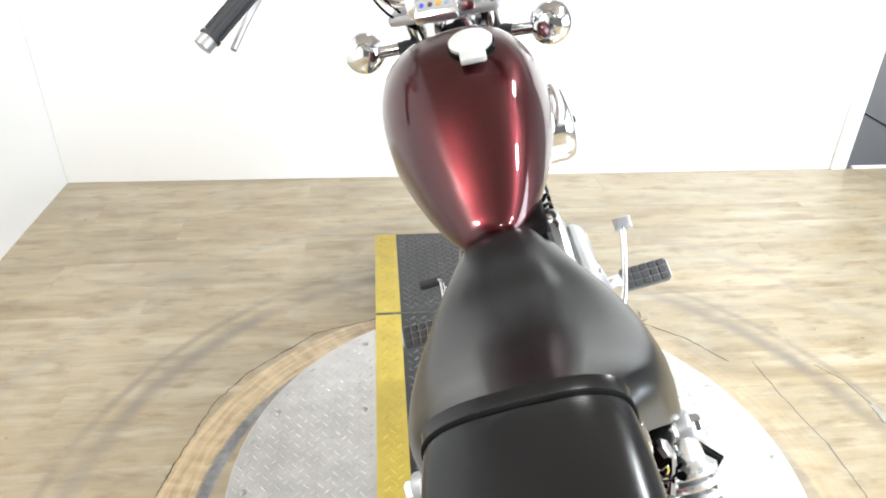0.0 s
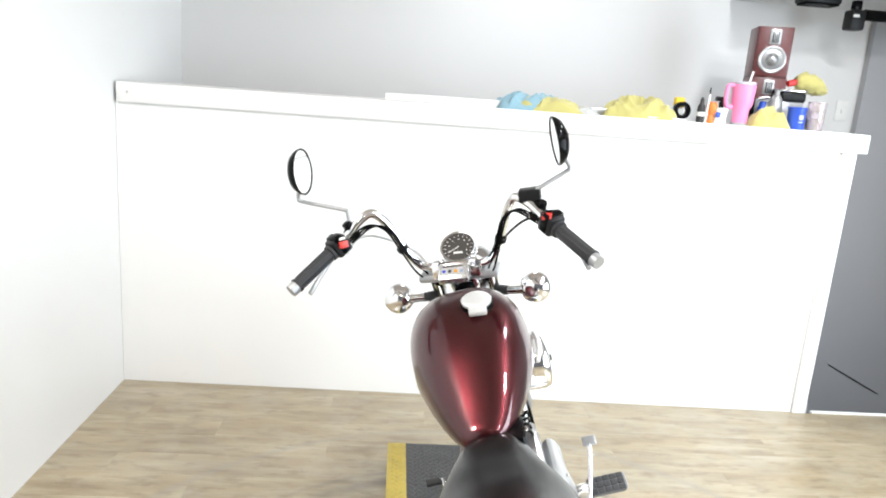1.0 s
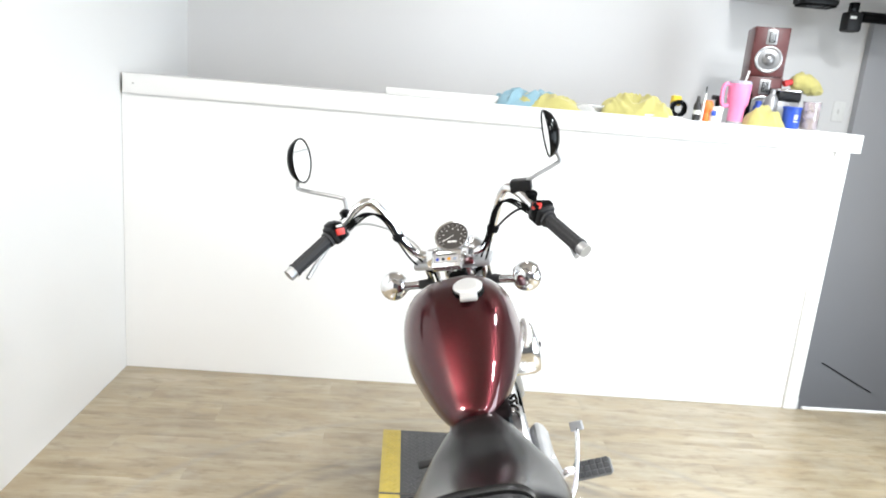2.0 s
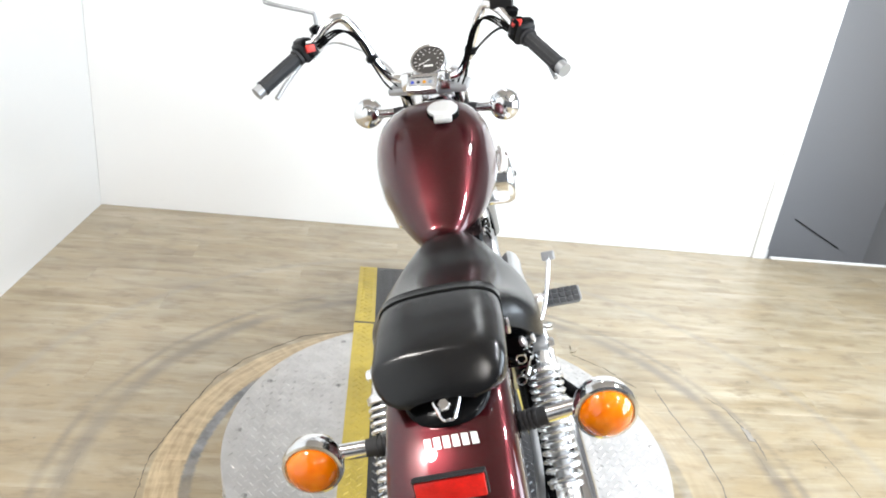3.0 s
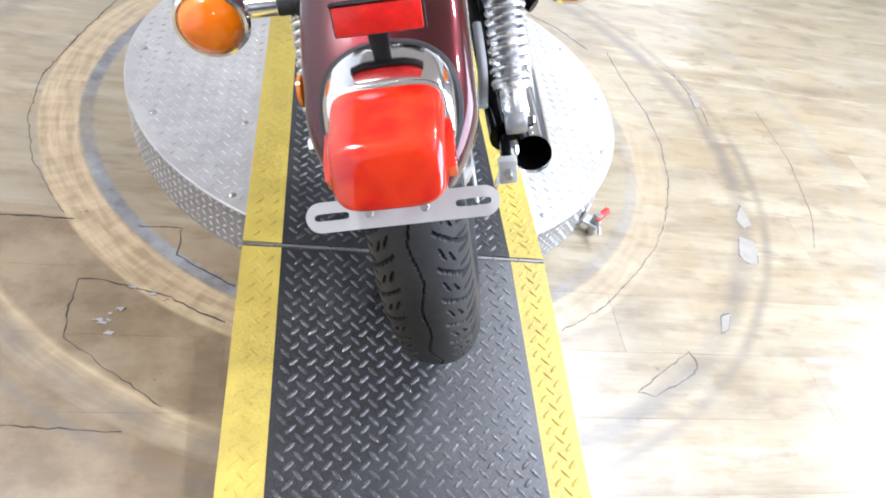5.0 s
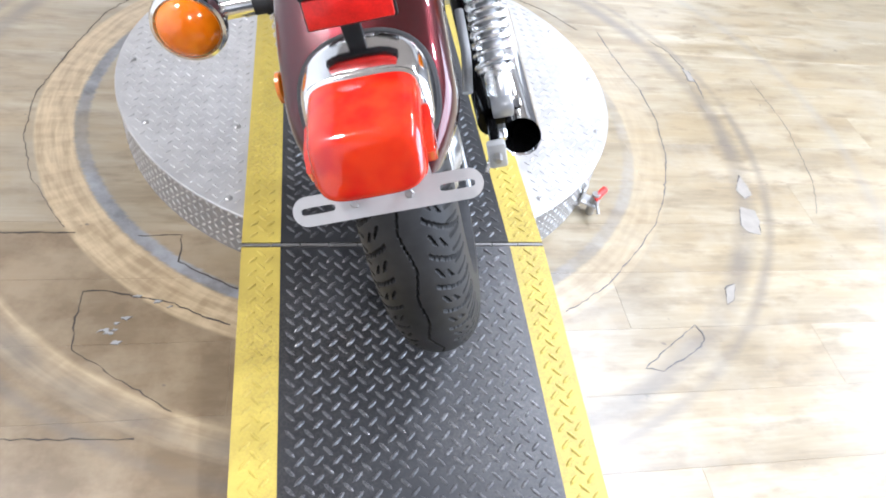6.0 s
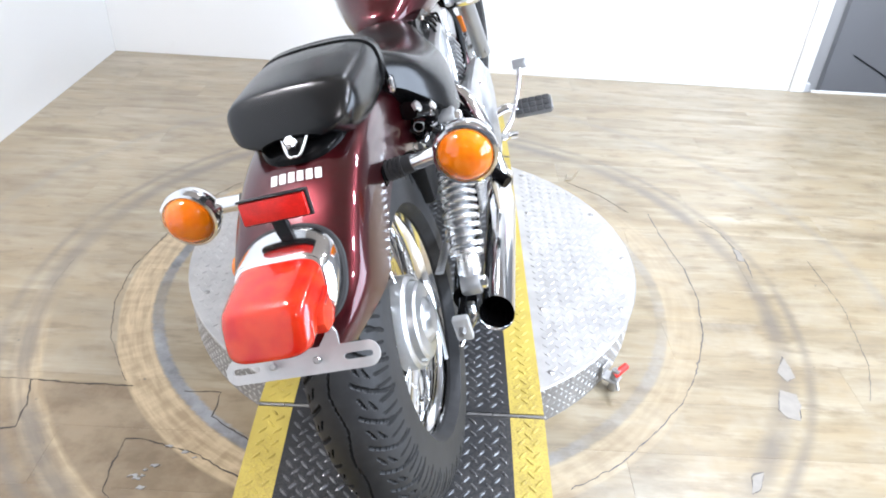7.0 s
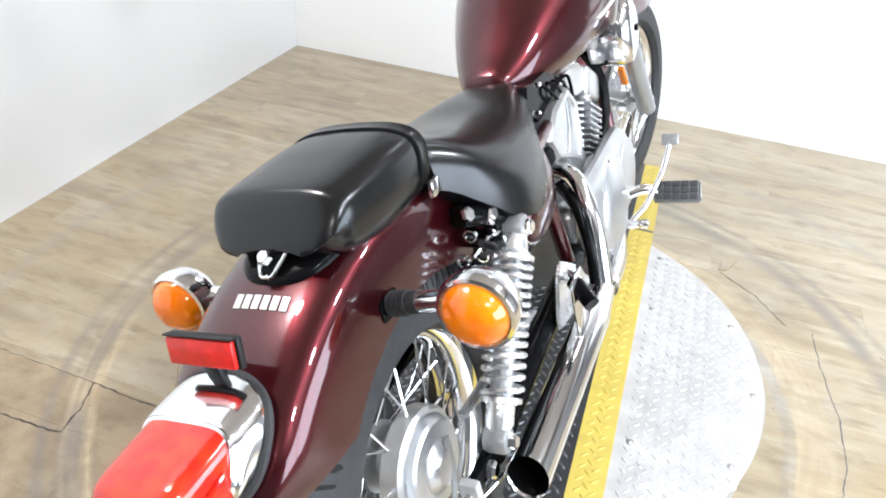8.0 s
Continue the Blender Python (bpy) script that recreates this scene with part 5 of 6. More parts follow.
for k in range(9):
    p = Vector((0.088 + rg.uniform(0, 0.03), 0.14 + rg.uniform(0, 0.15), 0.55 + rg.uniform(0, 0.06)))
    q = p + Vector((rg.uniform(-0.01, 0.02), rg.uniform(-0.08, 0.08), rg.uniform(-0.06, 0.03)))
    bp("hose", tube([p, (p + q) / 2 + Vector((0.015, 0, rg.uniform(-0.02, 0.02))), q], 0.0055, 8), M_BLACK, "short black hose")
for k in range(5):
    p = Vector((0.118 + rg.uniform(0, 0.012), 0.15 + 0.03 * k, 0.575 + rg.uniform(-0.02, 0.02)))
    bolt("seat_bolt", p, (1, 0, 0.1), 0.009, 0.008, bike, M_CHROME if k % 2 else M_ENGINEDARK)
for y_, z_, x_ in ((0.135, 0.585, 0.112), (0.190, 0.552, 0.122), (0.150, 0.545, 0.116), (0.235, 0.600, 0.126), (0.110, 0.560, 0.106)):
    bp("hose_clip", lathe([(0.0075, -0.003), (0.0095, -0.003), (0.0095, 0.003), (0.0075, 0.003)], "y", 16, (x_, y_, z_)), M_CHROME, "small bright hose clip")
bp("wiring_link", tube([(0.116, 0.120, 0.560), (0.128, 0.150, 0.572), (0.131, 0.185, 0.566), (0.126, 0.215, 0.585)], 0.0042, 8), M_CHROME, "small bright link under the seat")
bp("lock_cylinder", rod((0.118, 0.165, 0.60), (0.136, 0.165, 0.60), 0.014, 16), M_CHROME, "chrome seat lock")
for s_ in (-1, 1):
    strut = bp("fender_strut", tube([(s_ * 0.104, 0.125, 0.618), (s_ * 0.118, 0.16, 0.603), (s_ * 0.124, 0.205, 0.578)], 0.019, 14, flat=0.8), M_BLACK, "black forged fender strut")
    bolt("strut_bolt", (s_ * 0.117, 0.128, 0.620), (s_, -0.1, 0.45), 0.0105, 0.008, strut, M_BOLT)
    bolt("strut_bolt", (s_ * 0.134, 0.165, 0.603), (s_, -0.1, 0.3), 0.010, 0.007, strut, M_CHROME)


def side_cover(s_):
    edge = spline([Vector(p) for p in ((0, 0.448, 0.596), (0, 0.482, 0.545), (0, 0.490, 0.500), (0, 0.476, 0.456), (0, 0.420, 0.434), (0, 0.356, 0.444), (0, 0.322, 0.478), (0, 0.330, 0.520), (0, 0.390, 0.585))], 5)
    mid = Vector((0, 0.410, 0.510))
    bm = bmesh.new()
    rings(bm, [[mid + (p - mid) * k + Vector((s_ * x, 0, 0)) for p in edge] for x, k in ((0.080, 1.0), (0.104, 1.0), (0.112, 0.96), (0.119, 0.80), (0.122, 0.45), (0.123, 0.1))])
    cov = bp("side_cover", bm, M_RED, "glossy maroon side cover", None, 40)
    low = [p + Vector((s_ * 0.106, 0, 0)) for p in edge[6:31]]
    part("cover_trim", tube(low, 0.0028, 8, 1), M_CHROME, cov, "chrome edge of the cover")
    return cov


side_cover(1)
side_cover(-1)

# engine
def rounded_block(x0, x1, y0, y1, z0, z1, bev):
    return box((x0, y0, z0), (x1, y1, z1), bev, 3)


crank = bp("crankcase", rounded_block(-0.13, 0.13, 0.56, 0.99, 0.20, 0.40, 0.04), M_ALU, "silver engine crankcase")
part("clutch_cover", lathe([(0, 0.10), (0.112, 0.10), (0.116, 0.11), (0.114, 0.138), (0.098, 0.154), (0.06, 0.163), (0, 0.165)], "x", 48, (0, 0.74, 0.315), False), M_ALU, crank, "polished clutch cover")
part("front_cover", lathe([(0, 0.10), (0.080, 0.10), (0.083, 0.11), (0.080, 0.142), (0.07, 0.152), (0, 0.155)], "x", 40, (0, 0.885, 0.335), False), M_ALU, crank, "polished front engine cover")
part("side_case", rounded_block(0.10, 0.150, 0.56, 0.93, 0.235, 0.435, 0.030), M_ALU, crank, "silver engine side case")
part("left_cover", lathe([(0, -0.12), (0.11, -0.12), (0.113, -0.13), (0.108, -0.16), (0.08, -0.17), (0, -0.172)], "x", 40, (0, 0.80, 0.31), False), M_ALU, crank, "polished left engine cover")
for k in range(8):
    a = 2 * math.pi * k / 8
    bolt("cover_bolt", (0.146, 0.74 + 0.104 * math.cos(a), 0.315 + 0.104 * math.sin(a)), (1, 0, 0), 0.006, 0.006, crank, M_CHROME)


def cylinder(tilt, y0):
    m = Matrix.Translation((0.0, y0, 0.37)) @ pose(0, 0, 0, tilt, 0, 0)
    bm = box((-0.055, -0.055, 0.0), (0.055, 0.055, 0.17), 0.01, 2, m)
    c = bp("engine_cylinder", bm, M_ALU, "finned silver engine cylinder")
    for k in range(9):
        z = 0.03 + 0.0135 * k
        bm = box((-0.078, -0.074, z), (0.096, 0.074, z + 0.0045), 0.0, 1)
        es = [e for e in bm.edges if abs(e.verts[0].co.z - e.verts[1].co.z) > 0.003]
        bmesh.ops.bevel(bm, geom=es, offset=0.025, segments=3, affect="EDGES")
        bmesh.ops.transform(bm, matrix=m, verts=bm.verts)
        part("cooling_fin", bm, M_ALU, c)
    part("cylinder_head", box((-0.07, -0.066, 0.155), (0.07, 0.066, 0.215), 0.016, 3, m), M_ALU, c, "silver cylinder head")
    part("head_cover", box((0.055, -0.058, 0.155), (0.092, 0.050, 0.225), 0.014, 3, m), M_CASTBRIGHT, c, "bright cylinder head cover")
    return c


cylinder(30, 0.735)
cylinder(-30, 0.815)
bp("carburettor", box((-0.05, 0.74, 0.50), (0.07, 0.83, 0.585), 0.015), M_ENGINEDARK, "dark carburettor body")


def faceted(name, outline, steps, material, label):
    """A casting with an angular outline (y, z), stepping outwards through (x, scale)."""
    cy, cz = sum(p[0] for p in outline) / len(outline), sum(p[1] for p in outline) / len(outline)
    bm = bmesh.new()
    rings(bm, [[(x, cy + (a - cy) * k, cz + (b - cz) * k) for a, b in outline] for x, k in steps])
    return bp(name, bm, material, label, None, 25)


coil = faceted("coil_cover", [(0.506, 0.620), (0.524, 0.660), (0.640, 0.655), (0.742, 0.622), (0.757, 0.590), (0.690, 0.584), (0.558, 0.582)], ((0.01, 1.0), (0.070, 1.0), (0.077, 0.94), (0.078, 0.5)), M_BLACK, "black ignition cover under the tank")
bolt("cover_screw", (0.076, 0.640, 0.611), (1, 0, 0.25), 0.0095, 0.006, coil, M_CHROME)
hc = faceted("rocker_cover", [(0.690, 0.604), (0.738, 0.556), (0.742, 0.485), (0.718, 0.436), (0.640, 0.474), (0.582, 0.500), (0.545, 0.548), (0.598, 0.588)], ((0.06, 1.0), (0.092, 1.0), (0.100, 0.94), (0.1005, 0.82), (0.097, 0.78), (0.097, 0.1)), M_CASTBRIGHT, "bright angular cylinder head cover")
part("cover_ridge", tube([(0.100, 0.675, 0.585), (0.1005, 0.668, 0.530), (0.100, 0.640, 0.484)], 0.0045, 8), M_CASTBRIGHT, hc)
part("cover_line", tube([(0.0985, 0.684, 0.580), (0.099, 0.678, 0.530), (0.0985, 0.652, 0.482)], 0.0022, 6), M_ENGINEDARK, hc, "dark seam beside the ridge")
part("intake_port", box((0.072, 0.520, 0.498), (0.094, 0.575, 0.535), 0.006, 2), M_UNDERCOAT, hc, "black port under the cover")
for a_, b_ in ((0.715, 0.555), (0.722, 0.47), (0.60, 0.545)):
    bolt("cover_bolt", (0.099, a_, b_), (1, 0, 0.1), 0.006, 0.005, hc, M_CHROME)
for k in range(4):
    bp("ignition_lead", tube([(0.079, 0.60 + 0.035 * k, 0.640 - 0.008 * k), (0.090, 0.625 + 0.035 * k, 0.612), (0.088, 0.66 + 0.03 * k, 0.585 - 0.006 * k), (0.070, 0.70 + 0.03 * k, 0.575)], 0.0035, 8), M_BLACK, "thin black ignition lead")
for y_, z_ in ((0.560, 0.600), (0.700, 0.606), (0.735, 0.612), (0.585, 0.645)):
    bolt("lead_clip", (0.078, y_, z_), (1, 0, 0.3), 0.005, 0.006, coil, M_CHROME)
for k in range(3):
    bp("breather_hose", tube([(0.070, 0.925 + 0.018 * k, 0.60), (0.092, 0.955 + 0.018 * k, 0.52), (0.094, 0.95 + 0.014 * k, 0.44), (0.085, 0.90 + 0.01 * k, 0.385)], 0.0065, 8), M_BLACK, "black breather hose beside the cylinder")
bp("plug_boot", lathe([(0, 0.448), (0.012, 0.448)] + [(0.0185 if j % 2 else 0.011, 0.452 + 0.0095 * (j // 2) + (0.0045 if j % 2 else 0.0)) for j in range(16)] + [(0.012, 0.532), (0, 0.532)], "z", 24, (0.075, 0.862, 0), False), M_ALUPAINT, "ribbed grey boot of the plug cap", None, 20)
faceted("front_rocker_cover", [(0.795, 0.626), (0.850, 0.606), (0.905, 0.568), (0.884, 0.536), (0.795, 0.545), (0.735, 0.592), (0.728, 0.618)], ((0.02, 1.0), (0.072, 1.0), (0.081, 0.90), (0.0815, 0.3)), M_CASTBRIGHT, "bright angular front cylinder head cover")
for s_ in (1,):
    bm = bmesh.new()
    rws = []
    for x, k in ((0.085, 0.95), (0.155, 1.0), (0.172, 0.92), (0.181, 0.6), (0.183, 0.2)):
        rws.append([(x, 0.965 + k * 0.064 * math.cos(a), 0.635 + k * 0.078 * math.sin(a)) for a in [2 * math.pi * i / 36 for i in range(36)]])
    rings(bm, rws)
    ac = bp("air_cleaner", bm, M_CHROME, "chrome oval air cleaner cover", None, 50)
    bolt("cover_bolt", (0.183, 0.965, 0.635), (1, 0, 0), 0.008, 0.005, ac, M_BLACK)
bm = bmesh.new()
rws = []
for x, k in ((-0.11, 0.95), (-0.145, 1.0), (-0.155, 0.9), (-0.162, 0.4)):
    rws.append([(x, 0.93 + k * 0.045 * math.cos(a), 0.60 + k * 0.045 * math.sin(a)) for a in [2 * math.pi * i / 28 for i in range(28)]])
rings(bm, rws)
bp("horn", bm, M_CHROME, "round chrome horn", None, 50)

# exhaust
bm = bmesh.new()
n0 = 36
rws = []
for yy, rr, cut in ((0.022, 0.031, 1), (0.03, 0.0312, 1), (0.22, 0.0315, 0), (0.40, 0.0315, 0), (0.46, 0.024, 0), (0.52, 0.020, 0)):
    rws.append([(0.171 + rr * math.cos(a), yy + cut * 0.010 * math.sin(a), 0.262 + rr * math.sin(a)) for a in [2 * math.pi * i / n0 for i in range(n0)]])
inner = [[(0.171 + rr * math.cos(a), yy + cut * 0.010 * math.sin(a), 0.262 + rr * math.sin(a)) for a in [2 * math.pi * i / n0 for i in range(n0)]] for yy, rr, cut in ((0.12, 0.0265, 0), (0.026, 0.0285, 1))]
vsr = rings(bm, inner[:1] + inner[1:] + rws, caps=False)
bm.faces.new(vsr[0][::-1])
bm.faces.new(vsr[-1])
muf = bp("muffler", bm, M_CHROME, "chrome muffler with an open end", None, 45)
add_mat(muf, M_BLACK, lambda p: abs(p.center.y - 0.12) < 0.002 or (0.03 < p.center.y < 0.119 and math.hypot(p.center.x - 0.171, p.center.z - 0.262) < 0.0285))
part("muffler_clamp", lathe([(0.0215, 0.505), (0.026, 0.505), (0.026, 0.525), (0.0215, 0.525)], "y", 28, (0.171, 0, 0.262)), M_CHROME, muf)
part("muffler_bracket", box((0.175, 0.30, 0.29), (0.182, 0.36, 0.40), 0.004), M_CHROME, muf, "chrome muffler hanger")
bp("exhaust_pipe", tube([(0.06, 0.60, 0.47), (0.115, 0.578, 0.465), (0.143, 0.550, 0.43), (0.161, 0.528, 0.375), (0.168, 0.51, 0.32), (0.172, 0.50, 0.272)], 0.0185, 16), M_CHROME, "chrome curved exhaust pipe")
bp("exhaust_pipe", tube([(0.03, 0.95, 0.50), (0.05, 1.0, 0.42), (0.06, 1.0, 0.30), (0.085, 0.95, 0.19), (0.115, 0.86, 0.165), (0.15, 0.70, 0.20), (0.178, 0.51, 0.262)], 0.0175, 16), M_CHROME, "chrome front exhaust pipe")
bp("clutch_hose", tube([(0.09, 0.57, 0.45), (0.132, 0.525, 0.425), (0.156, 0.497, 0.36), (0.160, 0.485, 0.285)], 0.010, 10), M_BLACK, "black hose behind the exhaust")
bp("passenger_peg", rod((0.172, 0.335, 0.385), (0.208, 0.303, 0.362), 0.0135, 14), M_BLACK, "folded black passenger peg")
pb_ = bp("peg_bracket", tube([(0.13, 0.40, 0.33), (0.150, 0.365, 0.375), (0.176, 0.332, 0.386)], 0.012, 10), M_CHROME, "chrome passenger peg bracket")
bm = bmesh.new()
tri_ = [(0.30, 0.305), (0.335, 0.395), (0.365, 0.405), (0.43, 0.36), (0.45, 0.30), (0.38, 0.285)]
rings(bm, [[(x_, a_, b_) for a_, b_ in tri_] for x_ in (0.140, 0.147)])
bmesh.ops.bevel(bm, geom=list(bm.edges), offset=0.003, segments=2, affect="EDGES")
part("bracket_plate", bm, M_SATIN, pb_, "bright bracket plate")


# foot controls
def footpeg(s_):
    a, b2 = Vector((s_ * 0.200, 0.891, 0.272)), Vector((s_ * 0.300, 0.910, 0.260))
    d = (b2 - a).normalized()
    m = Matrix.Translation((a + b2) / 2) @ pose(0, 0, 0, 0, s_ * 4.5, s_ * 7) @ pose(0, 0, 0, 42, 0, 0)
    bm = box((-0.050, -0.025, -0.011), (0.050, 0.025, 0.010), 0.005, 3, m)
    pg = bp("footpeg", bm, M_PEGRIB, "black ribbed rubber footpeg")
    for k in range(5):
        for j in (-1, 0, 1):
            part("peg_rib", box((-0.0465 + 0.0192 * k, j * 0.0158 - 0.0065, 0.0098), (-0.0310 + 0.0192 * k, j * 0.0158 + 0.0065, 0.0135), 0.001, 1, m), M_RUBBER, pg)
    part("peg_end", box((0.052 * s_ - 0.002, -0.02, -0.011), (0.052 * s_ + 0.002, 0.02, 0.011), 0.001, 1, m), M_ALUPAINT, pg)
    part("peg_arm", tube([(s_ * 0.13, 0.86, 0.275), (s_ * 0.18, 0.88, 0.285), a + d * 0.005], 0.012, 10), M_CHROME, pg, "chrome peg arm")
    return pg


footpeg(1)
footpeg(-1)
pedal = bp("brake_pedal", tube([(0.165, 0.80, 0.245), (0.192, 0.845, 0.265), (0.216, 0.91, 0.305), (0.228, 0.945, 0.342), (0.233, 0.958, 0.366)], 0.0065, 10), M_CHROME, "chrome brake pedal arm")
pmx = Matrix.Translation((0.235, 0.961, 0.371)) @ pose(0, 0, 0, 48, 0, 0)
pad_ = box((-0.019, -0.014, -0.003), (0.019, 0.014, 0.004), 0.0034, 3)
cube(pad_, (-0.012, -0.008, 0.0042), (0.012, 0.008, 0.0056), 0.0006, 1)
bmesh.ops.transform(pad_, matrix=pmx, verts=pad_.verts)
part("pedal_pad", pad_, M_ALUPAINT, pedal, "rounded silver pedal pad")
bp("pedal_stub", box((0.155, 0.775, 0.238), (0.205, 0.80, 0.25), 0.003), M_CHROME, "chrome pedal stub")
shift = bp("gear_lever", tube([(-0.15, 0.84, 0.27), (-0.185, 0.90, 0.29), (-0.19, 0.985, 0.328), (-0.205, 0.996, 0.332)], 0.006, 10), M_CHROME, "chrome gear lever")
part("lever_rubber", rod((-0.198, 0.996, 0.332), (-0.24, 0.998, 0.330), 0.011, 14), M_RUBBER, shift, "black rubber lever tip")
stand = bp("side_stand", tube([(-0.12, 0.72, 0.19), (-0.20, 0.70, 0.085), (-0.275, 0.68, -0.055)], 0.011, 10), M_BLACK, "black side stand holding the motorcycle up")
part("stand_foot", box((-0.305, 0.655, -0.075), (-0.26, 0.70, -0.066), 0.003, 1, None), M_BLACK, stand)

# fork and front end
FD = SDIR
for s_ in (-1, 1):
    low = Vector((s_ * 0.082, WB - 0.012, AXF))
    fk = bp("fork_tube", rod(low + FD * 0.25, low + FD * 0.70, 0.0175, 18), M_CHROME, "chrome fork tube", steer=True)
    part("fork_leg", tube([low - FD * 0.03, low + FD * 0.02, low + FD * 0.33], 0.0265, 20, 3), M_ALUPAINT, fk, "silver lower fork leg")
    part("fork_cover", rod(low + FD * 0.33, low + FD * 0.42, 0.031, 20), M_BLACK, fk)
    part("axle_clamp", lathe([(0, -0.02), (0.023, -0.02), (0.023, 0.02), (0, 0.02)], "x", 20, low, False), M_ALUPAINT, fk)
    part("fork_reflector", box((s_ * 0.062 - 0.010, -0.006, -0.034), (s_ * 0.062 + 0.010, 0.006, 0.034), 0.003, 2, Matrix.Translation((0, 1.345, 0.425)) @ pose(0, 0, 0, 32, 0, 0)), M_AMBERREF, fk, "amber reflector on the fork")
    part("headlamp_ear", box((s_ * 0.082 - 0.012, 1.14, 0.76), (s_ * 0.082 + 0.012, 1.20, 0.88), 0.006), M_CHROME, fk)
bp("front_axle", rod((-0.10, WB, AXF), (0.10, WB, AXF), 0.008, 12), M_BOLT, "steel front axle", steer=True)
bp("lower_yoke", box((-0.11, 1.155, 0.735), (0.11, 1.235, 0.770), 0.012), M_ALUPAINT, "silver lower fork yoke", steer=True)
bp("upper_yoke", box((-0.112, 1.035, 0.882), (0.112, 1.135, 0.906), 0.010), M_ALUPAINT, "silver upper fork yoke", steer=True)
bp("headlamp", lathe([(0, -0.075), (0.03, -0.072), (0.058, -0.05), (0.075, -0.01), (0.082, 0.05), (0.084, 0.06), (0.08, 0.066), (0, 0.072)], "y", 40, (0, 1.245, 0.835), False), M_CHROME, "round chrome headlamp shell", None, 45, True)
# warning lamp panel
pnm = Matrix.Translation((0, 0.985, 0.922)) @ pose(0, 0, 0, 42, 0, 0)
pn = bp("warning_panel", box((-0.042, -0.024, -0.02), (0.042, 0.024, 0.006), 0.006, 2, pnm), M_SATIN, "chrome warning lamp panel", steer=True)
part("panel_face", box((-0.034, -0.012, 0.0062), (0.034, 0.013, 0.0075), 0.001, 1, pnm), M_ALUPAINT, pn, "grey panel face")
for k, c in enumerate(((0.05, 0.08, 0.5), (0.05, 0.05, 0.06), (0.7, 0.3, 0.02), (0.25, 0.3, 0.4))):
    bm = lathe([(0, 0.0076), (0.0050, 0.0076), (0.0042, 0.0095), (0, 0.0098)], "z", 16, (-0.024 + 0.016 * k, 0, 0), False)
    bmesh.ops.transform(bm, matrix=pnm, verts=bm.verts)
    part("warning_light", bm, plain("warning_light", c, 0.25, 0, 0.1, 90), pn)
bm = box((-0.028, 0.0142, 0.0062), (0.028, 0.0170, 0.0072), 0.0005, 1, pnm)
part("panel_bar", bm, M_ENGINEDARK, pn, "plain dark bar")
# speedometer
sm = Matrix.Translation((0.0, 1.108, 0.958)) @ pose(0, 0, 0, 42, 0, 0) @ Matrix.Scale(1.2, 4)


def sped(bm):
    bmesh.ops.transform(bm, matrix=sm, verts=bm.verts)
    return bm


sp_ = bp("speedometer", sped(lathe([(0, -0.055), (0.02, -0.054), (0.036, -0.04), (0.042, -0.01), (0.0445, 0.004), (0.0425, 0.009), (0.0385, 0.0075), (0.038, 0.003), (0, 0.003)], "z", 44, closed=False)), M_CHROME, "round chrome speedometer with a black dial", None, 45, True)
part("dial", sped(lathe([(0, 0.0031), (0.0378, 0.0031), (0.0378, 0.0042), (0, 0.0042)], "z", 40, closed=False)), M_DIAL, sp_, "black dial")
for k in range(15):
    a = radians(225 - 270 * k / 14)
    q = Matrix.Rotation(a, 4, "Z")
    part("dial_mark", sped(box((0.0305 if k % 2 else 0.0285, -0.0006, 0.0043), (0.0345, 0.0006, 0.0047), 0, 1, q)), M_LETTER, sp_)
for k in range(7):
    a = radians(225 - 270 * (2 * k + 1) / 14)
    part("dial_figure", sped(box((0.0225 * math.cos(a) - 0.0018, 0.0225 * math.sin(a) - 0.0011, 0.0043), (0.0225 * math.cos(a) + 0.0018, 0.0225 * math.sin(a) + 0.0011, 0.0046), 0, 1)), M_LETTER, sp_, "plain pale bar for a figure")
part("needle", sped(box((-0.004, -0.0008, 0.0052), (0.027, 0.0008, 0.006), 0, 1, Matrix.Rotation(radians(212), 4, "Z"))), M_LETTER, sp_, "white needle")
part("odometer", sped(box((-0.011, -0.018, 0.0043), (0.011, -0.0125, 0.0047), 0, 1)), M_LETTER, sp_)

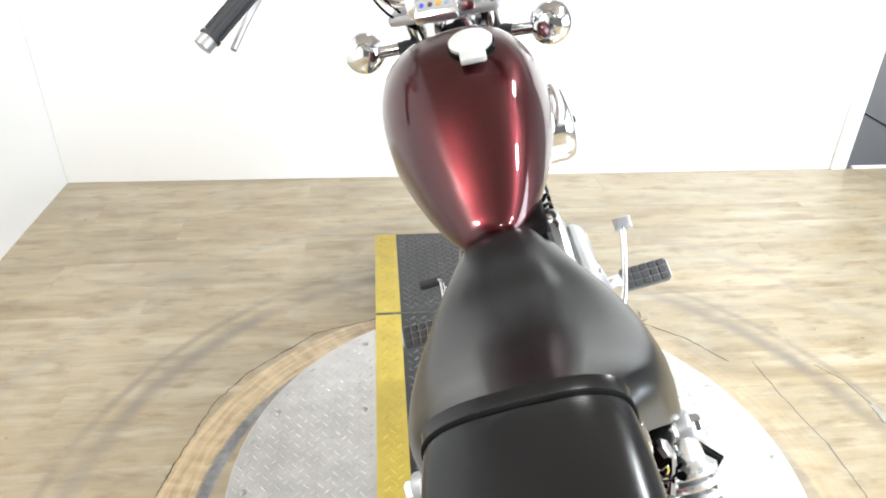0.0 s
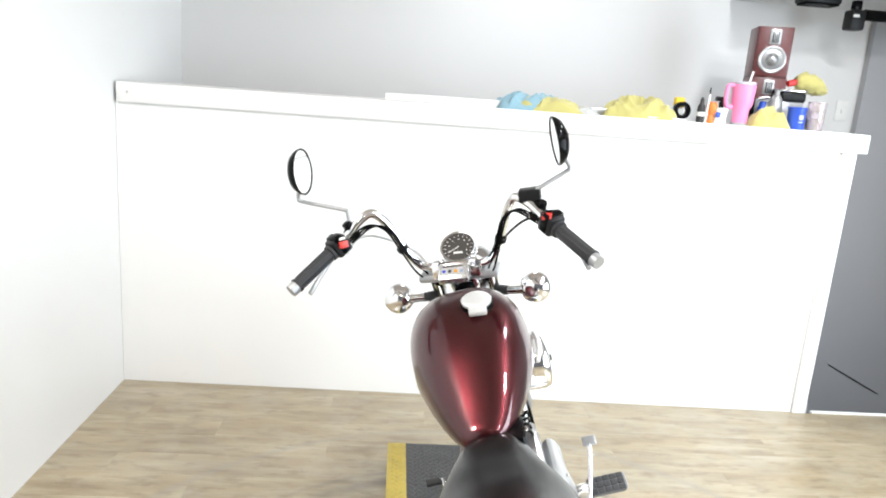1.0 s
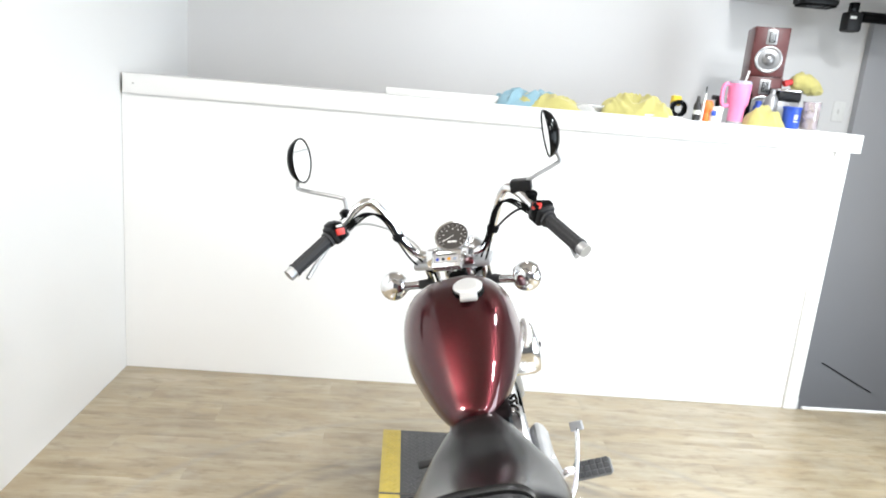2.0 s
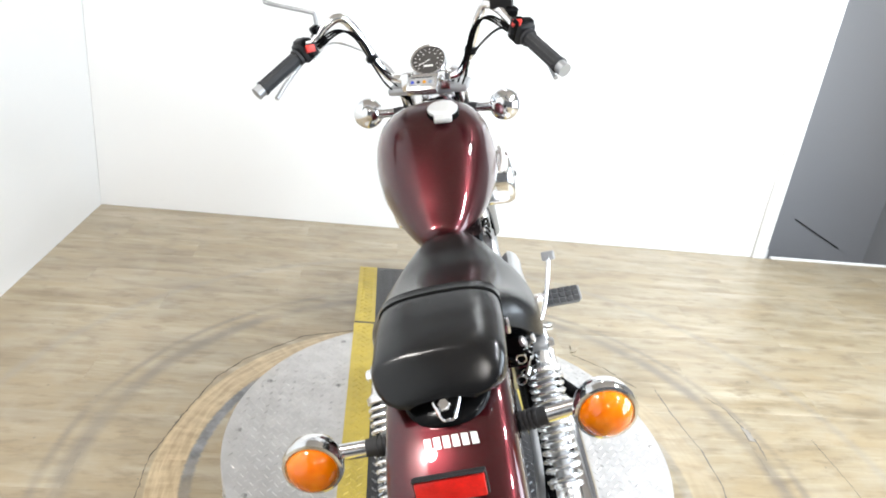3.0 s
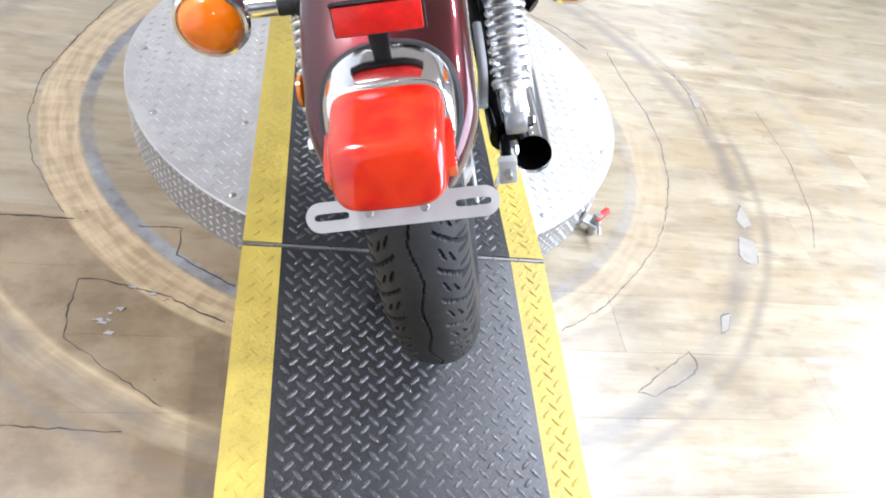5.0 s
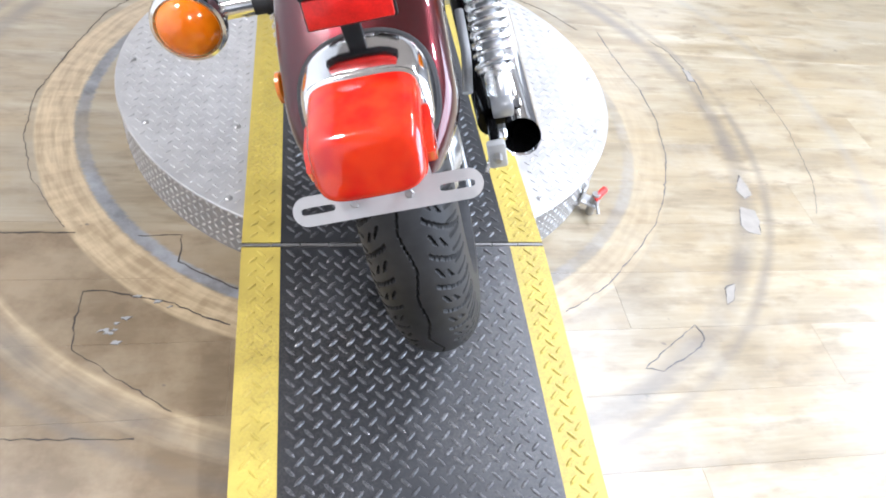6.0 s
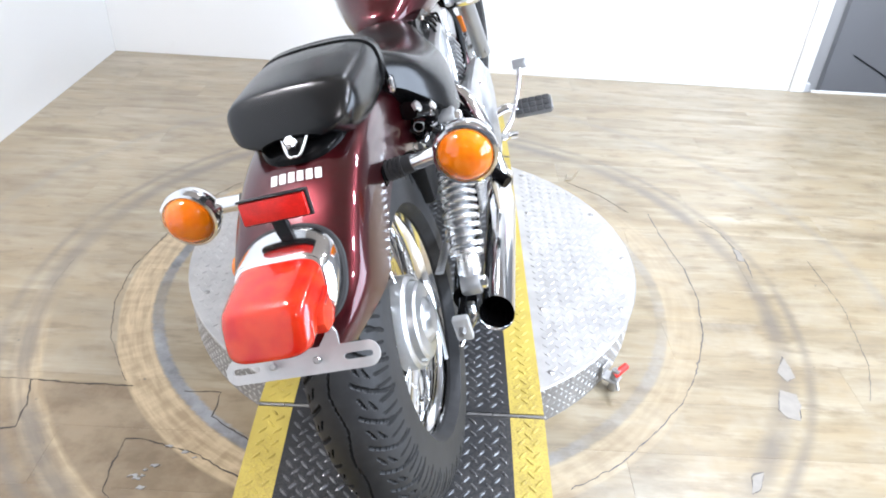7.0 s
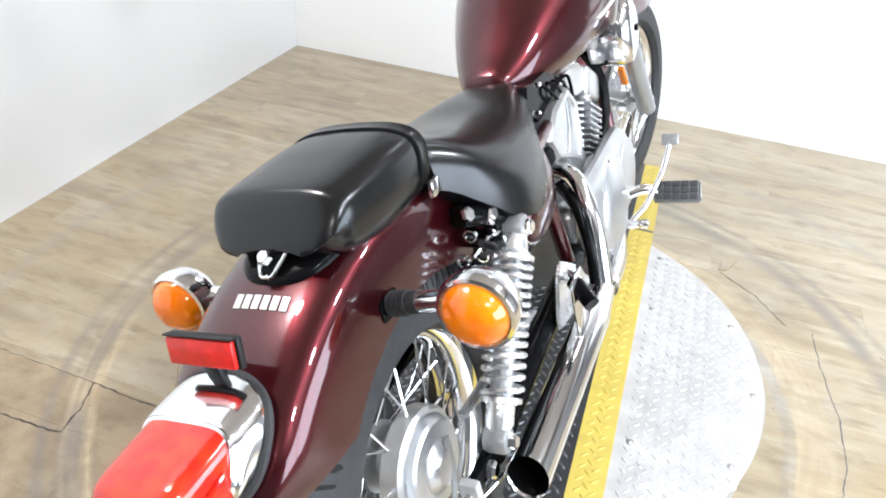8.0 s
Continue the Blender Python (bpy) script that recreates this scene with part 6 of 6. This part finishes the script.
# handlebar
HB = [(0.0, 1.048, 0.925), (0.05, 1.048, 0.925), (0.092, 1.045, 0.932), (0.118, 1.03, 0.965), (0.145, 1.005, 1.03), (0.165, 0.985, 1.08), (0.19, 0.965, 1.108), (0.225, 0.945, 1.092), (0.27, 0.915, 1.045), (0.372, 0.802, 0.968)]
pts = [(-x, y_, z_) for x, y_, z_ in HB[:0:-1]] + HB
bar = bp("handlebar", tube(pts, 0.0125, 14), M_CHROME, "chrome high-rise handlebar", steer=True)
for s_ in (-1, 1):
    part("bar_clamp", box((s_ * 0.052 - 0.017, 1.028, 0.892), (s_ * 0.052 + 0.017, 1.068, 0.944), 0.008, 2), M_CHROME, bar)
    a, b2 = Vector((s_ * 0.292, 0.892, 1.030)), Vector((s_ * 0.366, 0.809, 0.973))
    d = (b2 - a).normalized()
    g = part("grip", rod(a, b2, 0.0165, 20), M_GREYGRIP, bar, "ribbed black rubber grip")
    part("grip_flange", rod(a - d * 0.004, a + d * 0.004, 0.022, 20), M_GREYGRIP, bar)
    part("grip_flange", rod(b2 - d * 0.006, b2, 0.0195, 20), M_GREYGRIP, bar)
    for k in range(10):
        ang = 2 * math.pi * k / 10
        side = d.cross(Vector((0, 0, 1))).normalized()
        o = 0.0165 * (math.cos(ang) * side + math.sin(ang) * d.cross(side))
        part("grip_rib", rod(a + o + d * 0.01, b2 + o - d * 0.01, 0.0018, 5), M_GREYGRIP, bar)
    part("bar_end", rod(b2, b2 + d * 0.020, 0.0165, 18), M_ALUPAINT, bar, "chrome bar end")
    # switch housing
    c0 = a - d * 0.030
    qm = Matrix.Translation(c0) @ d.to_track_quat("Z", "Y").to_matrix().to_4x4()
    hs = part("switch_housing", box((-0.024, -0.024, -0.022), (0.024, 0.026, 0.024), 0.007, 2, qm), M_BLACKPLASTIC, bar, "black switch housing")
    part("lever_perch", rod(c0 - d * 0.036, c0 - d * 0.060, 0.019, 16), M_BLACK, bar)
    # red switch faces the rider
    seen = Vector((0.45, -0.80, 0.05)) if s_ < 0 else Vector((-0.25, -0.65, 0.72))
    back = (seen - d * seen.dot(d)).normalized()
    part("switch_cap", box((-0.027, -0.018, -0.012), (0.027, 0.030, 0.012), 0.005, 2, qm), M_BLACK, bar, "glossy black half of the switch housing")
    part("switch_boss", rod(c0 + back * 0.02 - d * 0.012, c0 + back * 0.034 - d * 0.012, 0.008, 14), M_BLACKPLASTIC, bar)
    part("housing_screw", rod(c0 - back * 0.024 + d * 0.01, c0 - back * 0.03 + d * 0.01, 0.004, 10), M_BOLT, bar)
    part("lever_bracket", box((-0.012, -0.020, -0.062), (0.016, 0.034, -0.040), 0.005, 2, qm), M_BLACK, bar, "black lever bracket")
    fm = Matrix.Translation(c0 + back * 0.029) @ back.to_track_quat("Z", "Y").to_matrix().to_4x4()
    part("red_switch", box((-0.012, -0.009, -0.002), (0.012, 0.009, 0.006), 0.002, 2, fm), M_SWITCHRED, bar, "red thumb switch")
    part("switch_button", box((-0.009, 0.012, -0.002), (0.009, 0.019, 0.004), 0.002, 1, fm), M_WHITEPLASTIC if s_ < 0 else M_BLACK, bar)
    part("lever", tube([c0 - d * 0.045 + Vector((0, 0.03, -0.012)), a + Vector((s_ * 0.01, 0.048, -0.02)), (a + b2) / 2 + Vector((s_ * 0.004, 0.052, -0.028)), b2 + Vector((-s_ * 0.012, 0.045, -0.036))], 0.0062, 10), M_ALUPAINT, bar, "silver hand lever")
    # mirror
    ctr = Vector((-0.363, 0.965, 1.240)) if s_ < 0 else Vector((0.309, 0.965, 1.235))
    ang = 88 if s_ < 0 else 79
    nrm = Vector((-s_ * math.sin(radians(ang)), -math.cos(radians(ang)), -0.05)).normalized()
    stem = part("mirror_stem", tube([c0 - d * 0.045 + Vector((0, 0, 0.012)), c0 - d * 0.046 + Vector((0, 0.0, 0.058)), c0 - d * 0.04 + Vector((s_ * 0.010, 0.004, 0.070)), ctr + Vector((s_ * 0.008, 0.0, -0.080)), ctr + Vector((s_ * 0.022, 0.004, -0.070)), ctr - nrm * 0.016 + Vector((0, 0, -0.050))], 0.0052, 10), M_ALUPAINT, bar, "silver mirror stem")
    qn = Matrix.Translation(ctr) @ nrm.to_track_quat("Z", "Y").to_matrix().to_4x4()
    bm = lathe([(0, -0.026), (0.03, -0.024), (0.05, -0.014), (0.0605, 0.0), (0.0615, 0.007), (0.058, 0.008), (0.0565, 0.004), (0, 0.004)], "z", 44, closed=False)
    bmesh.ops.transform(bm, matrix=qn, verts=bm.verts)
    part("mirror_shell", bm, M_BLACK, bar, "round black mirror shell", 45)
    bm = lathe([(0, 0.0041), (0.0562, 0.0041), (0.0562, 0.0056), (0, 0.0056)], "z", 44, closed=False)
    bmesh.ops.transform(bm, matrix=qn, verts=bm.verts)
    part("mirror_glass", bm, M_MIRROR, bar, "round mirror glass")
    # cables along the bar
    for k in range(3):
        o = Vector((-s_ * (0.004 + 0.0075 * k), -0.0125 + 0.005 * k, -0.004 - 0.003 * k))
        pth = [c0 - d * 0.02 + o, Vector((s_ * 0.205, 0.955, 1.085)) + o, Vector((s_ * 0.165, 0.985, 1.06)) + o, Vector((s_ * 0.135, 1.01, 0.985)) + o, Vector((s_ * (0.11 - 0.01 * k), 1.04 + 0.015 * k, 0.92)) + o, Vector((s_ * 0.07, 1.09, 0.86))]
        part("control_cable", tube(pth, 0.0028, 8), M_BLACK, bar, "black control cable")
    part("cable_tie", rod(Vector((s_ * 0.132, 1.012, 0.990)), Vector((s_ * 0.136, 1.008, 1.0)), 0.0165, 12), M_BLACK, bar)
    pth = [a + Vector((-s_ * 0.03, 0.035, -0.014)), Vector((s_ * 0.235, 0.975, 1.045)), Vector((s_ * 0.19, 1.02, 1.03)), Vector((s_ * 0.12, 1.10, 0.96)), Vector((s_ * 0.08, 1.13, 0.86))]
    part("control_cable", tube(pth, 0.0035, 8), M_BRACKET if s_ < 0 else M_BLACK, bar)
part("brake_reservoir", box((0.20, 0.935, 1.095), (0.255, 0.985, 1.128), 0.006), M_BLACKPLASTIC, bar, "black brake fluid reservoir")

# ---- things on the counter ----
M_PINK = plain("pink_enamel", (0.78, 0.23, 0.41), 0.4, 0.0, 0.05, 60)
M_BLUECAN = plain("blue_can", (0.02, 0.07, 0.42), 0.35, 0.0, 0.1, 50)
M_CLEAR = lens_mat("cloudy_plastic", (0.75, 0.66, 0.6), 0.7)
M_CHERRY = plain("cherry_veneer", (0.10, 0.022, 0.022), 0.4, 0.0, 0.25, 30, coat=0.2)
M_CONE = plain("speaker_cone", (0.3, 0.3, 0.3), 0.3, 0.7, 0.05, 60)
M_ORANGE = plain("orange_plastic", (0.85, 0.18, 0.03), 0.45, 0.0, 0.1, 60)


def cloth_mat(name, col):
    m, nt, b = nodes_of(name)
    v = coords(nt)
    big, weave = noise_(nt, v, 14, 3), noise_(nt, v, 400, 2)
    nt.links.new(mixc(nt, big, tuple(c * 0.75 for c in col), col), b.inputs["Base Color"])
    b.inputs["Roughness"].default_value = 0.95
    b.inputs["Sheen Weight"].default_value = 0.3
    bump(nt, b, weave, 0.5, 0.001)
    return m


M_YCLOTH = cloth_mat("yellow_cloth", (0.50, 0.45, 0.155))
M_BCLOTH = cloth_mat("blue_cloth", (0.25, 0.42, 0.50))
M_GCLOTH = cloth_mat("grey_cloth", (0.5, 0.5, 0.48))


def cloth(name, x, d, w, dep, h, material, label, seed, rot=0, z=CT, folds=8.5):
    """A crumpled or folded cloth: a closed lumpy mound with folds and a ragged edge."""
    bm = bmesh.new()
    n, mrows = 120, 34
    rws = []
    for j in range(mrows + 1):
        t = j / mrows
        row = []
        for i in range(n):
            a = 2 * math.pi * i / n
            edge = 1 + 0.22 * noise.noise((math.cos(a) * 1.7 + seed, math.sin(a) * 1.7, 0.3 + seed))
            rr = edge * (1 - t) ** 0.55
            px, py = w / 2 * sup(math.cos(a), 0.75) * rr, dep / 2 * sup(math.sin(a), 0.75) * rr
            zz = h * (1 - (1 - t) ** 2.0)
            fu, fv = (px + py) * 0.7, (py - px) * 0.7
            wr = 0.75 - 2.3 * abs(noise.noise((fu * folds * 0.8 + seed, fv * folds * 2.6, seed * 1.7))) - 0.8 * abs(noise.noise((fu * folds * 3.4 + seed, fv * folds * 1.6, seed)))
            f_ = min(1, 4 * t) 
            row.append((px * (1 + 0.08 * wr * f_), py * (1 + 0.08 * wr * f_), max(0.0005, zz * (1 + 0.38 * wr * f_))))
        rws.append(row)
    rings(bm, rws)
    ob = part(name, bm, material, None, label, 32)
    ob.matrix_basis = pose(x, top_y(d), z, 0, 0, rot)
    return tagged(ob, label, "cloth")


# long white board along the counter
bd = part("foam_board", box((-0.10, 2.44, CT), (0.47, 2.475, CT + 0.035), 0.003), M_WHITEPLASTIC)
tagged(bd, "long white foam board lying on the counter", "board")
tagged(part("metal_tray", box((0.74, 2.52, CT), (1.02, 2.62, CT + 0.035), 0.006), M_ALUPAINT), "dull grey metal tray behind the cloths", "tray")
cloth("yellow_towel", 0.66, 0.12, 0.40, 0.2, 0.055, M_YCLOTH, "crumpled yellow microfibre towel under a blue one", 3.0)
cloth("blue_towel", 0.58, 0.13, 0.36, 0.20, 0.068, M_BCLOTH, "crumpled pale blue towel on the counter", 5.0, 8)
cloth("grey_rag", 0.84, 0.15, 0.17, 0.14, 0.03, M_GCLOTH, "flat grey rag on the counter", 7.0)
cloth("yellow_towel", 1.11, 0.15, 0.36, 0.22, 0.085, M_YCLOTH, "thick crumpled yellow microfibre towel on the counter", 4.0, -4, CT, 8.0)
cloth("yellow_towel", 1.230, 0.11, 0.12, 0.12, 0.045, M_YCLOTH, "loose yellow towel beside the stack", 9.0)
tagged(part("paper_pad", box((1.13, 2.40, CT), (1.31, 2.47, CT + 0.012), 0.002), M_WHITEPLASTIC), "white paper pad on the counter", "paper")

tape = empty("tape_roll", pose(1.335, top_y(0.17), CT + 0.05), "roll of black tape leaning on a carton", "tape")
part("roll", lathe([(0.022, -0.012), (0.042, -0.012), (0.042, 0.012), (0.022, 0.012)], "y", 32), M_BLACK, tape)
gb = part("glue_bottle", lathe([(0, 0), (0.017, 0), (0.018, 0.005), (0.018, 0.075), (0.009, 0.09), (0.009, 0.105), (0.005, 0.118), (0, 0.118)], "z", 20, closed=False), M_ENGINEDARK)
gb.matrix_basis = pose(1.402, top_y(0.10), CT)
tagged(gb, "small dark bottle with a black cap", "bottle")
part("band", lathe([(0.0182, 0.03), (0.0186, 0.03), (0.0186, 0.05), (0.0182, 0.05)], "z", 20), M_LETTER, gb, "plain pale bar")
mk = part("marker_pen", rod((0, 0, 0), (0.006, 0.0, 0.135), 0.006, 12), M_WHITEPLASTIC)
mk.matrix_basis = pose(1.432, top_y(0.11), CT)
tagged(mk, "white marker pen standing upright", "pen")
part("tip", rod((0.006, 0, 0.135), (0.007, 0, 0.165), 0.003, 8), M_BLACK, mk)
ob = part("orange_knob", lathe([(0, 0), (0.016, 0), (0.018, 0.01), (0.012, 0.04), (0.026, 0.06), (0.026, 0.085), (0.018, 0.1), (0, 0.1)], "z", 24, closed=False), M_ORANGE)
ob.matrix_basis = pose(1.460, top_y(0.12), CT)
tagged(ob, "orange plastic cap tool", "tool")
wb = part("white_cup", lathe([(0, 0), (0.034, 0), (0.036, 0.004), (0.040, 0.075), (0.037, 0.075), (0.034, 0.01), (0, 0.01)], "z", 32, closed=False), M_WHITEPLASTIC)
wb.matrix_basis = pose(1.508, top_y(0.14), CT)
tagged(wb, "white plastic cup with a blue patch", "cup")
part("patch", box((-0.03, -0.0415, 0.03), (-0.008, -0.034, 0.055), 0.001), M_BLUECAN, wb, "plain blue patch")
ms = part("dark_nozzle", tube([(0, 0, 0.07), (0, 0, 0.10), (0.01, 0, 0.115), (-0.03, 0, 0.118)], 0.011, 12), M_BLACKPLASTIC)
ms.matrix_basis = pose(1.520, top_y(0.15), CT)
tagged(ms, "black spray nozzle sticking out of the cup", "nozzle")
yt = part("yellow_block", box((-0.024, -0.02, 0), (0.024, 0.02, 0.05), 0.01), plain("yellow_foam", (0.8, 0.55, 0.05), 0.8, 0, 0.1, 60))
yt.matrix_basis = pose(1.330, top_y(0.20), CT + 0.062)
tagged(yt, "yellow foam block on a grey carton", "foam")
ct_ = part("carton", box((1.255, top_y(0.17), CT), (1.345, top_y(0.25), CT + 0.06), 0.002), M_GCLOTH)
tagged(ct_, "small grey carton on the counter", "box")

tum = empty("tumbler", pose(1.605, top_y(0.12), CT), "tall pink handled tumbler with a straw", "cup")
part("cup", lathe([(0, 0), (0.034, 0), (0.036, 0.004), (0.038, 0.075), (0.050, 0.10), (0.054, 0.185), (0.052, 0.19), (0, 0.19)], "z", 36, closed=False), M_PINK, tum, "pink enamel cup")
part("base_ring", lathe([(0.0345, 0.0005), (0.0372, 0.0005), (0.0378, 0.012), (0.0345, 0.012)], "z", 32), M_ALUPAINT, tum)
part("lid", lathe([(0, 0.1905), (0.053, 0.1905), (0.054, 0.198), (0.05, 0.204), (0, 0.206)], "z", 36, closed=False), lens_mat("clear_lid", (0.9, 0.85, 0.87), 0.6), tum, "clear lid")
part("straw", rod((0.02, 0, 0.2), (0.032, 0, 0.255), 0.005, 12), M_WHITEPLASTIC, tum, "white straw")
part("handle", tube([(-0.048, 0, 0.185), (-0.078, 0, 0.18), (-0.082, 0, 0.12), (-0.072, 0, 0.085), (-0.042, 0, 0.085)], 0.010, 12), M_PINK, tum, "pink handle")

cloth("yellow_towel", 1.735, 0.10, 0.20, 0.15, 0.082, M_YCLOTH, "bunched yellow microfibre towel by the tumbler", 12.0)
cb = part("spray_can", lathe([(0, 0), (0.027, 0), (0.028, 0.004), (0.028, 0.15), (0.022, 0.165), (0.018, 0.17), (0.018, 0.19), (0, 0.192)], "z", 28, closed=False), M_BLACK)
cb.matrix_basis = pose(1.700, top_y(0.24), CT)
tagged(cb, "black spray can behind the towel", "can")
cs = part("spray_can", lathe([(0, 0), (0.029, 0), (0.030, 0.004), (0.030, 0.13), (0.018, 0.155), (0.012, 0.158), (0.012, 0.18), (0, 0.182)], "z", 28, closed=False), M_ALUPAINT)
cs.matrix_basis = pose(1.815, top_y(0.2), CT)
tagged(cs, "silver spray can with a pale nozzle", "can")
bs = part("blue_bottle", lathe([(0, 0), (0.022, 0), (0.022, 0.09), (0.016, 0.1), (0.016, 0.12), (0, 0.122)], "z", 20, closed=False), M_BLUECAN)
bs.matrix_basis = pose(1.760, top_y(0.22), CT)
tagged(bs, "small dark blue bottle", "bottle")
bc = part("blue_tub", lathe([(0, 0), (0.040, 0), (0.041, 0.004), (0.041, 0.092), (0.044, 0.094), (0.044, 0.104), (0, 0.106)], "z", 36, closed=False), M_BLUECAN)
bc.matrix_basis = pose(1.875, top_y(0.10), CT)
tagged(bc, "blue tub with a pale printed bar", "tub")
for k, (z0, z1, w_) in enumerate(((0.045, 0.068, 0.55), (0.032, 0.038, 0.6))):
    bm = bmesh.new()
    rings(bm, [[(rr * math.sin(a), -rr * math.cos(a), z) for a in [w_ * (i / 6 - 0.35) for i in range(7)] + [w_ * (i / 6 - 0.35) for i in range(6, -1, -1)] for rr in ((0.0413,))] for z in (z0, z1)], caps=False)
    part("printed_bar", bm, M_LETTER, bc, "plain pale bar")
jar = part("plastic_jar", lathe([(0, 0), (0.038, 0), (0.040, 0.004), (0.042, 0.115), (0.042, 0.135), (0.0395, 0.135), (0.0395, 0.115), (0.037, 0.006), (0, 0.006)], "z", 36, closed=False), M_CLEAR)
jar.matrix_basis = pose(1.975, top_y(0.11), CT)
tagged(jar, "cloudy plastic jar with pale residue", "jar")
part("contents", lathe([(0, 0.0065), (0.0362, 0.0065), (0.0375, 0.05), (0, 0.055)], "z", 28, closed=False), plain("pale_brown", (0.62, 0.47, 0.42), 0.7, 0, 0.15, 40), jar, "pale brown contents")

cm = empty("coffee_maker", pose(1.905, top_y(0.25), CT), "small chrome and black coffee maker", "appliance")
part("body", box((-0.055, -0.05, 0.0), (0.055, 0.06, 0.13), 0.008), M_ALUPAINT, cm)
part("top", box((-0.06, -0.055, 0.1305), (0.06, 0.06, 0.175), 0.01), M_BLACKPLASTIC, cm)
part("rim", box((-0.062, -0.057, 0.1755), (0.062, 0.062, 0.19), 0.006), M_CHROME, cm)
part("dial", lathe([(0, -0.0505), (0.016, -0.0505), (0.014, -0.06), (0, -0.06)], "y", 20, (0.03, 0, 0.07), False), M_CHROME, cm)

dust = empty("duster", pose(2.005, top_y(0.30), CT + 0.018), "yellow and dark fluffy duster with a red handle", "duster")
part("handle", rod((-0.09, 0.0, 0.2), (-0.05, 0.0, 0.212), 0.016, 14), plain("dull_red", (0.5, 0.03, 0.03), 0.5, 0, 0.1, 60), dust, "red handle")
bm = bmesh.new()
rws = []
for j in range(15):
    t = j / 14
    rad = 0.05 * math.sin(math.pi * (0.12 + 0.86 * t)) ** 0.6
    rws.append([(-0.05 + 0.17 * t, rad * math.cos(a) * (1 + 0.35 * noise.noise((t * 6, a * 2, 3))), 0.215 - 0.04 * t ** 2 + rad * math.sin(a) * (1 + 0.4 * noise.noise((t * 7, a * 2, 8)))) for a in [2 * math.pi * i / 30 for i in range(30)]])
rings(bm, rws)
part("head", bm, M_YCLOTH, dust, "yellow fluffy head", 80)
bm = box((-0.006, -0.006, 0.0), (0.006, 0.006, 0.17), 0.002)
part("stand", bm, M_BLACK, dust)


def speaker(x, d, z, rot):
    root = empty("bookshelf_speaker", pose(x, top_y(d), z, 0, 0, rot), "dark cherry bookshelf speaker with a silver cone", "speaker", "stacked speakers")
    part("cabinet", box((-0.085, -0.0, 0), (0.085, 0.2, 0.245), 0.003), M_CHERRY, root, "cherry veneer cabinet")
    part("baffle", box((-0.08, -0.006, 0.004), (0.08, -0.0003, 0.241), 0.004), M_CHERRY, root)
    part("woofer_ring", lathe([(0.052, -0.0063), (0.066, -0.0063), (0.066, -0.011), (0.06, -0.013), (0.052, -0.010)], "y", 44, (0, 0, 0.085)), M_ALUPAINT, root, "silver woofer ring")
    part("cone", lathe([(0, -0.028), (0.015, -0.026), (0.026, -0.017), (0.032, -0.0095), (0.052, -0.008), (0.052, -0.0062), (0, -0.0062)], "y", 44, (0, 0, 0.085), False), M_CONE, root, "silver domed cone")
    part("tweeter_plate", box((-0.026, -0.012, 0.158), (0.026, -0.0063, 0.232), 0.003), M_ALUPAINT, root, "silver tweeter plate")
    part("tweeter", box((-0.015, -0.0145, 0.168), (0.015, -0.0122, 0.222), 0.002), M_BLACK, root)
    for k in range(3):
        part("tweeter_bar", box((-0.010 + 0.008 * k, -0.016, 0.170), (-0.006 + 0.008 * k, -0.0146, 0.220), 0.0005), M_ALUPAINT, root)


speaker(1.83, 0.33, CT, -14)
speaker(1.825, 0.33, CT + 0.246, -16)
